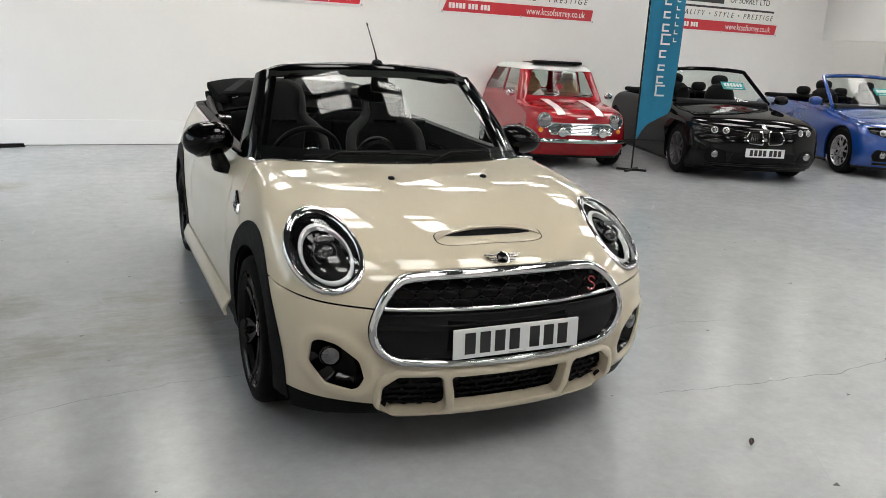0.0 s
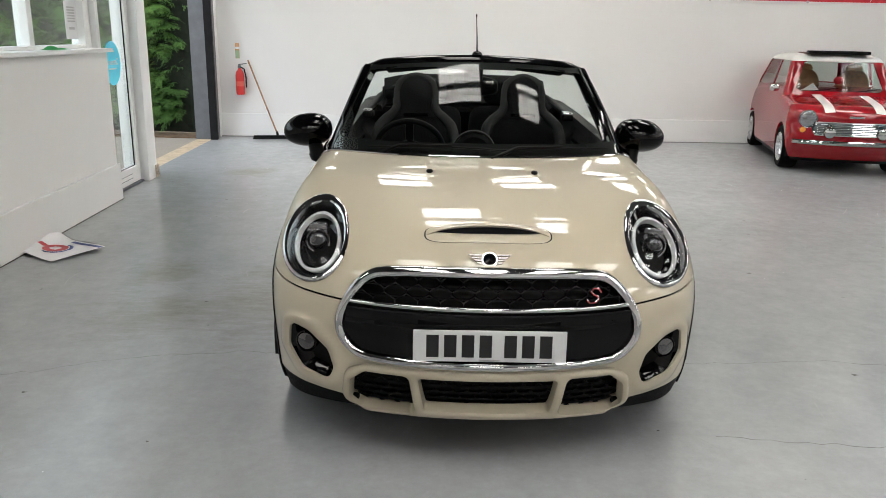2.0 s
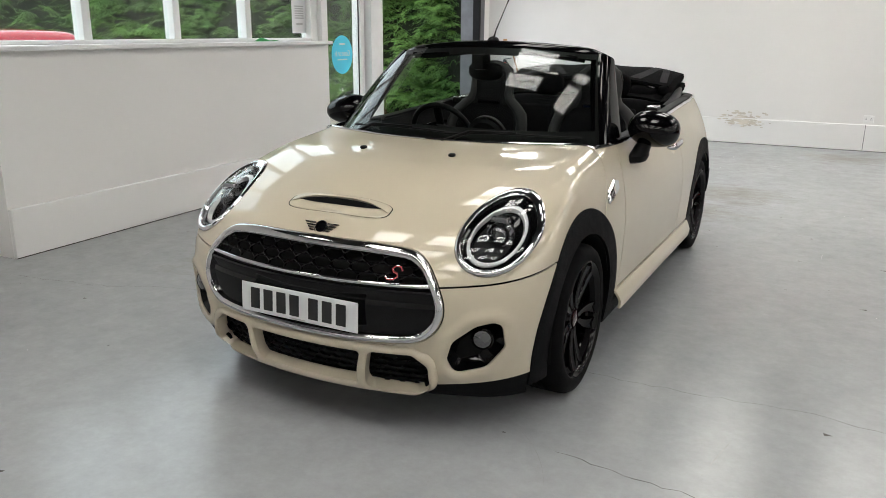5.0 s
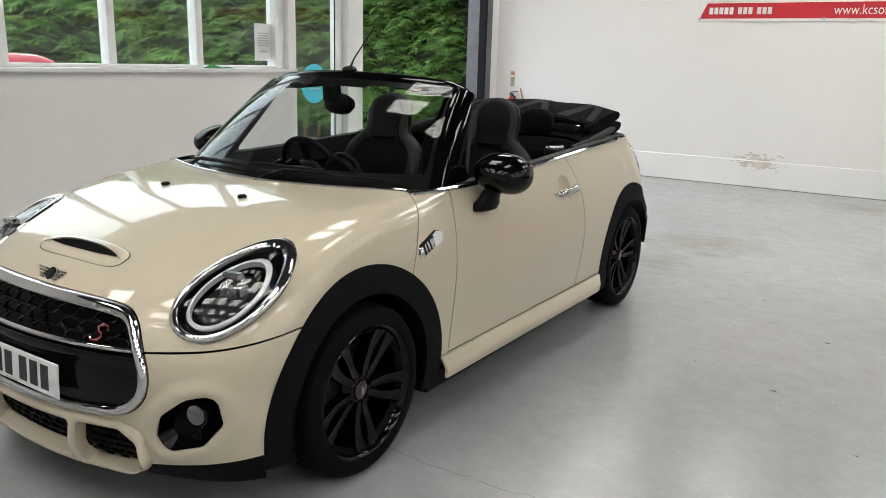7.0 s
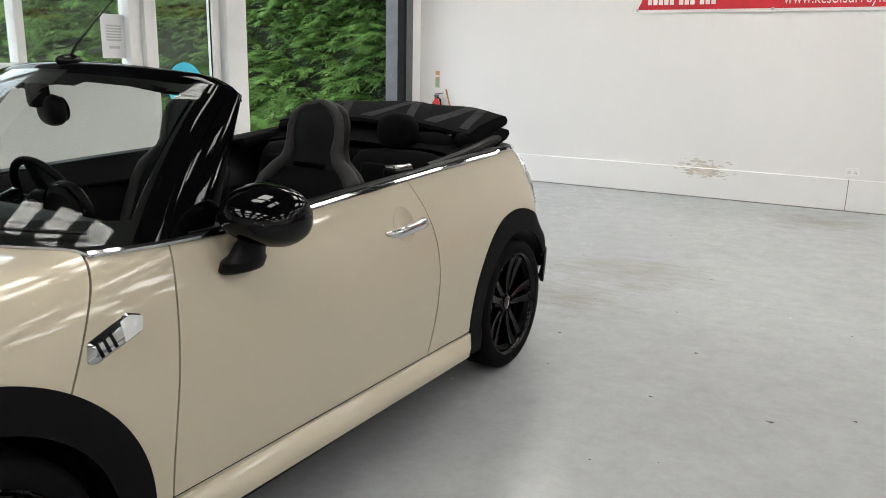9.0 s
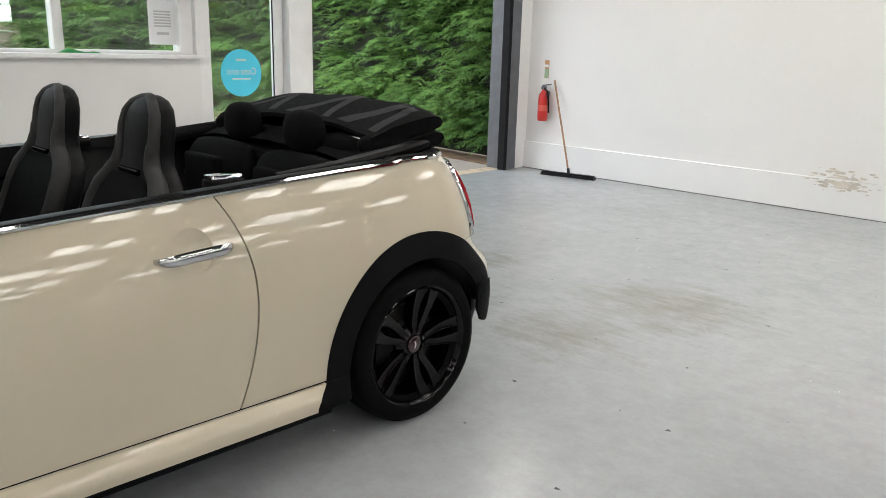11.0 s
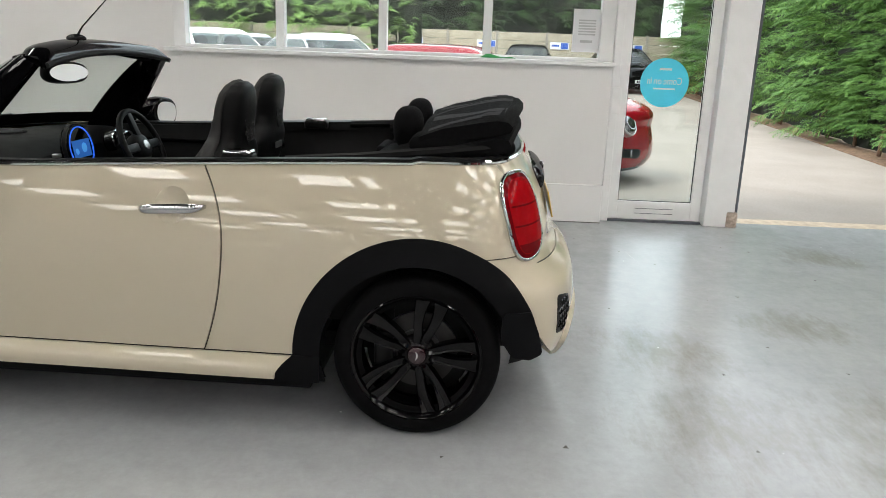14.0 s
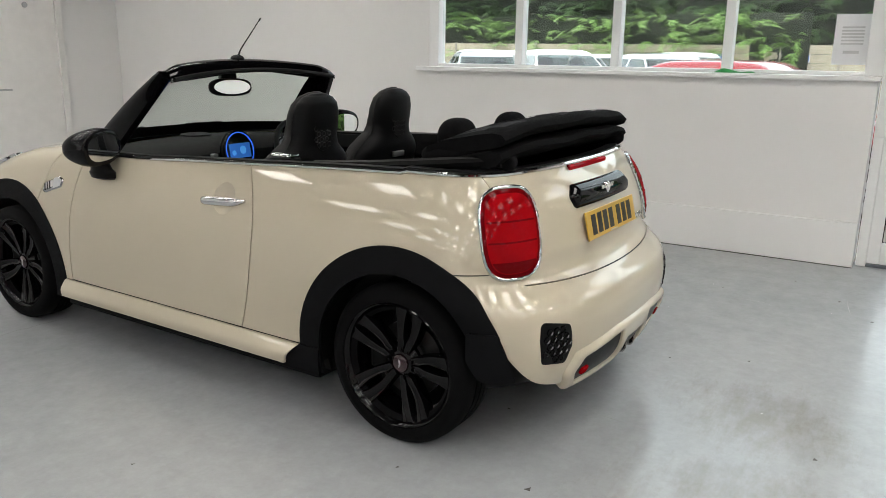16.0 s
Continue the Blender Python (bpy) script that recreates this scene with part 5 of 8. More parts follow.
part("underbody", bm_box(-0.39, 0.39, 2.10, 2.92, 0.20, 0.32, 0.02), M["black_satin"], car)
# rear lower corner flaps
for s in ("L", "R"):
    body.panel("rear_corner_trim", M["cladding"], car, [lambda x, y, z: -rpoly(y, z, [(2.80, 0.505), (2.80, 0.40), (2.84, 0.335), (2.905, 0.316), (2.95, 0.330), (2.93, 0.42), (2.90, 0.505)], 0.012), lambda x, y, z: x - 0.5], off=0.011, side=s, grid=body.patch((0.7, 0, 0), (0, 1, 0), (0, 0, 1), (1, 0, 0), np.arange(2.76, 3.02, 0.01), np.arange(0.28, 0.53, 0.01), 0.6))

# tail lamps
tgrid = body.patch((0.45, 2.4, 0.82), (0.72, -0.69, 0), (0, 0, 1), (0.69, 0.72, 0), np.arange(-0.30, 0.30, 0.006), np.arange(-0.19, 0.19, 0.006), 0.9)
# lamp outline drawn across the corner: distance along the skin and height
TC = np.array([0.685, 2.86])


def tl_q(x, y, z):
    a = (x - TC[0]) * 0.62 - (y - TC[1]) * 0.785
    zz = z - 0.822
    a = a - 0.16 * zz * 0.55
    return np.sqrt((np.abs(a + 0.022) / 0.113) ** 3.1 + (np.abs(zz) / 0.158) ** 3.1 + 1e-9)


for s in ("L", "R"):
    sx = 1 if s == "L" else -1
    tl = body.panel("tail_lamp_ring", M["chrome"], car, [lambda x, y, z: 1 - tl_q(x, y, z), lambda x, y, z: tl_q(x, y, z) - 0.86], depth=0.02, side=s, grid=tgrid, label="chrome ring of a red tail lamp", lift=lambda x, y, z: 0.004 + 0.012 * np.sqrt(np.clip(1 - ((tl_q(x, y, z) - 0.93) / 0.072) ** 2, 0, 1)))
    body.panel("tail_lamp_lens", M["red_glass"], tl, [lambda x, y, z: 0.865 - tl_q(x, y, z)], depth=0.01, side=s, grid=tgrid, label="red tail lamp lens with a striped flag pattern", lift=lambda x, y, z: 0.008 + 0.016 * np.clip(1 - tl_q(x, y, z) ** 2, 0, 1))
    for fld in (lambda x, y, z: tl_q(x, y, z) - 0.74, lambda x, y, z: np.minimum(0.72 - tl_q(x, y, z), 0.0035 - np.abs(z - 0.862)), lambda x, y, z: np.minimum(0.72 - tl_q(x, y, z), 0.0035 - np.abs(z - 0.796)), lambda x, y, z: np.minimum(0.72 - tl_q(x, y, z), 0.735 - z)):
        body.panel("lamp_pattern", M["red_dark"], tl, [lambda x, y, z: 0.862 - tl_q(x, y, z), fld], depth=0.001, side=s, grid=tgrid, lift=lambda x, y, z: 0.0095 + 0.016 * np.clip(1 - tl_q(x, y, z) ** 2, 0, 1))
    # rear bumper grilles
    RGL = [(0.540, 0.505), (0.672, 0.535), (0.683, 0.47), (0.668, 0.38), (0.555, 0.36), (0.528, 0.42)]
    rgrid = body.patch((0, 2.6, 0), (1, 0, 0), (0, 0, 1), (0, 1, 0), np.arange(0.50, 0.72, 0.006), np.arange(0.34, 0.56, 0.006), 0.6)
    rgp = body.panel("rear_vent", M["black_satin"], car, [lambda x, y, z: -rpoly(x, z, RGL, 0.02)], off=0.0015, depth=0.004, side=s, grid=rgrid, label="black mesh vent in the rear bumper")
    for k in range(6):
        for j in range(5):
            cx, cz = 0.55 + 0.030 * j + 0.015 * (k % 2), 0.39 + 0.026 * k
            if float(rpoly(np.array([cx]), np.array([cz]), RGL, 0.02)[0]) < -0.017:
                p = body.on(cx, cz, False, 2.6)
                hx = part("mesh_cell", bm_lathe([(0.0125, 0.0), (0.0155, 0.004), (0.0135, 0.007), (0.0105, 0.004)], 6, "y", close=True), M["black_gloss"], rgp)
                hx.matrix_local = Matrix.Translation((sx * p[0], p[1] - 0.002, p[2])) @ pose(0, 0, 0, 0, 0, -sx * 24)
# lower rear valance with frame and twin tail pipes
VAL = [(-0.50, 0.385), (-0.55, 0.31), (-0.49, 0.222), (0.49, 0.222), (0.55, 0.31), (0.50, 0.385), (0.2, 0.412), (-0.2, 0.412)]
vgrid = body.patch((0, 2.6, 0), (1, 0, 0), (0, 0, 1), (0, 1, 0), np.arange(-0.57, 0.571, 0.0075), np.arange(0.21, 0.42, 0.0075), 0.6)
VH = [(0.15, 0.380), (0.45, 0.355), (0.495, 0.31), (0.445, 0.250), (0.135, 0.250)]
f_val = lambda x, y, z: rpoly(x, z, VAL, 0.03)
f_vh = lambda x, y, z: np.minimum(rpoly(np.abs(x), z, VH, 0.015), rpoly(x, z, [(-0.10, 0.33), (-0.115, 0.20), (0.115, 0.20), (0.10, 0.33)], 0.02))
body.panel("valance_frame", M["paint_cream"], car, [lambda x, y, z: -f_val(x, y, z), f_vh], depth=0.06, side="L", grid=vgrid, lift=lambda x, y, z: 0.018 * np.clip(-f_val(x, y, z) / 0.016, 0, 1) ** 0.5 * np.clip(0.4 + f_vh(x, y, z) / 0.012, 0, 1) ** 0.5)
body.panel("valance_mesh", M["black_satin"], car, [lambda x, y, z: -f_val(x, y, z) - 0.01, lambda x, y, z: -f_vh(x, y, z) + 0.01], off=0.003, depth=0.0, side="L", grid=vgrid)
for sx in (-1, 1):
    tp = part("tail_pipe", bm_lathe([(0.034, -0.10), (0.039, -0.095), (0.040, 0.02), (0.037, 0.026), (0.033, 0.022), (0.032, -0.09)], 32, "y", caps=False), M["pipe_steel"], car, "dark polished tail pipe", smooth=True)
    tp.location = (sx * 0.047, 3.065, 0.285)
    body.panel("rear_reflector", M["red_glass"], car, [lambda x, y, z: -rpoly(x, z, [(0.40, 0.312), (0.445, 0.306), (0.44, 0.282), (0.40, 0.280)], 0.008)], off=0.012, depth=0.008, side="L" if sx > 0 else "R", grid=body.patch((0, 2.6, 0), (1, 0, 0), (0, 0, 1), (0, 1, 0), np.arange(0.38, 0.46, 0.005), np.arange(0.265, 0.33, 0.005), 0.6))
# boot handle, emblem, brake light, badge
bh = body.patch((0, 2.4, 0), (1, 0, 0), (0, 0, 1), (0, 1, 0), np.arange(-0.32, 0.321, 0.008), np.arange(0.85, 0.97, 0.006), 0.7)
HB = [(-0.275, 0.862), (0.275, 0.862), (0.292, 0.905), (0.25, 0.946), (-0.25, 0.946), (-0.292, 0.905)]
hnd = body.panel("boot_handle", M["black_gloss"], car, [lambda x, y, z: -rpoly(x, z, HB, 0.02)], depth=0.03, side="L", grid=bh, label="gloss black boot handle bar with a round emblem", lift=lambda x, y, z: 0.004 + 0.024 * np.clip(-rpoly(x, z, HB, 0.02) / 0.03, 0, 1) ** 0.6)
ep = body.on(0.0, 0.91, False, 2.5)
em2 = part("emblem", bm_lathe([(0.0001, 0.036), (0.022, 0.034), (0.027, 0.028), (0.027, 0.02)], 28, "y"), M["chrome"], hnd, "chrome winged emblem", smooth=True)
em2.location = ep
for sx in (-1, 1):
    part("emblem_wing", bm_prism([(sx * 0.026, 0.014), (sx * 0.068, 0.016), (sx * 0.05, -0.010), (sx * 0.026, -0.014)], 0.026, 0.031, "y"), M["chrome"], em2)
brk = [Vector((x, body.meet(np.array([[x, 2.4, 1.0]]), np.array([[0, 1.0, 0]]), 0, 2)[0][1], 1.001)) for x in np.linspace(-0.19, 0.19, 15)]
part("brake_light", bm_sweep([(p, Vector((0, 1, 0)), Vector((0, 0, 1))) for p in brk], [(0.001, -0.013), (0.006, -0.009), (0.007, 0.004), (0.002, 0.011), (-0.02, 0.011), (-0.02, -0.012)]), M["red_glass"], car, "slim red high brake light", smooth=True)
bp = body.on(-0.36, 0.74, False, 2.5)
for k in range(4):
    part("badge_bar", bm_box(-0.40 + 0.026 * k, -0.382 + 0.026 * k, bp[1] + 0.0, bp[1] + 0.006, 0.728, 0.752, 0.002, 1), M["chrome"], car)

# cabin: floor, deck, dashboard, seats
part("cabin_floor", bm_box(-0.72, 0.72, 0.30, 2.40, 0.30, 0.36), M["fabric_black"], car)
part("bulkhead", bm_box(-0.70, 0.70, 0.30, 0.36, 0.34, 0.90), M["fabric_black"], car)
part("rear_deck", bm_prism([(-0.66, 2.33), (0.66, 2.33), (0.67, 2.6), (0.58, 2.80), (0.35, 2.86), (-0.35, 2.86), (-0.58, 2.80), (-0.67, 2.6)], 0.955, 0.985), M["fabric_black"], car)
for sx in (-1, 1):
    rings = []
    for y in np.linspace(0.62, 2.40, 24):
        xo = float(body.flank(y, 0.93)[0]) - 0.055
        bulge = 0.03 if y < 1.72 else 0.10
        rings.append([Vector((sx * xo, y, float(BELT(y)) + 0.006)), Vector((sx * (xo - 0.02), y, float(BELT(y)) + 0.002)), Vector((sx * (xo - 0.035), y, 0.90)), Vector((sx * (xo - 0.035 - bulge), y, 0.78)), Vector((sx * (xo - 0.035 - bulge), y, 0.68)), Vector((sx * (xo - 0.03), y, 0.40)), Vector((sx * xo, y, 0.40))])
    dc = part("door_lining", loft(rings), M["leather_black"], car, "black door and side trim", smooth=True)
    part("lining_strip", bm_tube([Vector((sx * (float(body.flank(y, 0.93)[0]) - 0.105), y, 0.865)) for y in np.linspace(0.80, 1.62, 12)], 0.010, 8), M["black_gloss"], dc, smooth=True)
    part("door_speaker", bm_lathe([(0.05, 0.0), (0.05, 0.012), (0.04, 0.016), (0.0001, 0.014)], 28, "x"), M["chrome_dull"], dc, smooth=True).matrix_local = Matrix.Translation((sx * 0.655, 0.86, 0.80)) @ (Matrix() if sx < 0 else pose(0, 0, 0, 0, 0, 180))
    # belt guide with a chrome top on the rear side trim
    bg = part("belt_guide", bm_box(-0.035, 0.035, -0.06, 0.06, -0.02, 0.02, 0.012, 3), M["black_satin"], car, "black belt guide with a chrome top", smooth=True)
    bg.location = (sx * 0.635, 1.80, 0.985)
    part("guide_top", bm_box(-0.030, 0.030, -0.055, 0.055, 0.014, 0.034, 0.010, 3), M["chrome"], bg, smooth=True)
DASH = [(0.34, 0.93), (0.45, 0.955), (0.60, 0.957), (0.72, 0.935), (0.80, 0.89), (0.815, 0.84), (0.79, 0.77), (0.80, 0.70), (0.74, 0.62), (0.36, 0.60)]
rings = []
for x in np.linspace(-0.70, 0.70, 29):
    e = 0.05 * (abs(x) / 0.7) ** 4
    rings.append([Vector((x, y + 0.6 * e + 0.10 * (abs(x) / 0.7) ** 3 * (1 if y < 0.5 else 0.3), z - e * 0.5 - 0.012 * (x / 0.7) ** 2)) for y, z in DASH])
dash = part("dashboard", loft(rings), M["leather_black"], car, "black padded dashboard", smooth=True, sharp=40)
part("dash_speaker", bm_lathe([(0.085, 0.0), (0.085, 0.008), (0.07, 0.012), (0.0001, 0.014)], 36), M["fabric_grey"], dash, smooth=True).location = (0.0, 0.50, 0.957)
part("dash_trim", bm_box(0.14, 0.62, 0.806, 0.824, 0.80, 0.86, 0.01), M["black_gloss"], dash)
# round centre display
dsp = part("centre_display", bm_lathe([(0.105, -0.03), (0.112, 0.0), (0.108, 0.012), (0.100, 0.012)], 48, "y", caps=False), M["black_gloss"], dash, "round centre display with a lit blue ring", smooth=True)
dsp.matrix_local = Matrix.Translation((0.0, 0.840, 0.898)) @ pose(0, 0, 0, 10, 0, 0)
part("display_ring", bm_lathe([(0.099, 0.010), (0.099, 0.015), (0.0945, 0.015), (0.0945, 0.010)], 48, "y", close=True), M["screen_ring"], dsp, smooth=True)
part("display_back", bm_lathe([(0.0001, -0.045), (0.085, -0.040), (0.112, -0.015), (0.113, 0.004)], 48, "y"), M["leather_black"], dsp, smooth=True)
part("display_face", bm_lathe([(0.090, 0.008), (0.090, 0.011), (0.0001, 0.011)], 48, "y"), M["black_gloss"], dsp)
part("display_screen", bm_box(-0.075, 0.075, 0.0115, 0.0135, -0.042, 0.038, 0.001, 1), M["screen_blue"], dsp)
part("display_icon", bm_lathe([(0.022, 0.0136), (0.022, 0.0146), (0.0001, 0.0146)], 24, "y"), M["screen_icon"], dsp).location = (-0.02, 0, 0)
part("display_icon", bm_lathe([(0.014, 0.0136), (0.014, 0.0146), (0.0001, 0.0146)], 24, "y"), M["screen_icon"], dsp).location = (0.045, 0, -0.012)
part("display_keys", bm_box(-0.05, 0.05, 0.0115, 0.014, -0.075, -0.055, 0.002, 1), M["chrome_dull"], dsp)
for k in range(4):
    part("vent_key", bm_box(0.135, 0.165, 0.80, 0.832, 0.80 + 0.025 * k, 0.816 + 0.025 * k, 0.003, 1), M["chrome_dull"], dash)
# steering wheel and dials
sw = part("steering_wheel", bm_lathe([(0.182 + 0.0155 * math.cos(t), 0.0155 * math.sin(t)) for t in np.linspace(0, 2 * math.pi, 14, endpoint=False)], 56, "y", close=True), M["leather_black"], car, "black leather three-spoke steering wheel", smooth=True)
sw.matrix_local = Matrix.Translation((-0.34, 0.985, 0.872)) @ pose(0, 0, 0, 24, 0, 0)
part("steering_hub", bm_ball(0.075, 0.04, 0.07, (0, -0.02, 0), 28, 14, 2.6), M["leather_black"], sw, smooth=True)
part("hub_emblem", bm_lathe([(0.024, 0.018), (0.024, 0.023), (0.0001, 0.025)], 24, "y"), M["chrome_dull"], sw)
for a in (0, 180, 270):
    part("wheel_spoke", bm_box(0.05, 0.18, -0.012, 0.010, -0.022, 0.022, 0.008), M["black_satin"], sw, smooth=True).matrix_local = pose(0, 0, 0, 0, a, 0)
part("steering_column", bm_tube([(0, -0.02, 0), (0, -0.25, 0.02)], 0.05, 16), M["black_satin"], sw, smooth=True)
for dx, dz, r in ((0.0, -0.012, 0.056), (-0.10, -0.016, 0.042)):
    dl = part("dial_pod", bm_lathe([(r - 0.01, -0.05), (r, -0.04), (r + 0.004, 0.008), (r, 0.013), (r - 0.006, 0.010)], 40, "y", caps=False), M["black_gloss"], dash, "round dial in a chrome rim", smooth=True)
    dl.matrix_local = Matrix.Translation((-0.34 + dx, 0.855, 0.90 + dz)) @ pose(0, 0, 0, 16, 0, 0)
    part("dial_rim", bm_lathe([(r - 0.004, 0.008), (r - 0.001, 0.014), (r + 0.004, 0.012), (r + 0.004, 0.006)], 40, "y", close=True), M["chrome"], dl, smooth=True)
    part("dial_face", bm_lathe([(r - 0.006, 0.004), (0.0001, 0.004)], 36, "y"), M["lens_dark"], dl)


def seat_ring(cx, z, cy, hw, th, n=24, p=2.6):
    out = []
    for t in np.linspace(0, 2 * math.pi, n, endpoint=False):
        c, s_ = math.cos(t), math.sin(t)
        out.append(Vector((cx + hw * math.copysign(abs(c) ** (2 / p), c), cy + th * math.copysign(abs(s_) ** (2 / p), s_), z)))
    return out


def front_seat(cx, dy):
    st = part("seat_cushion", bm_box(-0.25, 0.25, -0.28, 0.24, -0.09, 0.09, 0.06, 4), M["leather_black"], car, "black and grey leather sports seat", smooth=True)
    st.matrix_local = Matrix.Translation((cx, 1.17 + dy, 0.50)) @ pose(0, 0, 0, 8, 0, 0)
    prof = [(0.50, 0.235, 0.075), (0.60, 0.250, 0.082), (0.75, 0.252, 0.080), (0.88, 0.248, 0.076), (0.94, 0.232, 0.070), (0.985, 0.190, 0.062), (1.02, 0.146, 0.058), (1.06, 0.130, 0.056), (1.11, 0.133, 0.056), (1.16, 0.132, 0.054), (1.205, 0.118, 0.048), (1.232, 0.086, 0.038), (1.247, 0.045, 0.022), (1.25, 0.015, 0.010)]
    lean = lambda z: 1.61 + dy + (z - 0.97) * (0.36 if z < 0.97 else 0.14)
    dense = []
    for (z0, h0, t0), (z1, h1, t1) in zip(prof, prof[1:]):
        for k in range(3):
            f = k / 3
            dense.append((z0 + (z1 - z0) * f, h0 + (h1 - h0) * f, t0 + (t1 - t0) * f))
    dense.append(prof[-1])
    bk = part("backrest", loft([seat_ring(cx, z, lean(z), h, t) for z, h, t in dense]), M["leather_black"], car, "black leather backrest with a built-in headrest", smooth=True, sharp=60)
    up = [(h, t, z) for z, h, t in dense[3:]]
    ring = [(-1, *q) for q in up] + [(1, *q) for q in reversed(up[:-1])]
    pts = [Vector((cx + sx * max(h - 0.014, 0.0), lean(z) - t * 0.72, z - (0.012 if z > 1.1 else 0))) for sx, h, t, z in ring]
    rad = [0.033 if z < 0.95 else max(0.033 - (z - 0.95) * 0.08, 0.019) for _, _, _, z in ring]
    part("side_bolster", bm_tube(pts, rad, 12), M["leather_grey"], bk, "grey leather side bolster round the headrest", smooth=True)
    ins = [[Vector((cx + w * (h - 0.055), lean(z) - t - 0.004, z)) for w in np.linspace(-1, 1, 9)] for z, h, t in dense[2:17]]
    n = 9
    raw_mesh("backrest_insert", [p for r in ins for p in r], [(i * n + j, (i + 1) * n + j, (i + 1) * n + j + 1, i * n + j + 1) for i in range(len(ins) - 1) for j in range(n - 1)], M["fabric_black"], bk)
    part("mesh_patch", bm_prism([(cx + 0.056 * math.cos(q), 1.085 + 0.088 * math.sin(q)) for q in np.linspace(0, 2 * math.pi, 32, endpoint=False)], lean(1.085) + 0.046, lean(1.085) + 0.054, "y", 0.003), M["black_satin"], bk)
    for k in range(7):
        for j in range(3):
            z = 1.02 + 0.024 * k
            if k < 6:
                x = cx + (j - 1) * 0.034 + (0.017 if k % 2 else 0)
                part("knit_cell", bm_lathe([(0.011, 0.0), (0.014, 0.003), (0.011, 0.005), (0.008, 0.002)], 6, "y", close=True), M["leather_grey"], bk).location = (x, lean(1.085) + 0.052, z + 0.005)
    part("shoulder_slot", bm_box(cx - 0.075, cx + 0.075, lean(1.01) - 0.068, lean(1.01) - 0.052, 0.998, 1.018, 0.006), M["black_gloss"], bk)
    part("seat_handle", bm_box(cx - 0.05, cx + 0.05, lean(0.93) + 0.07, lean(0.93) + 0.08, 0.90, 0.93, 0.004), M["chrome_dull"], bk)


front_seat(0.335, 0.07)
front_seat(-0.325, 0.01)
part("rear_bench", bm_box(-0.58, 0.58, 1.85, 2.30, 0.42, 0.60, 0.06, 4), M["leather_black"], car, smooth=True)
for sx in (-1, 1):
    prof = [(0.55, 0.26, 0.07), (0.75, 0.27, 0.075), (0.92, 0.262, 0.07), (0.96, 0.25, 0.062), (0.985, 0.225, 0.050), (1.0, 0.18, 0.034), (1.007, 0.10, 0.016)]
    rb = part("rear_backrest", loft([seat_ring(sx * 0.29, z, 2.21 + (z - 0.55) * 0.25, h, t) for z, h, t in prof]), M["fabric_black"], car, "black cloth and leather rear backrest", smooth=True, sharp=60)
    part("rear_insert", bm_box(sx * 0.29 - 0.14, sx * 0.29 + 0.14, 2.19, 2.235, 0.62, 0.95, 0.02, 3), M["fabric_black"], rb, smooth=True)
    part("rear_headrest", bm_ball(0.108, 0.062, 0.086, (sx * 0.235, 2.385, 1.085), 28, 18, 2.5), M["fabric_black"], rb, "rounded black rear headrest", smooth=True)
    hoop = part("roll_cover", bm_ball(0.135, 0.085, 0.070, (sx * 0.37, 2.49, 1.015), 24, 14, 3.0), M["fabric_black"], car, "black roll bar cover with a chrome cap", smooth=True)
    part("roll_cap", bm_box(sx * 0.43 - 0.055, sx * 0.43 + 0.055, 2.465, 2.545, 1.062, 1.084, 0.010, 3), M["chrome"], hoop, smooth=True)

# folded soft roof
SOFT_T = [(2.47, 1.098), (2.56, 1.128), (2.70, 1.158), (2.80, 1.172), (2.838, 1.168), (2.856, 1.150), (2.846, 1.130), (2.81, 1.118), (2.68, 1.098), (2.52, 1.075), (2.47, 1.082)]
SOFT_L = [(2.36, 1.005), (2.50, 1.05), (2.68, 1.085), (2.80, 1.110), (2.842, 1.104), (2.852, 1.085), (2.83, 1.062), (2.74, 1.03), (2.60, 1.0), (2.45, 0.985)]


def folded(name, sec, half, crown, material, label):
    rings = []
    for x in np.linspace(-1, 1, 33):
        e = abs(x) ** 6
        rings.append([Vector((x * (half + 0.07 * (y - 2.6)), y - 0.05 * x * x * (1 if y > 2.7 else 0.2), z + crown * (1 - x * x) - 0.010 * e + 0.004 * math.sin(9 * x + 14 * y))) for y, z in sec])
    return part(name, loft(rings), material, car, label, smooth=True, sharp=50)


top_fold = folded("roof_fold", SOFT_T, 0.585, 0.030, M["fabric_black"], "black cloth roof folded in a stack, with grey bands")
folded("roof_fold", SOFT_L, 0.60, 0.020, M["fabric_black"], "lower black fold of the cloth roof")
# grey woven bands on the top fold
for x0, x1, w in ((-0.50, -0.30, 0.075), (-0.18, -0.36, 0.06), (-0.04, 0.10, 0.075), (0.22, 0.08, 0.05), (0.34, 0.44, 0.075), (0.53, 0.49, 0.05)):
    vs, fs = [], []
    for k, t in enumerate(np.linspace(0, 1, 9)):
        y = 2.50 + 0.31 * t
        x = x0 + (x1 - x0) * t
        z = float(np.interp(y, [2.47, 2.56, 2.70, 2.80, 2.838], [1.098, 1.128, 1.158, 1.172, 1.168]))
        for q in (-w / 2, 0, w / 2):
            xx = (x + q) / 0.585
            vs.append(Vector((x + q, y - 0.05 * xx * xx * (1 if y > 2.7 else 0.2), z + 0.030 * (1 - xx * xx) - 0.010 * abs(xx) ** 6 + 0.004 * math.sin(9 * xx + 14 * y) + 0.0025)))
    for k in range(8):
        for j in (0, 1):
            fs.append((3 * k + j, 3 * k + j + 1, 3 * k + j + 4, 3 * k + j + 3))
    raw_mesh("roof_band", vs, fs, M["fabric_grey"], top_fold, "grey woven band")
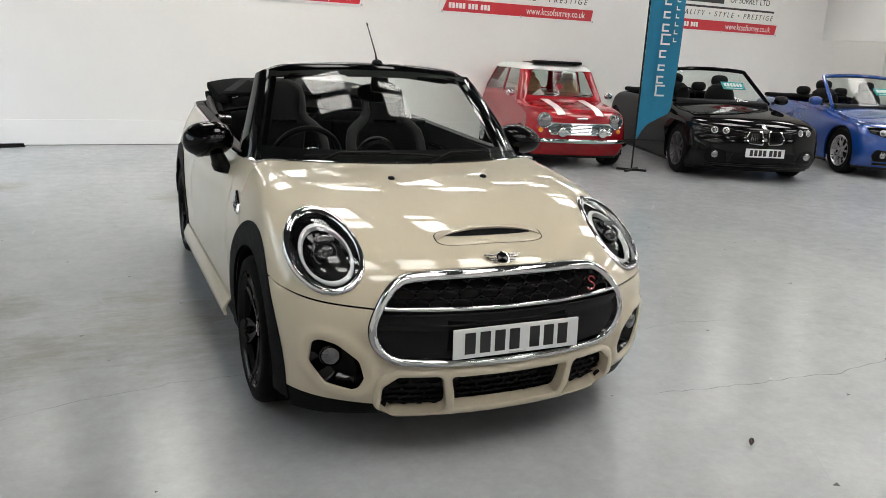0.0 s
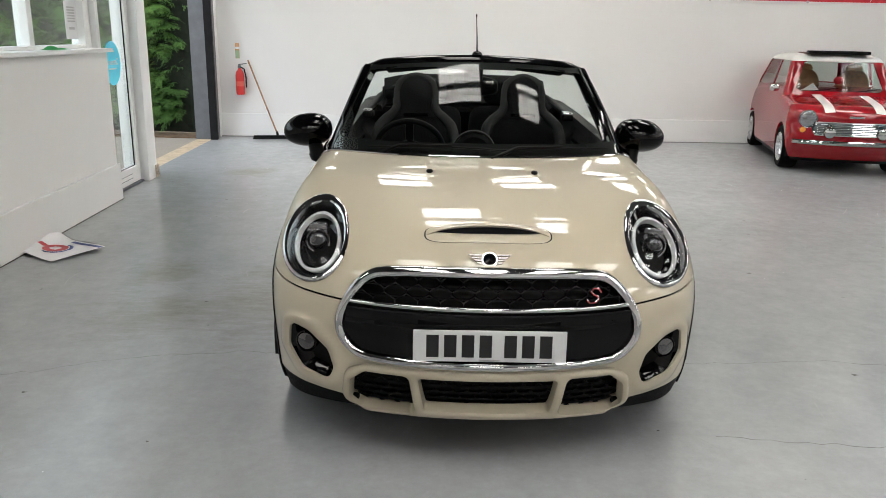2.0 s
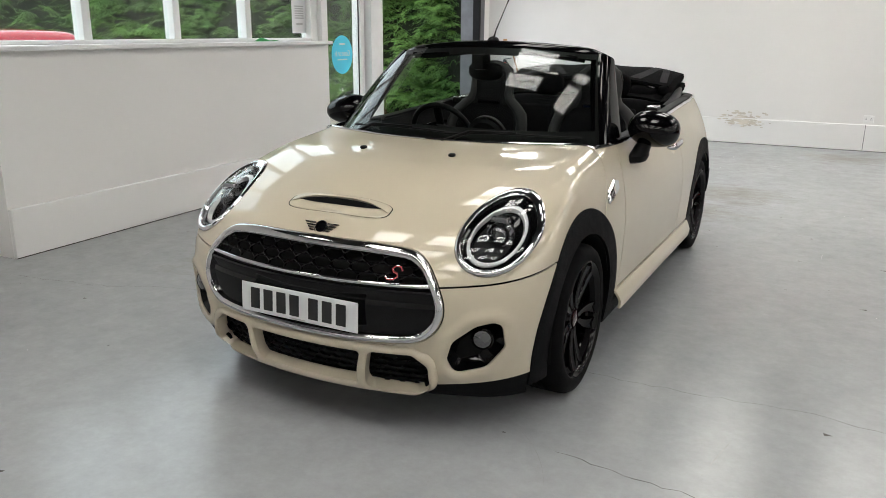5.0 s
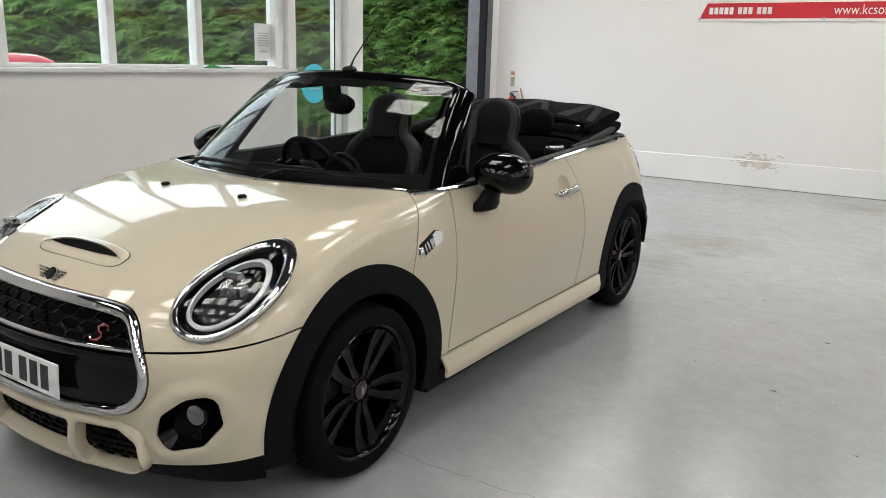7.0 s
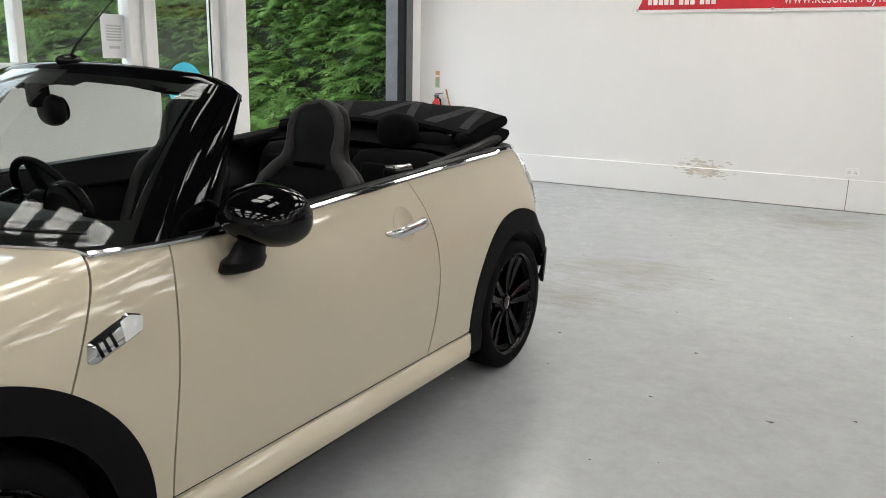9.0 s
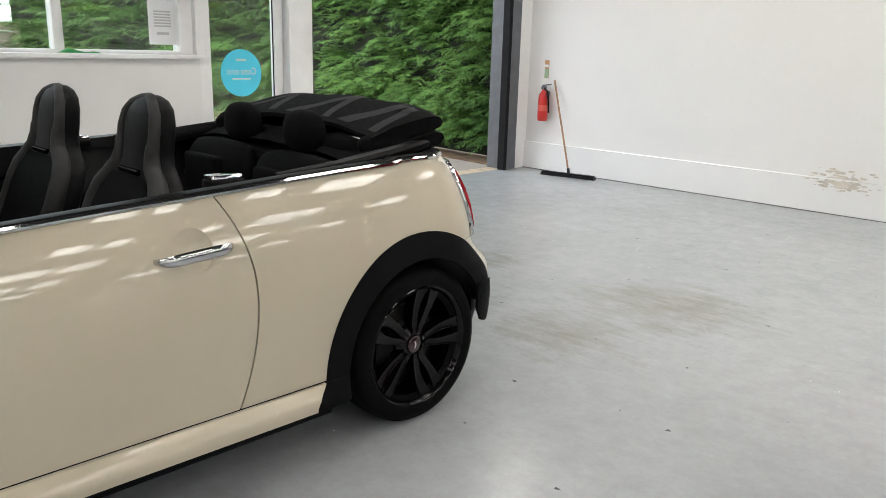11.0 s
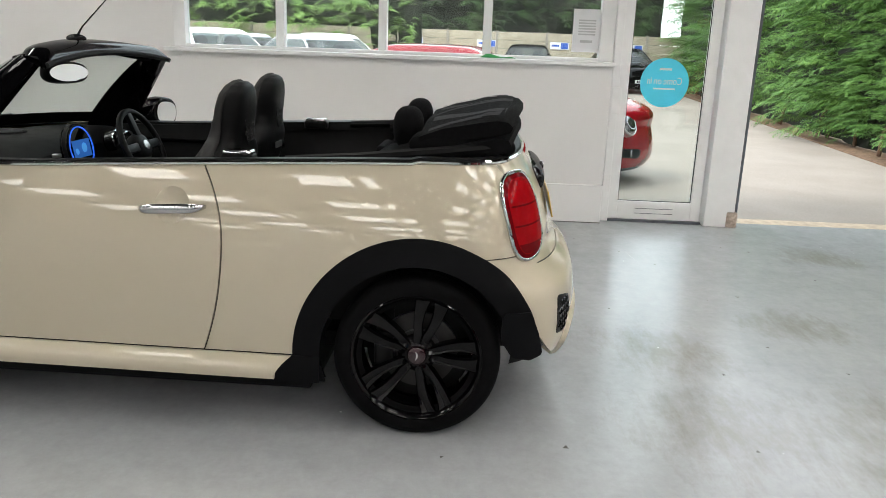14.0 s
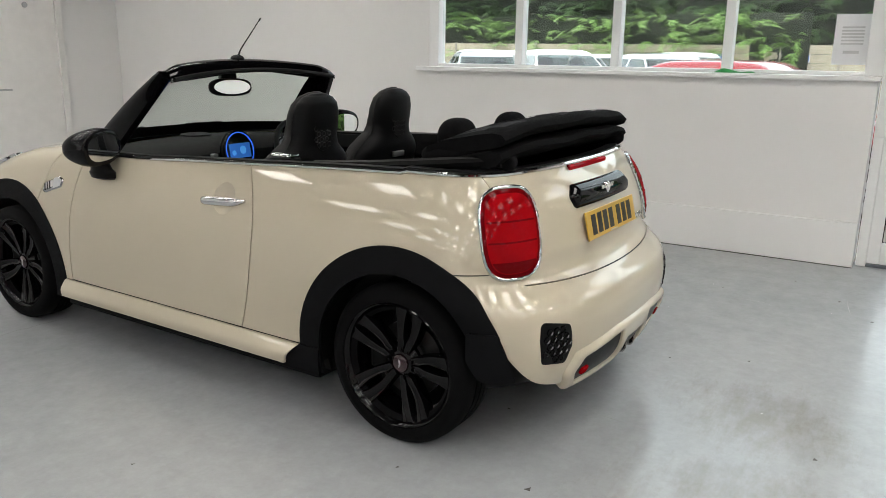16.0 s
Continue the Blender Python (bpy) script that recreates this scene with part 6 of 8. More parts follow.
for sx in (-1, 1):
    part("roof_rail", bm_tube([(sx * 0.655, 1.98, 0.992), (sx * 0.645, 2.25, 1.005), (sx * 0.62, 2.55, 1.035), (sx * 0.58, 2.78, 1.06)], [0.016, 0.024, 0.026, 0.022], 10), M["black_satin"], car, "black folded roof rail", smooth=True)
    part("roof_rail", bm_tube([(sx * 0.60, 2.20, 0.985), (sx * 0.58, 2.45, 1.02), (sx * 0.55, 2.75, 1.03)], 0.024, 10), M["fabric_black"], car, smooth=True)
    part("roof_side_fold", bm_ball(0.05, 0.20, 0.05, (sx * 0.54, 2.62, 1.055), 20, 12, 2.6), M["fabric_black"], car, smooth=True)

# ---- other cars ----
def parked_car(name, m, label, paint, d, roofed=True, glass=None, wheel_mat=None, group="", detail=None):
    """A car from a few sizes: nose, tail, half width, bonnet, waist and roof heights, cabin stations, wheels."""
    t = thing(name, m, label, "car", group)
    n, q, w, wb, r = d["nose"], d["tail"], d["half"], d["base"], d["wheel"]
    zb, zw, zr = d["bonnet"], d["waist"], d["roof"]
    mid = d.get("mid", 0.55)
    fz = curve((0.15, n + 0.10), (0.28, n + 0.01), (0.45, n), (mid + 0.05, n + 0.03), (zb - 0.08, n + 0.10), (zb, n + 0.26), (zb + 0.2, n + 0.9))
    rz = curve((0.15, q - 0.10), (0.30, q - 0.01), (0.5, q), (mid + 0.08, q - 0.03), (zw, q - 0.14), (zw + 0.2, q - 0.3))
    tz = curve((n - 0.3, zb - 0.16), (n, zb - 0.07), (n + 0.4, zb), (d["cowl"], zw - 0.02), (d["cowl"] + 0.4, zw + 0.04), (q - 0.7, zw + 0.05), (q, d.get("deck", zw) - 0.03))
    rnd = d.get("round", 0.12)

    def lower(p):
        x, y, z = np.abs(p[:, 0]), p[:, 1], p[:, 2]
        g1 = x - (w - np.where(z < mid, 0.15, 0.45) * (z - mid) ** 2)
        g2 = fz(z) + d.get("fx", 0.25) * x**2 + 0.15 * x**4 - y
        g3 = y - (rz(z) - 0.18 * x**2 - 0.2 * x**4)
        g4 = z - (tz(y) - d.get("crown", 0.05) * x**2)
        return smax(smax(smax(g1, g2, rnd), g3, rnd), g4, d.get("top_round", 0.09))

    sh = Shell(lower, n + 0.75, q - 0.7, mid, (36, 60, 26), -42, (34, 26), 30)
    rc = r + 0.045
    fa = lambda x, y, z: np.minimum(np.hypot(y, z - r) - rc, np.hypot(y - wb, z - r) - rc)
    cuts = [fa, lambda x, y, z: z - d.get("clear", 0.19)]
    if not roofed:
        cuts.append(lambda x, y, z: np.where((y > d["cowl"]) & (y < q - 0.55), zw - z, 1))
    sh.panel("body", paint, t, cuts, depth=0.03)
    sh.panel("lower_trim", M["black_satin"], t, [fa, lambda x, y, z: d.get("clear", 0.19) + 0.05 - z, lambda x, y, z: z - d.get("clear", 0.19) + 0.05], off=-0.02, depth=0)
    sh.panel("inner_shell", M["black_satin"], t, [lambda x, y, z: (zw - 0.03 - z) if not roofed else 1 + 0 * z, lambda x, y, z: z - 0.2], off=-0.09, depth=0)
    c0, c1, c2, c3 = d["cabin"]
    if roofed:
        cw = w - d.get("inset", 0.06)

        def upper(p):
            x, y, z = np.abs(p[:, 0]), p[:, 1], p[:, 2]
            k = (z - zw) / (zr - zw)
            g1 = x - (cw - d.get("tumble", 0.16) * k)
            g2 = (c0 + (c1 - c0) * k + 0.12 * x**2 - y) * 0.8
            g3 = (y - (c3 + (c2 - c3) * k - 0.10 * x**2)) * 0.8
            g4 = z - (zr - 0.05 * x**2 - 0.06 * ((y - (c1 + c2) / 2) / (c2 - c1)) ** 2)
            return smax(smax(smax(g1, g2, 0.07), g3, 0.07), g4, 0.10)

        up = Shell(upper, c1 + 0.35, c2 - 0.25, (zw + zr) / 2 - 0.05, (20, 30, 16), -60, (26, 20), 40)
        kk = lambda z: (z - zw) / (zr - zw)
        yf = lambda z: c0 + (c1 - c0) * kk(z)
        yr = lambda z: c3 + (c2 - c3) * kk(z)
        zt = zr - d.get("cant", 0.13)
        screen = lambda x, y, z: np.minimum.reduce([cw - 0.11 - 0.15 * kk(z) - x, zt + 0.01 - z, z - zw - 0.01, yf(z) + 0.16 - y])
        rear = lambda x, y, z: np.minimum.reduce([cw - 0.15 - 0.15 * kk(z) - x, zt - z, z - zw - 0.04, y - yr(z) + 0.16])
        yb = d.get("pillar", (c1 + c2) / 2)
        s1 = lambda x, y, z: np.minimum.reduce([zt - z, z - zw - 0.02, y - yf(z) - 0.13, yb - 0.03 - y, x - 0.25])
        s2 = lambda x, y, z: np.minimum.reduce([zt - z, z - zw - 0.02, yr(z) - 0.17 - y, y - yb - 0.03, x - 0.25])
        allw = lambda x, y, z: np.maximum.reduce([screen(x, y, z), rear(x, y, z), s1(x, y, z), s2(x, y, z)])
        up.panel("roof", d.get("roof_mat", paint), t, [lambda x, y, z: z - zt - 0.004], depth=0.02)
        up.panel("pillar_frame", paint, t, [lambda x, y, z: -allw(x, y, z), lambda x, y, z: zt - z, lambda x, y, z: z - zw + 0.08], depth=0.02)
        for nm, fld, sd in (("windscreen", screen, "both"), ("rear_window", rear, "both"), ("side_window", s1, "L"), ("side_window", s1, "R"), ("side_window", s2, "L"), ("side_window", s2, "R")):
            g = up.panel(nm, glass or M["car_glass"], t, [fld], off=-0.006, depth=0, side=sd)
            if g:
                g.visible_shadow = False
    tyre = bm_lathe([(r * 0.64, -0.09), (r * 0.93, -0.10), (r, -0.07), (r, 0.07), (r * 0.93, 0.10), (r * 0.68, 0.095), (r * 0.64, 0.07)], 40, "x", caps=False)
    for yc in (0.0, wb):
        for sx in (1, -1):
            tw = part("wheel", tyre.copy(), M["tyre"], t, smooth=True)
            tw.matrix_local = Matrix.Translation((sx * (w - d.get("wheel_in", 0.125)), yc, r)) @ (Matrix() if sx > 0 else pose(0, 0, 0, 0, 0, 180))
            rm = bm_lathe([(r * 0.70, 0.094), (r * 0.66, 0.10), (r * 0.60, 0.075), (r * 0.58, -0.05)], 40, "x", caps=False)
            part("rim", rm, wheel_mat or M["silver"], tw, smooth=True)
            part("wheel_back", bm_lathe([(r * 0.6, 0.0), (0.0001, 0.0)], 30, "x"), M["black_satin"], tw)
            for k in range(5):
                for off in (-0.16, 0.16):
                    a = 2 * math.pi * k / 5 + off + 0.3
                    b = 2 * math.pi * k / 5 + off * 1.9 + 0.3
                    part("spoke", bm_tube([(0.07, 0.04 * math.cos(a), 0.04 * math.sin(a)), (0.085, r * 0.35 * math.cos(b * 0.5 + a * 0.5), r * 0.35 * math.sin(b * 0.5 + a * 0.5)), (0.09, r * 0.63 * math.cos(b), r * 0.63 * math.sin(b))], 0.016, 6), wheel_mat or M["silver"], tw, smooth=True)
            part("wheel_cap", bm_lathe([(0.045, 0.05), (0.045, 0.085), (0.0001, 0.09)], 20, "x"), wheel_mat or M["silver"], tw, smooth=True)
            hv, hf = strip_grid(lambda u, v: Vector((sx * (w - 0.30 + 0.28 * v), yc + (rc + 0.005) * math.cos(u), r + (rc + 0.005) * math.sin(u))), np.linspace(radians(-15), radians(195), 20), np.linspace(0, 1, 3))
            raw_mesh("wheel_housing", hv, hf, M["black_satin"], t)
    tyre.free()
    if detail:
        detail(t, sh, d)
    return t


def on_nose(sh, x, z):
    return Vector(sh.on(x, z, True, 0.8))


def plate_on(t, y, z, material, tilt=0, n=7, back=False):
    pl = part("number_plate", bm_box(-0.26, 0.26, -0.004, 0.004, -0.055, 0.055, 0.002, 1), material, t, "number plate")
    pl.matrix_local = pose(0, y, z, tilt, 0, 180 if back else 0)
    x = -0.205
    for k in range(n):
        part("character_bar", bm_box(x, x + 0.042, -0.0056, -0.004, -0.038, 0.038), M["plate_ink"], pl)
        x += 0.042 + (0.04 if k == 3 else 0.017)


M["car_glass"] = glass_mat("car_window_glass", (0.45, 0.50, 0.48), 0.0, 0.06)
M["tan_trim"] = plain("tan_seat_cloth", (0.40, 0.24, 0.13), 0.8, var=0.2, scale=20)
M["amber"] = plain("amber_lens", (0.75, 0.22, 0.02), 0.15, 0, 0.8)


def red_mini_detail(t, sh, d):
    # slatted chrome grille with two spot lamps, round headlamps, bumper, stripes
    GR = [(-0.40, 0.60), (-0.46, 0.52), (-0.42, 0.445), (0.42, 0.445), (0.46, 0.52), (0.40, 0.60)]
    gg = sh.patch((0, n0 := d["nose"] + 0.4, 0), (1, 0, 0), (0, 0, 1), (0, -1, 0), np.arange(-0.48, 0.481, 0.015), np.arange(0.43, 0.63, 0.008), 0.7)
    gr = sh.panel("grille", M["steel_dark"], t, [lambda x, y, z: -rpoly(x, z, GR, 0.03)], off=0.012, depth=0.03, side="L", grid=gg, label="chrome slatted grille")
    sh.panel("grille_rim", M["chrome"], gr, [lambda x, y, z: -rpoly(x, z, GR, 0.03), lambda x, y, z: rpoly(x, z, GR, 0.03) + 0.018], off=0.02, depth=0.02, side="L", grid=gg)
    for k in range(8):
        z = 0.458 + 0.018 * k
        hw = 0.40 if 1 < k < 6 else 0.385
        part("slat", bm_tube([on_nose(sh, x, z) + Vector((0, -0.018, 0)) for x in np.linspace(-hw, hw, 13)], 0.0065, 6), M["chrome"], gr, smooth=True)
    for sx in (-1, 1):
        c = on_nose(sh, 0.50, 0.625)
        hl = part("headlamp", bm_lathe([(0.098, 0.06), (0.103, -0.01), (0.098, -0.028), (0.090, -0.022)], 36, "y", caps=False), M["chrome"], t, "round chrome headlamp", smooth=True)
        hl.matrix_local = Matrix.Translation((sx * 0.50, c.y - 0.005, 0.625)) @ pose(0, 0, 0, 0, 0, sx * 8)
        part("headlamp_glass", bm_lathe([(0.090, -0.022), (0.07, -0.038), (0.035, -0.046), (0.0001, -0.048)], 36, "y"), M["lamp_inner"], hl, smooth=True)
        c = on_nose(sh, 0.28, 0.50)
        sp = part("spot_lamp", bm_lathe([(0.06, 0.02), (0.066, -0.03), (0.058, -0.045), (0.03, -0.055), (0.0001, -0.057)], 32, "y"), M["chrome"], t, smooth=True)
        sp.location = (sx * 0.28, c.y - 0.03, 0.485)
        c = on_nose(sh, 0.545, 0.50)
        part("indicator", bm_lathe([(0.032, 0.01), (0.032, -0.01), (0.02, -0.02), (0.0001, -0.022)], 20, "y"), M["amber"], t, smooth=True).location = (sx * 0.545, c.y, 0.50)
        st = sh.patch((sx * 0.27, 0.0, 0.9), (1, 0, 0), (0, 1, 0), (0, 0, 1), np.arange(-0.055, 0.056, 0.011), np.arange(-0.40, d["cowl"] - 0.02, 0.03), 0.6)
        sh.panel("bonnet_stripe", M["white_paint"], t, [lambda x, y, z: y + 0.40], off=0.002, depth=0, side="L", grid=st, label="white bonnet stripe")
        part("door_mirror", bm_ball(0.06, 0.035, 0.045, (sx * 0.74, 0.46, 0.92), 18, 10, 2.6), M["chrome"], t, smooth=True)
    part("bumper", bm_tube([on_nose(sh, x, 0.37) + Vector((0, -0.035, 0)) for x in np.linspace(-0.64, 0.64, 21)], 0.026, 10), M["chrome"], t, "chrome bumper blade", smooth=True)
    part("bonnet_badge", bm_box(-0.08, 0.08, -0.012, 0.0, -0.012, 0.012, 0.004), M["chrome"], t).location = on_nose(sh, 0.0, 0.66) + Vector((0, -0.004, 0))
    # folded-back cloth sunroof, seats, plush on the back shelf
    part("sunroof", bm_box(-0.36, 0.36, 0.62, 0.76, 1.335, 1.375, 0.015), M["leather_black"], t, "folded black sunroof", smooth=True)
    part("sunroof", bm_box(-0.35, 0.35, 0.76, 1.25, 1.325, 1.35, 0.01), M["brown_cloth"], t, "brown sunroof cloth", smooth=True)
    for sx in (-1, 1):
        part("seat", bm_ball(0.20, 0.09, 0.28, (sx * 0.30, 1.0, 0.86), 20, 12, 2.8), M["tan_trim"], t, "tan cloth seat", smooth=True)
        part("headrest", bm_ball(0.10, 0.05, 0.07, (sx * 0.30, 1.02, 1.14), 16, 10, 2.8), M["tan_trim"], t, smooth=True)
    part("mirror_trinket", bm_ball(0.06, 0.03, 0.05, (0.03, 0.62, 1.02), 14, 8), M["red_trim"], t, smooth=True)
    part("screen_paper", bm_prism([(-0.42, 0.90), (-0.22, 0.90), (-0.30, 0.99)], 0.46, 0.462, "y"), M["paper"], t)
    for k, a in enumerate((-0.32, 0.16)):
        part("wiper", bm_tube([(a, 0.375, 0.895), (a + 0.3, 0.41, 0.935)], 0.006, 6), M["rubber"], t, smooth=True)


M["brown_cloth"] = plain("brown_roof_cloth", (0.10, 0.05, 0.035), 0.8, var=0.2, scale=30)
parked_car("classic_car", pose(6.17, 8.90, 0, 0, 0, -13.7), "red classic small car with a white roof and white bonnet stripes", M["red_paint"],
           dict(nose=-0.50, tail=2.52, half=0.70, base=2.036, wheel=0.25, bonnet=0.80, waist=0.885, roof=1.345, cowl=0.40, cabin=(0.36, 0.66, 1.95, 2.42), fx=0.22, roof_mat=M["white_paint"], inset=0.075, tumble=0.11, clear=0.17, cant=0.10, pillar=1.25, wheel_in=0.10, mid=0.5, rounded=0.1, deck=0.88), glass=M["screen_glass"], detail=red_mini_detail)


def saloon_detail(lamp_z=0.66, price=True):
    def go(t, sh, d):
        zb = d["bonnet"]
        for sx in (-1, 1):
            LP = [(0.36, 0.585), (0.52, 0.565), (0.77, 0.63), (0.79, 0.712), (0.64, 0.714), (0.40, 0.675)]
            lg = sh.patch((0, d["nose"] + 0.5, 0), (1, 0, 0), (0, 0, 1), (0, -1, 0), np.arange(0.34, 0.82, 0.012), np.arange(0.55, 0.735, 0.008), 0.9)
            hl = sh.panel("headlamp", M["black_gloss"], t, [lambda x, y, z: -rpoly(x, z, LP, 0.02)], off=0.003, depth=0.01, side="L" if sx > 0 else "R", grid=lg, label="swept clear headlamp")
            for k in range(2):
                c = on_nose(sh, 0.50 + 0.13 * k, 0.645)
                part("lamp_ring", bm_lathe([(0.032, 0.0), (0.038, -0.006), (0.042, 0.0)], 24, "y", caps=False), M["lamp_ring"], hl, smooth=True).matrix_local = Matrix.Translation((sx * c.x, c.y - 0.008, c.z)) @ pose(0, 0, 0, -12, 0, sx * 22)
                part("lamp_bowl", bm_lathe([(0.034, -0.001), (0.02, -0.006), (0.0001, -0.008)], 20, "y"), M["lamp_inner"], hl, smooth=True).matrix_local = Matrix.Translation((sx * c.x, c.y - 0.006, c.z)) @ pose(0, 0, 0, -12, 0, sx * 22)
            KD = [(0.028, 0.478), (0.215, 0.494), (0.262, 0.565), (0.210, 0.650), (0.040, 0.656)]
            kg = sh.patch((0, d["nose"] + 0.5, 0), (1, 0, 0), (0, 0, 1), (0, -1, 0), np.arange(0.01, 0.285, 0.008), np.arange(0.46, 0.68, 0.008), 0.9)
            kd = sh.panel("kidney_grille", M["chrome"], t, [lambda x, y, z: -rpoly(x, z, KD, 0.025), lambda x, y, z: rpoly(x, z, KD, 0.025) + 0.012], off=0.014, depth=0.02, side="L" if sx > 0 else "R", grid=kg, label="chrome-rimmed grille half")
            sh.panel("grille_dark", M["black_satin"], kd, [lambda x, y, z: -rpoly(x, z, KD, 0.025) - 0.008], off=0.004, depth=0.0, side="L" if sx > 0 else "R", grid=kg)
            for k in range(6):
                p, p2 = on_nose(sh, 0.065 + 0.026 * k, 0.53), on_nose(sh, 0.062 + 0.024 * k, 0.622)
                part("grille_bar", bm_tube([(sx * p.x, p.y - 0.014, p.z), (sx * p2.x, p2.y - 0.014, p2.z)], 0.004, 6), M["black_gloss"], kd, smooth=True)
            IN = [(0.50, 0.40), (0.70, 0.42), (0.74, 0.33), (0.70, 0.25), (0.46, 0.26)]
            ig = sh.patch((0, d["nose"] + 0.5, 0), (1, 0, 0), (0, 0, 1), (0, -1, 0), np.arange(0.44, 0.77, 0.012), np.arange(0.24, 0.44, 0.01), 0.9)
            sh.panel("bumper_vent", M["black_satin"], t, [lambda x, y, z: -rpoly(x, z, IN, 0.03)], off=0.003, depth=0.004, side="L" if sx > 0 else "R", grid=ig)
            c = on_nose(sh, 0.62, 0.345)
            part("fog_lamp", bm_lathe([(0.045, 0.0), (0.045, -0.012), (0.03, -0.02), (0.0001, -0.022)], 24, "y"), M["lamp_inner"], t, smooth=True).location = (sx * c.x, c.y - 0.006, c.z)
            mr = part("door_mirror", bm_ball(0.10, 0.06, 0.065, (sx * 0.93, 0.72, 0.985), 20, 12, 2.5), d["paint"], t, smooth=True)
            part("mirror_neck", bm_tube([(sx * 0.80, 0.74, 0.93), (sx * 0.88, 0.73, 0.96)], 0.022, 8), M["black_satin"], mr, smooth=True)
            part("seat", bm_ball(0.24, 0.09, 0.34, (sx * 0.36, 1.52, 0.82), 20, 12, 3), M["leather_black"], t, "dark leather seat", smooth=True)
            part("headrest", bm_ball(0.13, 0.055, 0.085, (sx * 0.36, 1.58, 1.20), 18, 10, 2.8), M["leather_black"], t, smooth=True)
            part("rear_headrest", bm_ball(0.12, 0.055, 0.075, (sx * 0.33, 2.25, 1.08), 18, 10, 2.8), M["leather_black"], t, smooth=True)
        LI = [(-0.40, 0.38), (-0.44, 0.27), (0.44, 0.27), (0.40, 0.38)]
        lg = sh.patch((0, d["nose"] + 0.5, 0), (1, 0, 0), (0, 0, 1), (0, -1, 0), np.arange(-0.46, 0.461, 0.015), np.arange(0.25, 0.40, 0.01), 0.9)
        sh.panel("lower_intake", M["black_satin"], t, [lambda x, y, z: -rpoly(x, z, LI, 0.03)], off=0.003, depth=0.004, side="L", grid=lg)
        plate_on(t, d["nose"] - 0.014, 0.385, M["plate_white"])
        part("bonnet_emblem", bm_lathe([(0.038, 0.0), (0.038, 0.006), (0.0001, 0.008)], 24, "z"), M["lens_dark"], t).matrix_local = Matrix.Translation(on_nose(sh, 0, 0.70) + Vector((0, -0.003, 0.003))) @ pose(0, 0, 0, 50, 0, 0)
        # windscreen and its frame
        wsp = lambda u, v: Vector((u * (0.70 - 0.13 * v), d["cowl"] + 0.02 + 0.10 * u * u + 0.62 * v, 0.955 + 0.42 * v - 0.03 * u * u))
        gv_, gf_ = strip_grid(wsp, np.linspace(-1, 1, 17), np.linspace(0, 1, 7))
        g = raw_mesh("windscreen", gv_, gf_, M["screen_glass"], t)
        g.visible_shadow = False
        rim = [wsp(-1, v) for v in np.linspace(0, 1, 8)] + [wsp(u, 1) for u in np.linspace(-0.95, 0.95, 14)] + [wsp(1, v) for v in np.linspace(1, 0, 8)]
        part("screen_frame", bm_tube(rim, 0.028, 8), d["frame"], t, smooth=True)
        part("dashboard", bm_box(-0.68, 0.68, d["cowl"] + 0.05, d["cowl"] + 0.5, 0.80, 0.95, 0.05, 3), M["leather_black"], t, smooth=True)
        part("steering_wheel", bm_lathe([(0.18 + 0.014 * math.cos(a), 0.014 * math.sin(a)) for a in np.linspace(0, 2 * math.pi, 8, endpoint=False)], 32, "y", close=True), M["leather_black"], t, smooth=True).matrix_local = Matrix.Translation((-0.37, d["cowl"] + 0.62, 0.93)) @ pose(0, 0, 0, 24, 0, 0)
        part("roof_cover", bm_box(-0.66, 0.66, 2.38, 3.0, 0.93, 1.0, 0.04, 3), M["fabric_black"], t, "black folded roof cover", smooth=True)
        part("front_lip", bm_tube([on_nose(sh, x, 0.215) + Vector((0, -0.01, 0)) for x in np.linspace(-0.70, 0.70, 19)], 0.016, 8), M["black_satin"], t, smooth=True)
        if price:
            # price sheet behind the screen; the sum and small print as plain bars
            ps = part("price_sheet", bm_box(-0.17, 0.17, -0.002, 0.002, -0.085, 0.085), M["teal_card"], t, "teal price sheet behind the windscreen")
            ps.matrix_local = Matrix.Translation(wsp(0.42, 0.52) + Vector((0, 0.03, -0.015))) @ pose(0, 0, 0, -54, 0, 0)
            for k in range(6):
                part("price_bar", bm_box(-0.135 + 0.047 * k, -0.10 + 0.047 * k, -0.0035, -0.002, -0.02, 0.055), M["paper"], ps)
            part("price_bar", bm_box(-0.12, 0.12, -0.0035, -0.002, -0.062, -0.048), M["paper"], ps)

    return go


M["teal_card"] = plain("teal_card", (0.015, 0.28, 0.30), 0.5)
BM = dict(nose=-0.76, tail=3.30, half=0.885, base=2.69, wheel=0.325, bonnet=0.80, waist=0.93, roof=1.4, cowl=0.52, cabin=(0.5, 1.1, 2.2, 2.6), fx=0.22, clear=0.17, mid=0.52, deck=0.95, crown=0.07, top_round=0.13)
parked_car("convertible_car", pose(8.15, 7.74, 0, 0, 0, -20), "black convertible with its roof down and a teal price sheet", M["black_paint"], dict(BM, paint=M["black_paint"], frame=M["black_gloss"]), roofed=False, wheel_mat=M["dark_alloy"], detail=saloon_detail())
parked_car("convertible_car", pose(10.85, 7.30, 0, 0, 0, -22), "bright blue convertible with its roof down and silver wheels", M["blue_paint"], dict(BM, paint=M["blue_paint"], frame=M["blue_paint"]), roofed=False, wheel_mat=M["silver"], detail=saloon_detail())

# ---- signs on the north wall ----
NW = NY - 0.004


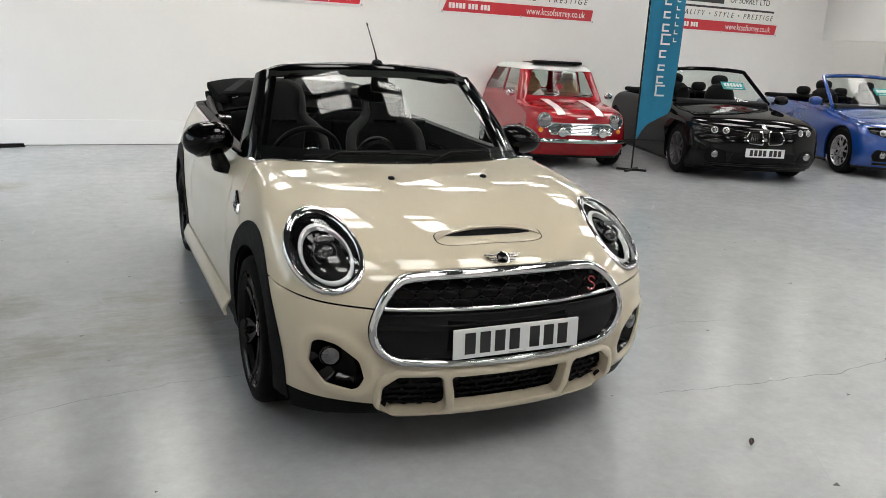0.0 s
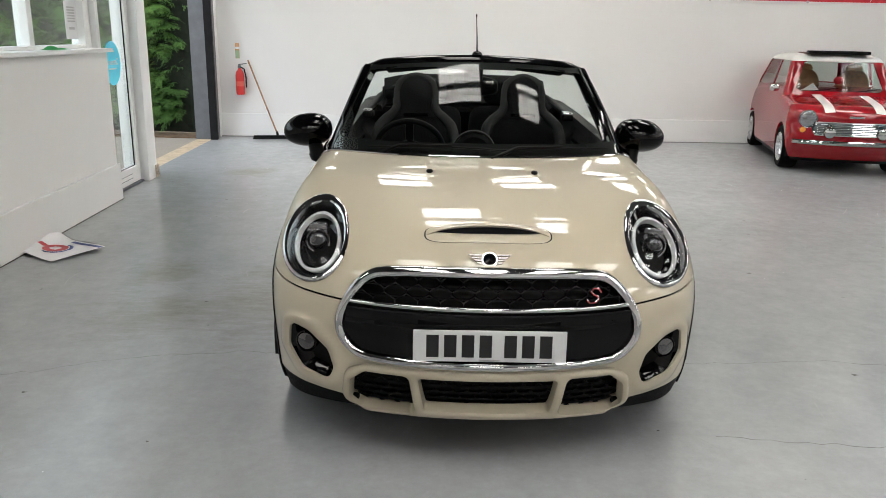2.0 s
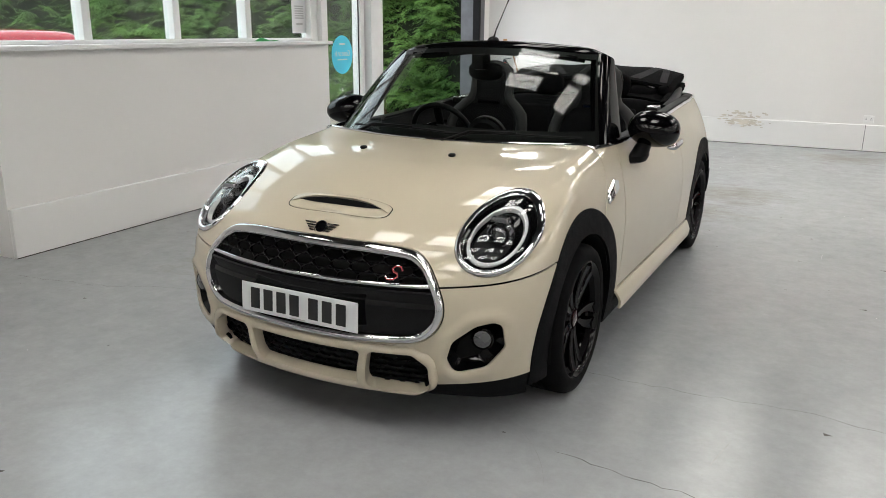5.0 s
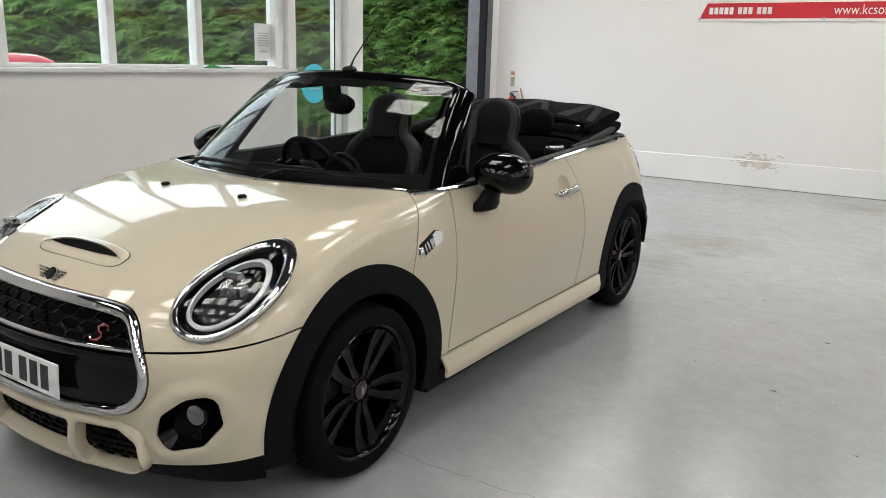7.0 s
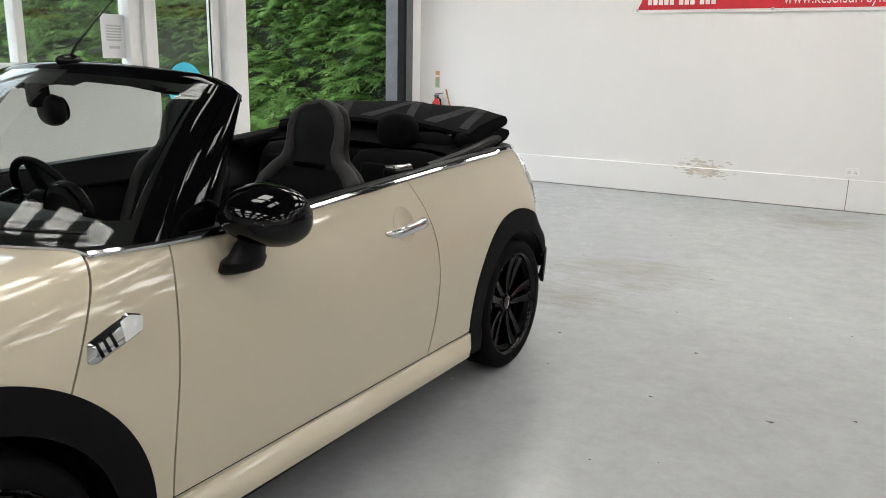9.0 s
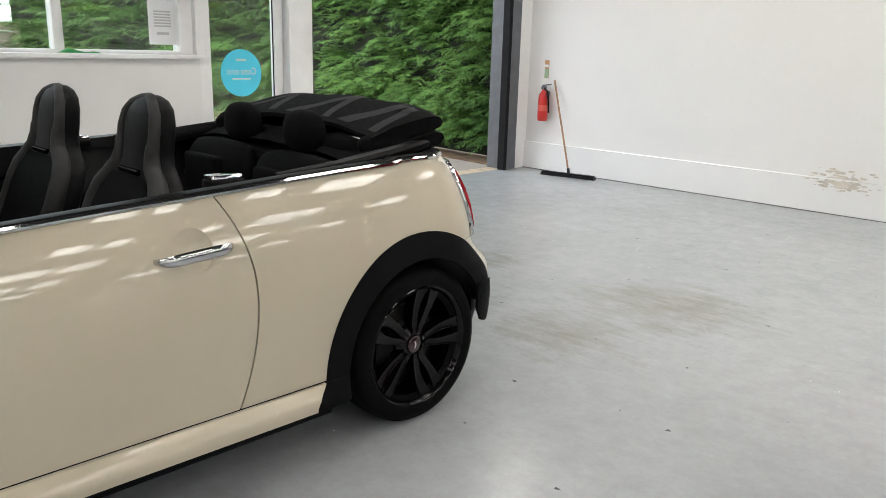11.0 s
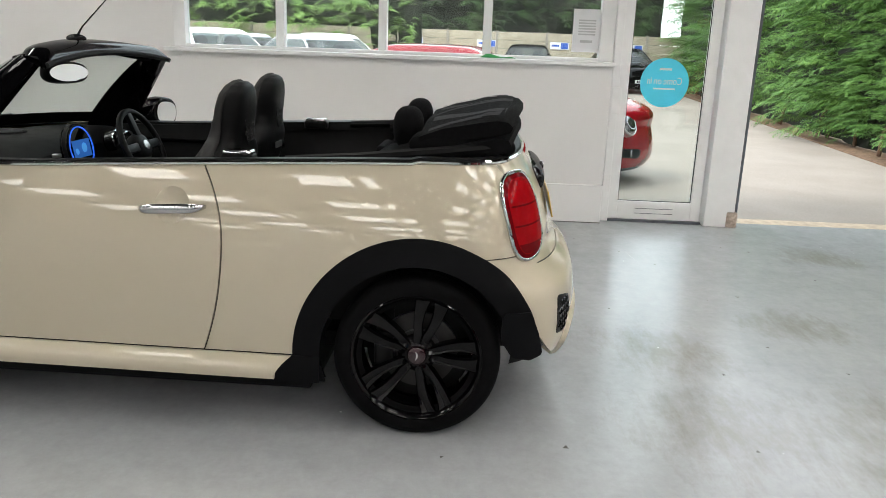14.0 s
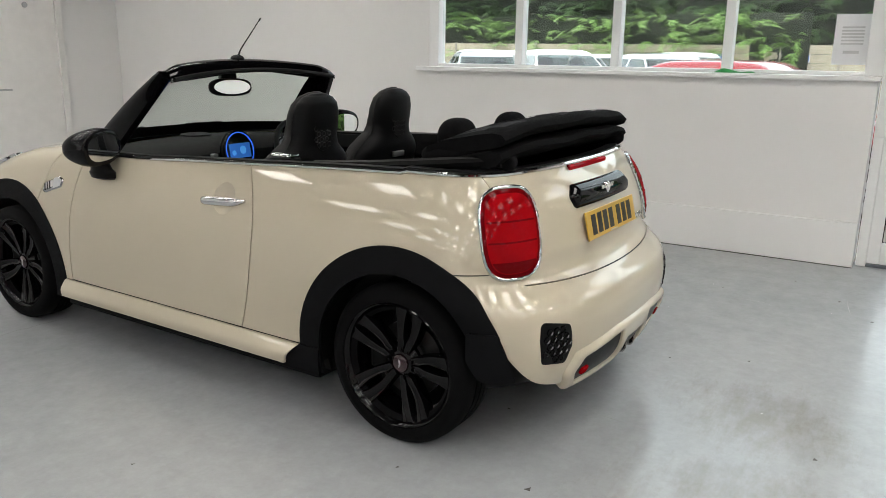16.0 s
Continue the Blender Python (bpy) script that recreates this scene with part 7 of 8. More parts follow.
def wall_banner(x0):
    t = thing("wall_banner", pose(x0, NW - 0.012, 1.995), "white vinyl banner with a red foot strip and dark print", "banner", "wall banners")
    part("sheet", bm_box(0, 2.92, 0.0, 0.012, 0.0, 1.45, 0.003, 1), M["banner_white"], t)
    part("red_strip", bm_prism([(0.05, 0.035), (2.84, 0.035), (2.87, 0.215), (0.13, 0.215)], -0.002, 0.0, "y"), M["banner_red"], t)
    x = 0.16
    for k in range(11):
        part("phone_bar", bm_box(x, x + 0.045, -0.004, -0.002, 0.085, 0.165), M["banner_white"], t)
        x += 0.060 + (0.04 if k in (4, 7) else 0)
    text_mesh("web_address", "www.kcsofsurrey.co.uk", 0.155, M["banner_white"], t, Matrix.Translation((2.13, -0.003, 0.125)) @ pose(0, 0, 0, 90, 0, 0), 0.0008, 0, 1.0, "CENTER", 1.15)
    text_mesh("motto", "QUALITY \u2022 STYLE \u2022 PRESTIGE", 0.13, M["ink"], t, Matrix.Translation((1.5, -0.002, 0.33)) @ pose(0, 0, 0, 90, 0, 0), 0.0008, 0.25, 1.5, "CENTER", 2.45)
    part("rule", bm_box(0.25, 2.75, -0.002, 0.0, 0.43, 0.465), M["ink"], t)
    text_mesh("name_line", "OF SURREY LTD", 0.15, M["ink"], t, Matrix.Translation((2.1, -0.002, 0.60)) @ pose(0, 0, 0, 90, 0, 0), 0.0008, 0, 1.0, "CENTER", 1.0)
    part("logo_block", bm_box(0.45, 1.45, -0.002, 0.0, 0.52, 1.15), M["ink"], t)
    for x in (0.05, 1.46, 2.87):
        part("eyelet", bm_lathe([(0.018, 0), (0.018, -0.003), (0.008, -0.003)], 16, "y"), M["chrome_dull"], t).location = (x, 0, 0.03)
    return t


bn = wall_banner(1.05)
copy_thing(bn, pose(5.18, NW - 0.012, 1.995))
copy_thing(bn, pose(9.50, NW - 0.012, 1.995))

# feather flag on a cross foot
fl = thing("feather_flag", pose(6.76, 8.20, 0, 0, 0, -6), "tall teal feather flag with white lettering on a black pole", "flag")
part("pole", bm_tube([(0, 0, 0.03), (0.0, 0, 2.2), (0.02, 0, 3.2), (0.12, 0, 3.5)], 0.012, 8), M["rubber"], fl, smooth=True)
for a in (35, 145):
    part("foot", bm_box(-0.2, 0.2, -0.02, 0.02, 0.0, 0.03, 0.006), M["rubber"], fl).matrix_local = pose(0, 0, 0, 0, 0, a)
fv, ff = strip_grid(lambda u, v: Vector((0.015 + u * (0.50 if v > 0.15 else 0.50 * (0.35 + 4.3 * v)), 0.05 * math.sin(2.2 * u + 1.7 * v * 3) * u, 0.42 + 3.0 * v - 0.10 * u * (1 - v) + 0.30 * u * max(0, 0.15 - v) / 0.15)), np.linspace(0, 1, 11), np.linspace(0, 1, 31))
raw_mesh("flag_cloth", fv, ff, M["teal"], fl, "teal printed cloth")
# brand lettering drawn as upright white bars
for k, h in enumerate((0.15, 0.10, 0.08, 0.10, 0.14, 0.10, 0.09, 0.10)):
    z = 1.0 + 0.165 * k
    part("letter_bar", bm_box(0.19, 0.335 if h > 0.13 else 0.295, -0.058, -0.054, z, z + 0.022), M["banner_white"], fl)
    part("letter_bar", bm_box(0.19, 0.335 if h > 0.13 else 0.295, -0.058, -0.054, z + h - 0.022, z + h), M["banner_white"], fl)
    part("letter_bar", bm_box(0.19, 0.215, -0.0585, -0.0545, z + 0.022, z + h - 0.022), M["banner_white"], fl)
for k in range(7):
    part("letter_bar", bm_box(0.375, 0.43, -0.060, -0.056, 1.70 + 0.10 * k, 1.715 + 0.10 * k), M["banner_white"], fl)
    part("letter_bar", bm_box(0.375, 0.388, -0.0605, -0.0565, 1.715 + 0.10 * k, 1.755 + 0.10 * k), M["banner_white"], fl)

# fire extinguisher, its sign, broom
M["label_red"] = plain("faded_red_label", (0.62, 0.10, 0.07), 0.4)
M["sign_tan"] = plain("tan_sign", (0.55, 0.30, 0.14), 0.5)
M["sign_green"] = plain("pale_green_sign", (0.30, 0.42, 0.26), 0.5)
fe = thing("fire_extinguisher", pose(-1.43, NY - 0.095, 0.0), "red fire extinguisher hung on the white wall", "extinguisher")
part("cylinder", bm_lathe([(0.0001, 0.60), (0.05, 0.602), (0.060, 0.62), (0.062, 0.66), (0.062, 0.86), (0.055, 0.91), (0.032, 0.945), (0.024, 0.955), (0.024, 0.98), (0.0001, 0.98)], 32), M["ext_red"], fe, smooth=True)
part("valve", bm_box(-0.02, 0.02, -0.03, 0.03, 0.975, 1.01, 0.006), M["steel_dark"], fe)
part("lever", bm_prism([(-0.015, 1.01), (0.10, 1.03), (0.10, 1.042), (-0.02, 1.025)], -0.012, 0.012, "y"), M["steel_dark"], fe)
part("hose", bm_tube([(0.02, -0.02, 0.985), (0.07, -0.03, 0.96), (0.088, -0.02, 0.85), (0.085, 0.0, 0.70)], 0.010, 8), M["rubber"], fe, smooth=True)
part("bracket", bm_box(-0.02, 0.02, 0.07, 0.09, 0.70, 0.95), M["steel_dark"], fe)
part("label", bm_lathe([(0.0626, 0.72), (0.0626, 0.79)], 32, caps=False), M["label_red"], fe)
sg_ = thing("safety_sign", pose(-1.47, NY - 0.004, 1.20), "narrow tan and pale green safety sign on the wall", "sign")
part("plate", bm_box(-0.03, 0.03, -0.003, 0.002, -0.10, 0.11), M["sign_tan"], sg_)
part("green_part", bm_box(-0.028, 0.028, -0.0045, -0.003, -0.098, 0.01), M["sign_green"], sg_)
part("white_part", bm_box(-0.028, 0.028, -0.0045, -0.003, 0.03, 0.06), M["paper"], sg_)
br = thing("broom", pose(-0.92, 10.96, 0), "black floor broom with a worn wooden handle against the wall", "broom")
part("head", bm_box(-0.32, 0.34, -0.028, 0.028, 0.028, 0.048, 0.008), M["black_satin"], br).matrix_local = pose(0, 0, 0, 0, 0, 10)
part("bristles", bm_prism([(-0.33, 0.0), (0.35, 0.0), (0.34, 0.03), (-0.32, 0.03)], -0.035, 0.035, "y"), M["rubber"], br).matrix_local = pose(0, 0, 0, 0, 0, 10)
part("socket", bm_tube([(0.02, 0.0, 0.04), (0.005, 0.007, 0.10)], 0.018, 10), M["black_satin"], br, smooth=True)
part("handle", bm_tube([(0.015, 0.003, 0.06), (-0.40, 0.20, 1.08)], 0.011, 10), M["wood"], br, smooth=True)

# wall socket, floor paper, leaf, cloth, window papers, door sticker
sk = thing("wall_socket", pose(3.45, NY - 0.004, 0.40), "white double wall socket above the skirting", "socket")
part("plate", bm_box(-0.06, 0.06, -0.010, 0.002, -0.045, 0.045, 0.004), M["upvc"], sk)
for x in (-0.03, 0.03):
    for a, b in ((0, 0.012), (-0.009, -0.006), (0.009, -0.006)):
        part("pin_hole", bm_box(x + a - 0.003, x + a + 0.003, -0.0112, -0.010, b - 0.005, b + 0.005), M["steel_dark"], sk)
    part("switch", bm_box(x - 0.008, x + 0.008, -0.013, -0.010, 0.022, 0.036, 0.001, 1), M["upvc"], sk)
pp = thing("paper_sheet", pose(-1.40, 5.00, 0.004, 0, 0, -34), "crumpled printed leaflet with a red and blue mark on the floor", "paper")


def leaflet(u, v):
    return Vector(((u - 0.5) * 0.54, (v - 0.5) * 0.40, 0.006 + 0.10 * max(0, 0.30 - u) + 0.012 * (1 + math.sin(5 * u + 3 * v)) * 0.6))


lv, lf = strip_grid(leaflet, np.linspace(0, 1, 15), np.linspace(0, 1, 11))
raw_mesh("sheet", lv, lf, M["paper"], pp)


def print_patch(name, mat_, inside):
    us, vs = np.linspace(0, 1, 61), np.linspace(0, 1, 47)
    v_, f_ = strip_grid(lambda u, v: leaflet(u, v) + Vector((0, 0, 0.0016)), us, vs)
    keep = []
    for q in f_:
        c = sum((Vector(v_[i]) for i in q), Vector()) / 4
        if inside(c.x / 0.54, c.y / 0.40):
            keep.append(q)
    raw_mesh(name, v_, keep, mat_, pp)


print_patch("print_red", M["banner_red"], lambda a, b: 0.09 < math.hypot(a * 1.2, b) < 0.20 or (abs(b + 0.02) < 0.05 and -0.32 < a < -0.1))
print_patch("print_blue", M["print_blue"], lambda a, b: (0.22 < math.hypot(a * 1.2, b) < 0.27 and a > 0) or (0.38 < b < 0.46 and a > -0.1))
M["litter_leaf"] = plain("dead_leaf", (0.10, 0.07, 0.05), 0.8, var=0.3)
lf_ = thing("dry_leaf", pose(2.291, 1.90, 0.002, 0, 0, 40), "small curled dry brown leaf on the floor", "leaf")
dv, df = strip_grid(lambda u, v: Vector(((u - 0.5) * 0.036, (v - 0.5) * 0.022 * math.sin(math.pi * min(0.98, max(0.02, u))), 0.004 + 0.02 * (v - 0.5) ** 2 * 4 + 0.004 * math.sin(9 * u))), np.linspace(0, 1, 9), np.linspace(0, 1, 6))
raw_mesh("blade", dv, df, M["litter_leaf"], lf_)
gc = thing("cloth", pose(-1.60, 5.79, 1.318), "crumpled green cleaning cloth on the window sill", "cloth")
cv, cf = strip_grid(lambda u, v: Vector(((v - 0.5) * 0.10, (u - 0.5) * 0.30, 0.004 + 0.030 * math.sin(math.pi * v) * (0.6 + 0.4 * math.sin(7 * u)) * min(1, 5 * u, 5 * (1 - u)))), np.linspace(0, 1, 25), np.linspace(0, 1, 9))
raw_mesh("folds", cv, cf, M["green_cloth"], gc)
np_ = thing("window_notice", pose(WX - 0.033, 6.515, 1.56), "white notice sheet stuck to the window pane", "notice")
part("sheet", bm_box(0, 0.002, -0.115, 0.115, -0.17, 0.17), M["paper"], np_)
for k in range(6):
    part("print_bar", bm_box(0.002, 0.003, -0.07, 0.07, 0.075 - 0.022 * k, 0.087 - 0.022 * k), M["chrome_dull"], np_)
part("print_bar", bm_box(0.002, 0.003, -0.05, 0.05, -0.095, -0.075), M["chrome_dull"], np_)
ds = thing("door_sticker", pose(WX + 0.022, 7.175, 1.17), "round cyan sticker on the glass door", "sticker")
part("disc", bm_lathe([(0.198, 0.0), (0.198, 0.002)], 56, "x"), M["cyan"], ds)
# seen from inside the words run backwards
for word, yc, wd in (("Come", 0.0675, 0.150), ("on", -0.0565, 0.062), ("in", -0.124, 0.037)):
    text_mesh("word", word, 0.085, M["paper"], ds, Matrix.Translation((0.003, yc, 0.012)) @ pose(0, 0, 0, 90, 0, 90) @ Matrix.Diagonal((-1, 1, 1, 1)), 0.0006, 0, 1.0, "CENTER", wd)
part("words_bar", bm_box(0.002, 0.003, -0.05, 0.05, 0.10, 0.118), M["paper"], ds)
part("words_bar", bm_box(0.002, 0.003, -0.09, 0.09, -0.055, -0.043), M["paper"], ds)
M["rot_wood"] = plain("rotten_timber", (0.42, 0.34, 0.28), 0.9, var=0.4, scale=30, grain=0.6, grain_scale=120)
ft = thing("post_foot", pose(WX + 0.11, 7.83, 0), "worn timber block at the foot of the white post", "block")
part("block", bm_box(-0.035, 0.035, -0.045, 0.045, 0, 0.13, 0.014, 2), M["rot_wood"], ft)
# keypad beside the door
kp = thing("door_control", pose(-1.685, 6.775, 1.02), "small white control box beside the glazed door", "control box")
part("box", bm_box(-0.02, 0.03, -0.03, 0.05, -0.11, 0.10, 0.006), M["upvc"], kp)


# crack and scuffs in the floor paint
def crack(points, width):
    bm = bmesh.new()
    prev = None
    rnd_ = random.Random(5)
    dense = []
    for (a, b), (c, d_) in zip(points, points[1:]):
        n = max(2, int(math.hypot(c - a, d_ - b) / 0.05))
        for k in range(n):
            f = k / n
            dense.append((a + (c - a) * f + rnd_.uniform(-0.012, 0.012), b + (d_ - b) * f + rnd_.uniform(-0.012, 0.012)))
    for i, (x, y) in enumerate(dense):
        j = min(i + 1, len(dense) - 1)
        dx, dy = dense[j][0] - dense[max(i - 1, 0)][0], dense[j][1] - dense[max(i - 1, 0)][1]
        l = math.hypot(dx, dy) or 1
        w = width * rnd_.uniform(0.4, 1.0)
        a, b = bm.verts.new((x - dy / l * w, y + dx / l * w, 0.0015)), bm.verts.new((x + dy / l * w, y - dx / l * w, 0.0015))
        if prev:
            bm.faces.new((prev[0], prev[1], b, a))
        prev = (a, b)
    return tagged(part("floor_crack", bm, M["crack"]), "thin dark crack in the floor paint", kind="structure")


crack([(-1.3, 2.88), (-0.61, 3.0), (-0.26, 3.16), (0.23, 3.24), (0.6, 3.22)], 0.0013)
crack([(2.05, 3.13), (2.46, 3.12), (2.9, 3.14), (3.12, 3.15), (3.4, 3.09)], 0.0013)
crack([(2.25, 2.42), (2.75, 2.36), (3.3, 2.30), (3.9, 2.36), (4.6, 2.30)], 0.0022)
rs = random.Random(11)
bm = bmesh.new()
for _ in range(150):
    x, y, l, a = rs.uniform(-1.2, 6.5), rs.uniform(0.3, 10.5), rs.uniform(0.006, 0.03), rs.uniform(0, 6.3)
    vs = [bm.verts.new((x + l * math.cos(a + k * 2.1) * rs.uniform(0.3, 1), y + l * 0.5 * math.sin(a + k * 2.1), 0.002)) for k in range(3)]
    bm.faces.new(vs)
tagged(part("floor_litter", bm, M["crack"]), "specks of dark grit on the floor", "grit", kind="stuff")
rs = random.Random(23)
bm = bmesh.new()
for _ in range(60):
    x, y, l = rs.uniform(-1.2, 6.5), rs.uniform(0.2, 10.5), rs.uniform(0.002, 0.007)
    bm.faces.new([bm.verts.new((x + l * math.cos(k * 1.57 + 0.4) * rs.uniform(0.5, 1), y + l * math.sin(k * 1.57 + 0.4), 0.0022)) for k in range(4)])
tagged(part("paint_chips", bm, M["upvc"]), "tiny pale chips and dust on the floor paint", "dust", kind="stuff")
bm = bmesh.new()
for _ in range(70):
    x, y, a, l, bend, w = rs.uniform(-1.0, 6.0), rs.uniform(0.3, 10.0), rs.uniform(0, 6.3), rs.uniform(0.08, 0.55), rs.uniform(-1.2, 1.2), rs.uniform(0.0006, 0.0022)
    prev = None
    for k in range(9):
        f = k / 8
        q = a + bend * f * l
        px_, py_ = x + l * f * math.cos(q), y + l * f * math.sin(q)
        ww = w * (0.2 + math.sin(math.pi * f))
        cur = [bm.verts.new((px_ - ww * math.sin(q), py_ + ww * math.cos(q), 0.0018)), bm.verts.new((px_ + ww * math.sin(q), py_ - ww * math.cos(q), 0.0018))]
        if prev:
            bm.faces.new((prev[0], prev[1], cur[1], cur[0]))
        prev = cur
tagged(part("floor_scuffs", bm, M["scuff"]), "hairline scuffs in the grey floor paint", "scuff", kind="stuff")
# sooty scuff on the skirting
bm = bmesh.new()
rs = random.Random(3)
for i in range(170):
    x, z = rs.gauss(1.98, 0.13), 0.30 + abs(rs.gauss(0, 0.045)) * rs.choice((-0.7, 1))
    r_ = rs.uniform(0.004, 0.018)
    vs = [bm.verts.new((x + r_ * 2.2 * math.cos(t), NY - (0.0335 if z < 0.322 else 0.002) - 0.00003 * i, min(z + r_ * 0.7 * math.sin(t), 0.324) if z < 0.322 else max(0.336, z + r_ * 0.7 * math.sin(t)))) for t in (0, 1.05, 2.1, 3.14, 4.2, 5.2)]
    bm.faces.new(vs)
tagged(part("wall_scuff", bm, M["soot"]), "brown sooty mark on the skirting board", "mark", kind="stuff")

# ---- the yard outside ----
def yard_mat():
    m, nt, bs = node_mat("worn_concrete_yard")
    big = noise_tex(nt, 0.5, 6, 0.6)
    fine = noise_tex(nt, 45.0, 5, 0.7)
    c = ramp(nt, big, [(0.3, (0.25, 0.22, 0.185)), (0.7, (0.35, 0.315, 0.27))])
    g = ramp(nt, fine, [(0.3, (0.75, 0.75, 0.75)), (0.7, (1.05, 1.05, 1.05))])
    nt.links.new(mix_col(nt, 1.0, c, g, "MULTIPLY"), bs.inputs["Base Color"])
    bs.inputs["Roughness"].default_value = 0.85
    bump(nt, bs, fine, 0.3, 0.01)
    return m


def leaf_mat(name, dark, light, tip):
    m, nt, bs = node_mat(name)
    geo = nt.nodes.new("ShaderNodeNewGeometry")
    rnd_ = geo.outputs["Random Per Island"]
    patch_ = noise_tex(nt, 1.4, 3, 0.5)
    mixv = maths(nt, "ADD", maths(nt, "MULTIPLY", rnd_, 0.6), maths(nt, "MULTIPLY", patch_, 0.5))
    nt.links.new(ramp(nt, mixv, [(0.15, dark), (0.6, light), (0.95, tip)]), bs.inputs["Base Color"])
    bs.inputs["Roughness"].default_value = 0.6
    bs.inputs["Specular IOR Level"].default_value = 0.3
    bs.inputs["Transmission Weight"].default_value = 0.0
    bs.inputs["Subsurface Weight"].default_value = 0.0
    return m


M["yard"] = yard_mat()
M["conifer"] = leaf_mat("conifer_foliage", (0.022, 0.060, 0.016), (0.085, 0.20, 0.042), (0.23, 0.38, 0.085))
M["far_leaf"] = leaf_mat("far_foliage", (0.016, 0.042, 0.012), (0.048, 0.110, 0.028), (0.11, 0.20, 0.05))
# near-black, the shade deep inside the hedges put into a colour
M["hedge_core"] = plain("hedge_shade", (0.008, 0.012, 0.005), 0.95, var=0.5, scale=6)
M["shrub"] = leaf_mat("light_shrub_foliage", (0.08, 0.16, 0.035), (0.20, 0.36, 0.08), (0.36, 0.52, 0.16))
M["twig"] = plain("brown_twigs", (0.09, 0.05, 0.028), 0.9, var=0.4, scale=8)
M["litter"] = plain("leaf_litter", (0.15, 0.095, 0.055), 0.95, var=0.4, scale=12, grain=0.6, grain_scale=90)
M["fence"] = plain("weathered_fence_board", (0.37, 0.32, 0.24), 0.85, var=0.2, scale=3)
M["brick"] = plain("red_brick", (0.36, 0.13, 0.08), 0.85, var=0.25, scale=8)
M["tan_step"] = plain("tan_timber_step", (0.42, 0.33, 0.23), 0.7, var=0.25, scale=10)
M["sign_blue"] = plain("blue_sign", (0.03, 0.10, 0.45), 0.4)
M["silver_paint"] = plain("silver_car_paint", (0.42, 0.44, 0.46), 0.3, 0.3, 1.0, 0.04)
M["tile"] = plain("brown_roof_tile", (0.16, 0.08, 0.06), 0.85, var=0.25, scale=6)

gb = bmesh.new()
bmesh.ops.create_grid(gb, x_segments=2, y_segments=2, size=400)
tagged(part("ground", gb, M["yard"]), "pale worn concrete yard", kind="structure").location = (0, 0, -0.03)
slab("doorway_step", WX - 0.26, WX - 0.052, 7.88, 10.80, -0.2, 0.0, M["tan_step"], "tan timber strip along the doorway threshold", 0.006)
tagged(part("verge", bm_prism([(-1.95, 11.06), (-9.0, 11.60), (-27.0, 13.0), (-27.0, 15.0), (-1.95, 13.0)], -0.1, -0.012), M["litter"]), "strip of brown leaf litter under the hedge", kind="structure")


def frond(rng, verts, faces, at, out, side, size, droop):
    """One flat spray: a bent rib with narrow leaflets on both sides."""
    d = Vector(out).normalized()
    side = Vector(side).normalized()
    p = Vector(at)
    n = 6
    for k in range(n):
        w = size * (0.27 - 0.034 * k) * rng.uniform(0.7, 1.2)
        for s_ in (-1, 1):
            tip = p + d * size * 0.22 + side * s_ * w + Vector((0, 0, -0.25 * w))
            i = len(verts)
            verts.extend([p, tip, p + d * size * 0.085])
            faces.append((i, i + 1, i + 2))
        p = p + d * size / n
        d = (d + Vector((0, 0, -droop / n))).normalized()
    i = len(verts)
    verts.extend([p - d * size * 0.25 - side * size * 0.03, p + d * size * 0.08, p - d * size * 0.25 + side * size * 0.03])
    faces.append((i, i + 1, i + 2))


def bough(rng, verts, faces, at, out, along, length, size):
    """A drooping bough: sprays fanned to both sides, layered like roof tiles."""
    d = Vector(out).normalized()
    tilt = along * rng.uniform(0.7, 1.0) + Vector((0, 0, rng.uniform(-0.5, 0.5)))
    side = (tilt - d * tilt.dot(d)).normalized()
    p = Vector(at)
    n = 9
    for k in range(n):
        f = k / (n - 1)
        for s_ in (-1, 1):
            way = d * rng.uniform(0.6, 1.0) + side * s_ * rng.uniform(0.45, 1.0) * (1.1 - 0.6 * f) + Vector((0, 0, rng.uniform(-0.15, 0.20)))
            flat = side * rng.uniform(0.5, 1.0) - d * s_ * 0.6 + Vector((0, 0, rng.uniform(-0.35, 0.35)))
            frond(rng, verts, faces, p, way, flat, size * rng.uniform(0.65, 1.25) * (1.1 - 0.35 * f), rng.uniform(0.3, 0.8))
        p = p + d * length / n
        d = (d + Vector((0, 0, -0.55 / n))).normalized()


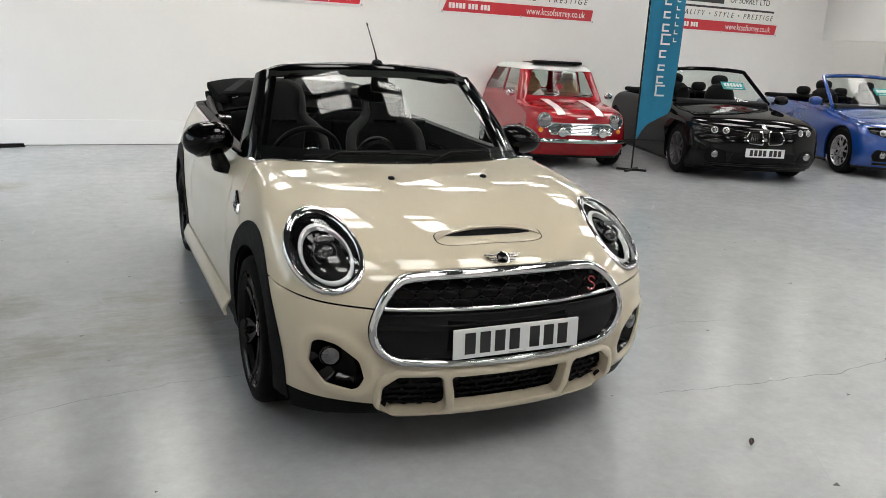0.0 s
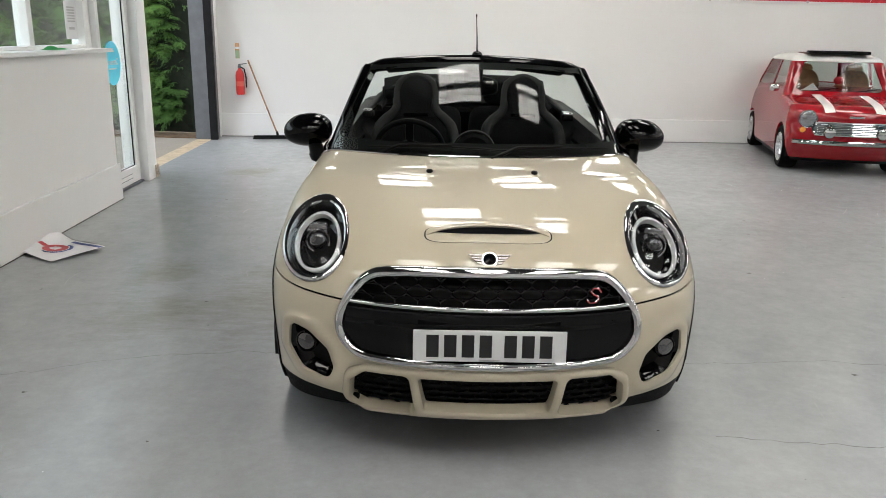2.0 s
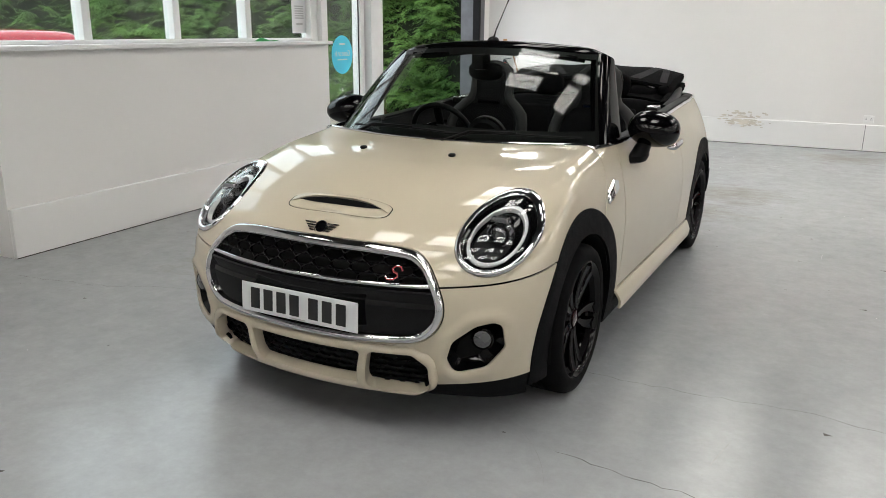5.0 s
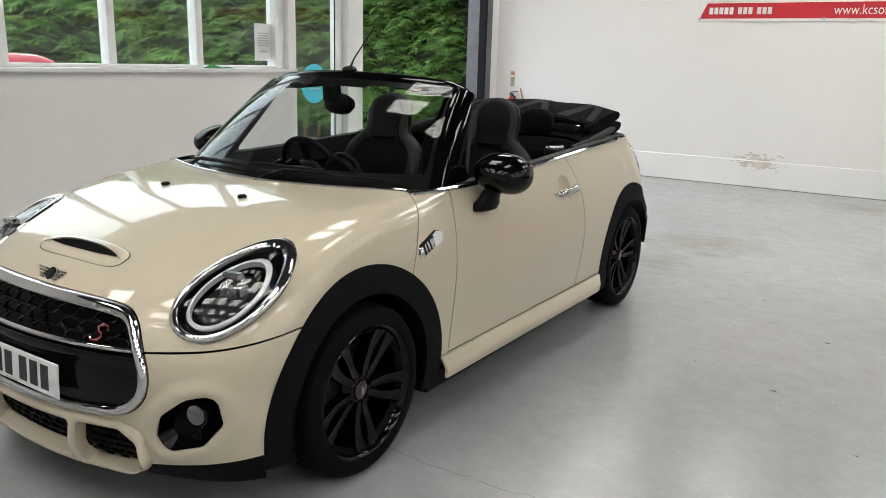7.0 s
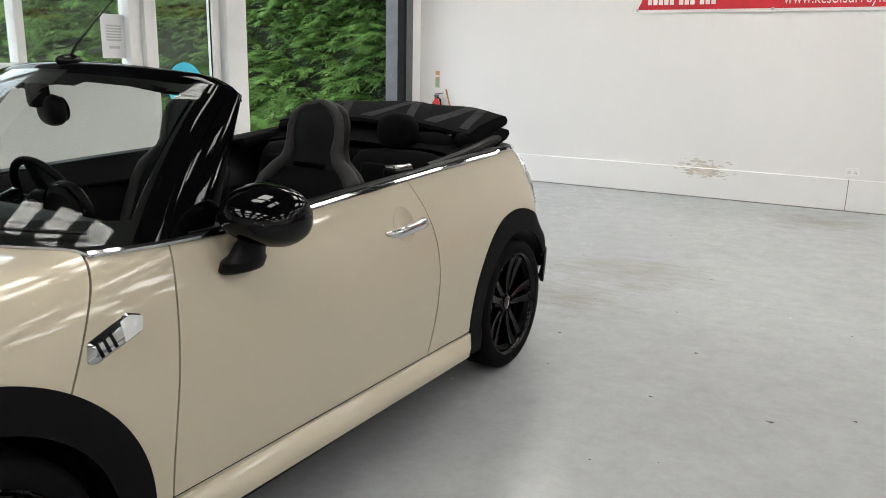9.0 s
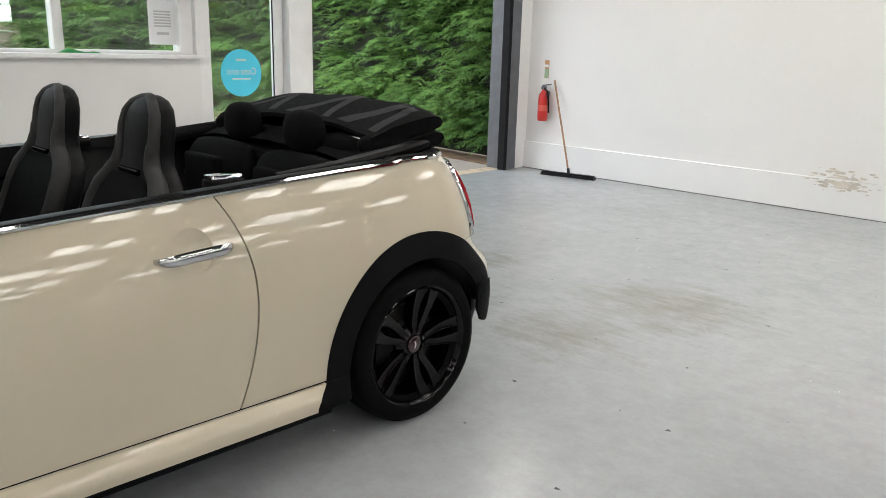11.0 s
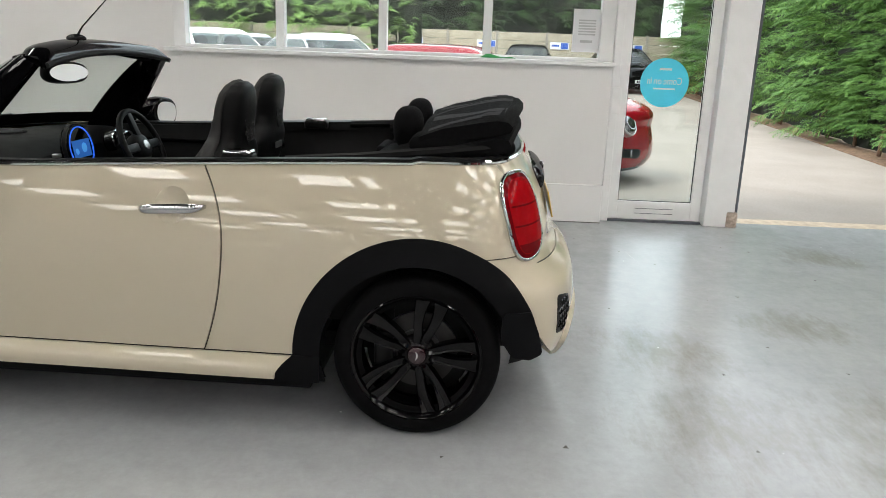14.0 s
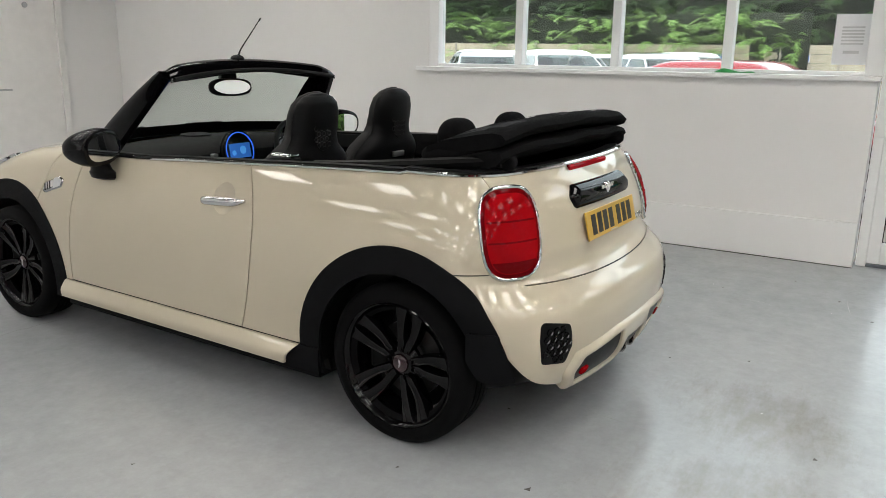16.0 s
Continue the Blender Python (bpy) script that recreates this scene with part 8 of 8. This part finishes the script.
def hedge(name, label, p0, p1, height, count, size, material, seed, group=""):
    t = thing(name, Matrix(), label, "hedge", group)
    a, b = Vector((*p0, 0)), Vector((*p1, 0))
    along = (b - a).normalized()
    out = Vector((-along.y, along.x, 0))
    ln = (b - a).length
    rng = random.Random(seed)
    verts, faces = [], []
    for _ in range(count // 18):
        s = 0.55 + rng.random() ** 1.35 * (ln - 0.55)
        z = rng.uniform(0.05, 1.0) * height
        bulge = 0.35 * noise.noise(Vector((s * 0.7, z * 0.9, seed))) + 0.22 * noise.noise(Vector((s * 2.1, z * 2.6, seed + 5))) - 0.12
        if noise.noise(Vector((s * 1.3, z * 1.6, seed + 9))) < -0.32:
            bulge -= 0.40
        at = a + along * s + out * (bulge - 0.22) + Vector((0, 0, z))
        dirn = out * rng.uniform(0.6, 1.2) + along * rng.uniform(-0.5 if s < 1.5 else -0.8, 0.8) + Vector((0, 0, rng.uniform(-0.10, 0.55)))
        bough(rng, verts, faces, at, dirn, along, size * rng.uniform(2.0, 3.6), size * 0.85)
    leaves = raw_mesh("foliage", verts, faces, material, t, "feathery green sprays", smooth=False)
    tagged(leaves, kind="stuff")
    # dark sheet behind the sprays, standing in for the hedge's inner shade
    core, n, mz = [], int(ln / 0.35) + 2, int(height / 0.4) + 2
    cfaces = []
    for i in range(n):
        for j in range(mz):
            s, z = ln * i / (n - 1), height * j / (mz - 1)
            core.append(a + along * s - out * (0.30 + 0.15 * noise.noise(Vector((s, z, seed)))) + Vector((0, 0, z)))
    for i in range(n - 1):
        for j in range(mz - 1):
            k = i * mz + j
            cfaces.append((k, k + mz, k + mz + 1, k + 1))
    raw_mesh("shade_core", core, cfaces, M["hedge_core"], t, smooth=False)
    for _ in range(int(ln * 1.2)):
        s = rng.random() * ln
        p = a + along * s - out * rng.uniform(0.0, 0.25)
        part("stem", bm_tube([p, p + Vector((rng.uniform(-0.1, 0.1), 0, 0.35)) + out * rng.uniform(-0.1, 0.1), p + Vector((rng.uniform(-0.2, 0.2), 0, 0.8)) - out * 0.2], [0.035, 0.026, 0.012], 6), M["twig"], t, smooth=True)
    return t


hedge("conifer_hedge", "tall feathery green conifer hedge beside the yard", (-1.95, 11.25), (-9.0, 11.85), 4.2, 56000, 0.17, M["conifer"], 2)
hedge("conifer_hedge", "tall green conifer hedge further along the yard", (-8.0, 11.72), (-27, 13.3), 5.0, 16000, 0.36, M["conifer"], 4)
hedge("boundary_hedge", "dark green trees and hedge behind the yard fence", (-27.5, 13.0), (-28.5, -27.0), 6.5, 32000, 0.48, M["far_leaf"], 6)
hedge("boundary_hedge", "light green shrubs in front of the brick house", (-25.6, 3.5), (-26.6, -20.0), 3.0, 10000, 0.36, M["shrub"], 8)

# panel fence at the back of the yard with parking plates
fn = thing("yard_fence", pose(-26.0, 0, 0), "weathered panel fence along the back of the yard", "fence")
for k in range(14):
    y0 = 14 - 1.9 * (k + 1)
    part("post", bm_box(-0.05, 0.05, y0 - 0.05, y0 + 0.05, 0, 1.95, 0.01, 1), M["yard"], fn)
    for j in range(6):
        part("board", bm_box(-0.02, 0.02, y0 + 0.05, y0 + 1.85, 0.05 + 0.31 * j, 0.35 + 0.31 * j, 0.006, 1), M["fence"], fn)


def parking_sign(y):
    t = thing("parking_sign", pose(-25.98, y, 1.45), "small blue and white parking plate on the fence", "sign", "parking plates")
    part("plate", bm_box(0.0, 0.02, -0.36, 0.36, -0.13, 0.13), M["paper"], t)
    part("blue_field", bm_box(0.02, 0.025, 0.05, 0.33, -0.11, 0.11), M["sign_blue"], t)
    part("print_bar", bm_box(0.02, 0.025, -0.30, -0.02, -0.03, 0.04), M["sign_blue"], t)
    return t


ps_ = parking_sign(11.6)
for y in (8.8, 6.0, 3.2, 0.4):
    copy_thing(ps_, pose(-25.98, y, 1.45))


def far_detail(t, sh, d):
    for sx in (-1, 1):
        c = on_nose(sh, d["half"] - 0.26, d["bonnet"] - 0.18)
        hl = part("headlamp", bm_ball(0.15, 0.05, 0.075, (sx * c.x, c.y + 0.015, c.z), 18, 10, 2.4), M["lamp_inner"], t, smooth=True)
        q = Vector(sh.on(d["half"] - 0.17, d["waist"] - 0.18, False, 1.0))
        part("tail_lamp", bm_ball(0.07, 0.05, 0.13, (sx * q.x, q.y - 0.012, q.z), 16, 10, 2.6), M["red_glass"], t, smooth=True)
        part("door_mirror", bm_ball(0.10, 0.07, 0.07, (sx * (d["half"] + 0.07), d["cowl"] + 0.30, d["waist"] + 0.06), 16, 10, 2.5), d.get("mirror_mat", M["black_satin"]), t, smooth=True)
        part("seat", bm_ball(0.22, 0.08, 0.40, (sx * 0.36, d["cowl"] + 0.95, d["waist"] - 0.05), 14, 8, 3), M["leather_black"], t, smooth=True)
    c = on_nose(sh, 0, d["bonnet"] - 0.24)
    part("grille", bm_box(-0.38, 0.38, c.y - 0.02, c.y + 0.05, c.z - 0.07, c.z + 0.06, 0.02), M["black_satin"], t)
    plate_on(t, d["nose"] - 0.015, 0.42, M["plate_white"])
    plate_on(t, d["tail"] + 0.005, 0.62, M["plate_yellow"], back=True)


SUV = dict(nose=-0.88, tail=3.55, half=0.92, base=2.70, wheel=0.36, bonnet=1.02, waist=1.08, roof=1.60, cowl=0.55, cabin=(0.50, 1.40, 2.55, 3.50), clear=0.24, mid=0.65, inset=0.06, tumble=0.27)
w1 = parked_car("parked_car", pose(-11.3, -3.4, -0.03, 0, 0, 128), "white parked estate car in the yard", M["white_paint"], SUV, detail=far_detail, group="cars in the yard")
for x, y, a in ((-13.2, -2.2, 127), (-16.0, -2.8, 125), (-11.0, 1.0, 130), (-15.8, 2.6, 126), (-14.6, -8.0, 126)):
    copy_thing(w1, pose(x, y, -0.03, 0, 0, a))
w2 = parked_car("parked_car", pose(-11.2, -1.1, -0.03, 0, 0, 127), "silver parked hatchback in the yard", M["silver_paint"], dict(SUV, roof=1.54, waist=1.0, bonnet=0.92, wheel=0.32, clear=0.2), detail=far_detail, group="cars in the yard")
for x, y, a in ((-13.3, 0.3, 128), (-13.5, -4.5, 126), (-11.4, 3.3, 131), (-12.0, -5.8, 126), (-17.8, -0.4, 124)):
    copy_thing(w2, pose(x, y, -0.03, 0, 0, a))
w3 = parked_car("parked_car", pose(-22.0, 7.3, -0.03, 0, 0, 84), "dark parked hatchback in front of the fence", M["black_paint"], dict(SUV, roof=1.5, waist=0.98, bonnet=0.92, wheel=0.32, clear=0.2), detail=far_detail, group="cars in the yard")
copy_thing(w3, pose(-22.6, 11.1, -0.03, 0, 0, 96))


def beetle_detail(t, sh, d):
    for sx in (-1, 1):
        c = on_nose(sh, 0.60, 0.66)
        hl = part("headlamp", bm_lathe([(0.135, 0.05), (0.14, -0.01), (0.13, -0.025), (0.122, -0.02)], 36, "y", caps=False), M["chrome_dull"], t, "round headlamp", smooth=True)
        hl.matrix_local = Matrix.Translation((sx * 0.60, c.y + 0.02, 0.68)) @ pose(0, 0, 0, -28, 0, sx * 34)
        part("headlamp_glass", bm_lathe([(0.122, -0.02), (0.09, -0.045), (0.04, -0.058), (0.0001, -0.06)], 36, "y"), M["lamp_inner"], hl, smooth=True)
        part("headlamp_ring", bm_lathe([(0.07, -0.052), (0.082, -0.052)], 30, "y", caps=False), M["lamp_ring"], hl)
        FG = [(0.46, 0.40), (0.72, 0.43), (0.74, 0.33), (0.48, 0.30)]
        ig = sh.patch((0, d["nose"] + 0.5, 0), (1, 0, 0), (0, 0, 1), (0, -1, 0), np.arange(0.42, 0.78, 0.012), np.arange(0.27, 0.46, 0.01), 0.9)
        sh.panel("bumper_vent", M["black_satin"], t, [lambda x, y, z: -rpoly(x, z, FG, 0.03)], off=0.004, depth=0.005, side="L" if sx > 0 else "R", grid=ig)
        c = on_nose(sh, 0.60, 0.365)
        part("fog_lamp", bm_lathe([(0.045, 0.0), (0.045, -0.015), (0.0001, -0.022)], 20, "y"), M["lamp_inner"], t, smooth=True).location = (sx * 0.60, c.y - 0.005, 0.365)
        part("door_mirror", bm_ball(0.10, 0.07, 0.07, (sx * 0.98, 0.80, 1.02), 16, 10, 2.5), d["paint"], t, smooth=True)
        part("seat", bm_ball(0.22, 0.08, 0.40, (sx * 0.36, 1.5, 0.90), 14, 8, 3), M["leather_black"], t, smooth=True)


parked_car("parked_car", pose(-4.25, 6.84, -0.03, 0, 0, 173), "red rounded hatchback parked outside the glazed door", M["red_paint"],
           dict(nose=-0.85, tail=3.42, half=0.90, base=2.54, wheel=0.335, bonnet=0.94, waist=0.95, roof=1.44, cowl=0.62, cabin=(0.58, 1.15, 2.2, 3.15), clear=0.2, mid=0.55, fx=0.75, inset=0.09, tumble=0.20, crown=0.10, top_round=0.16, paint=M["red_paint"]), detail=beetle_detail)

# brick house beyond the hedge
hs = thing("brick_house", pose(-38, -9, 0), "red brick house with white windows beyond the hedge", "house")
part("wall", bm_box(-4, 4, -6, 6, 0, 6.0), M["brick"], hs)
part("roof", bm_prism([(-6.4, 6.0), (6.4, 6.0), (0, 9.2)], -4.3, 4.3, "x"), M["tile"], hs)
for y in (-4, -1.3, 1.3, 4):
    for z in (1.0, 3.7):
        wd = part("window", bm_box(4.0, 4.05, y - 0.65, y + 0.65, z, z + 1.3, 0.02, 1), M["upvc"], hs)
        for s_ in (-0.31, 0.31):
            part("pane", bm_box(4.05, 4.06, y + s_ - 0.25, y + s_ + 0.25, z + 0.1, z + 1.2), M["car_glass"], wd)
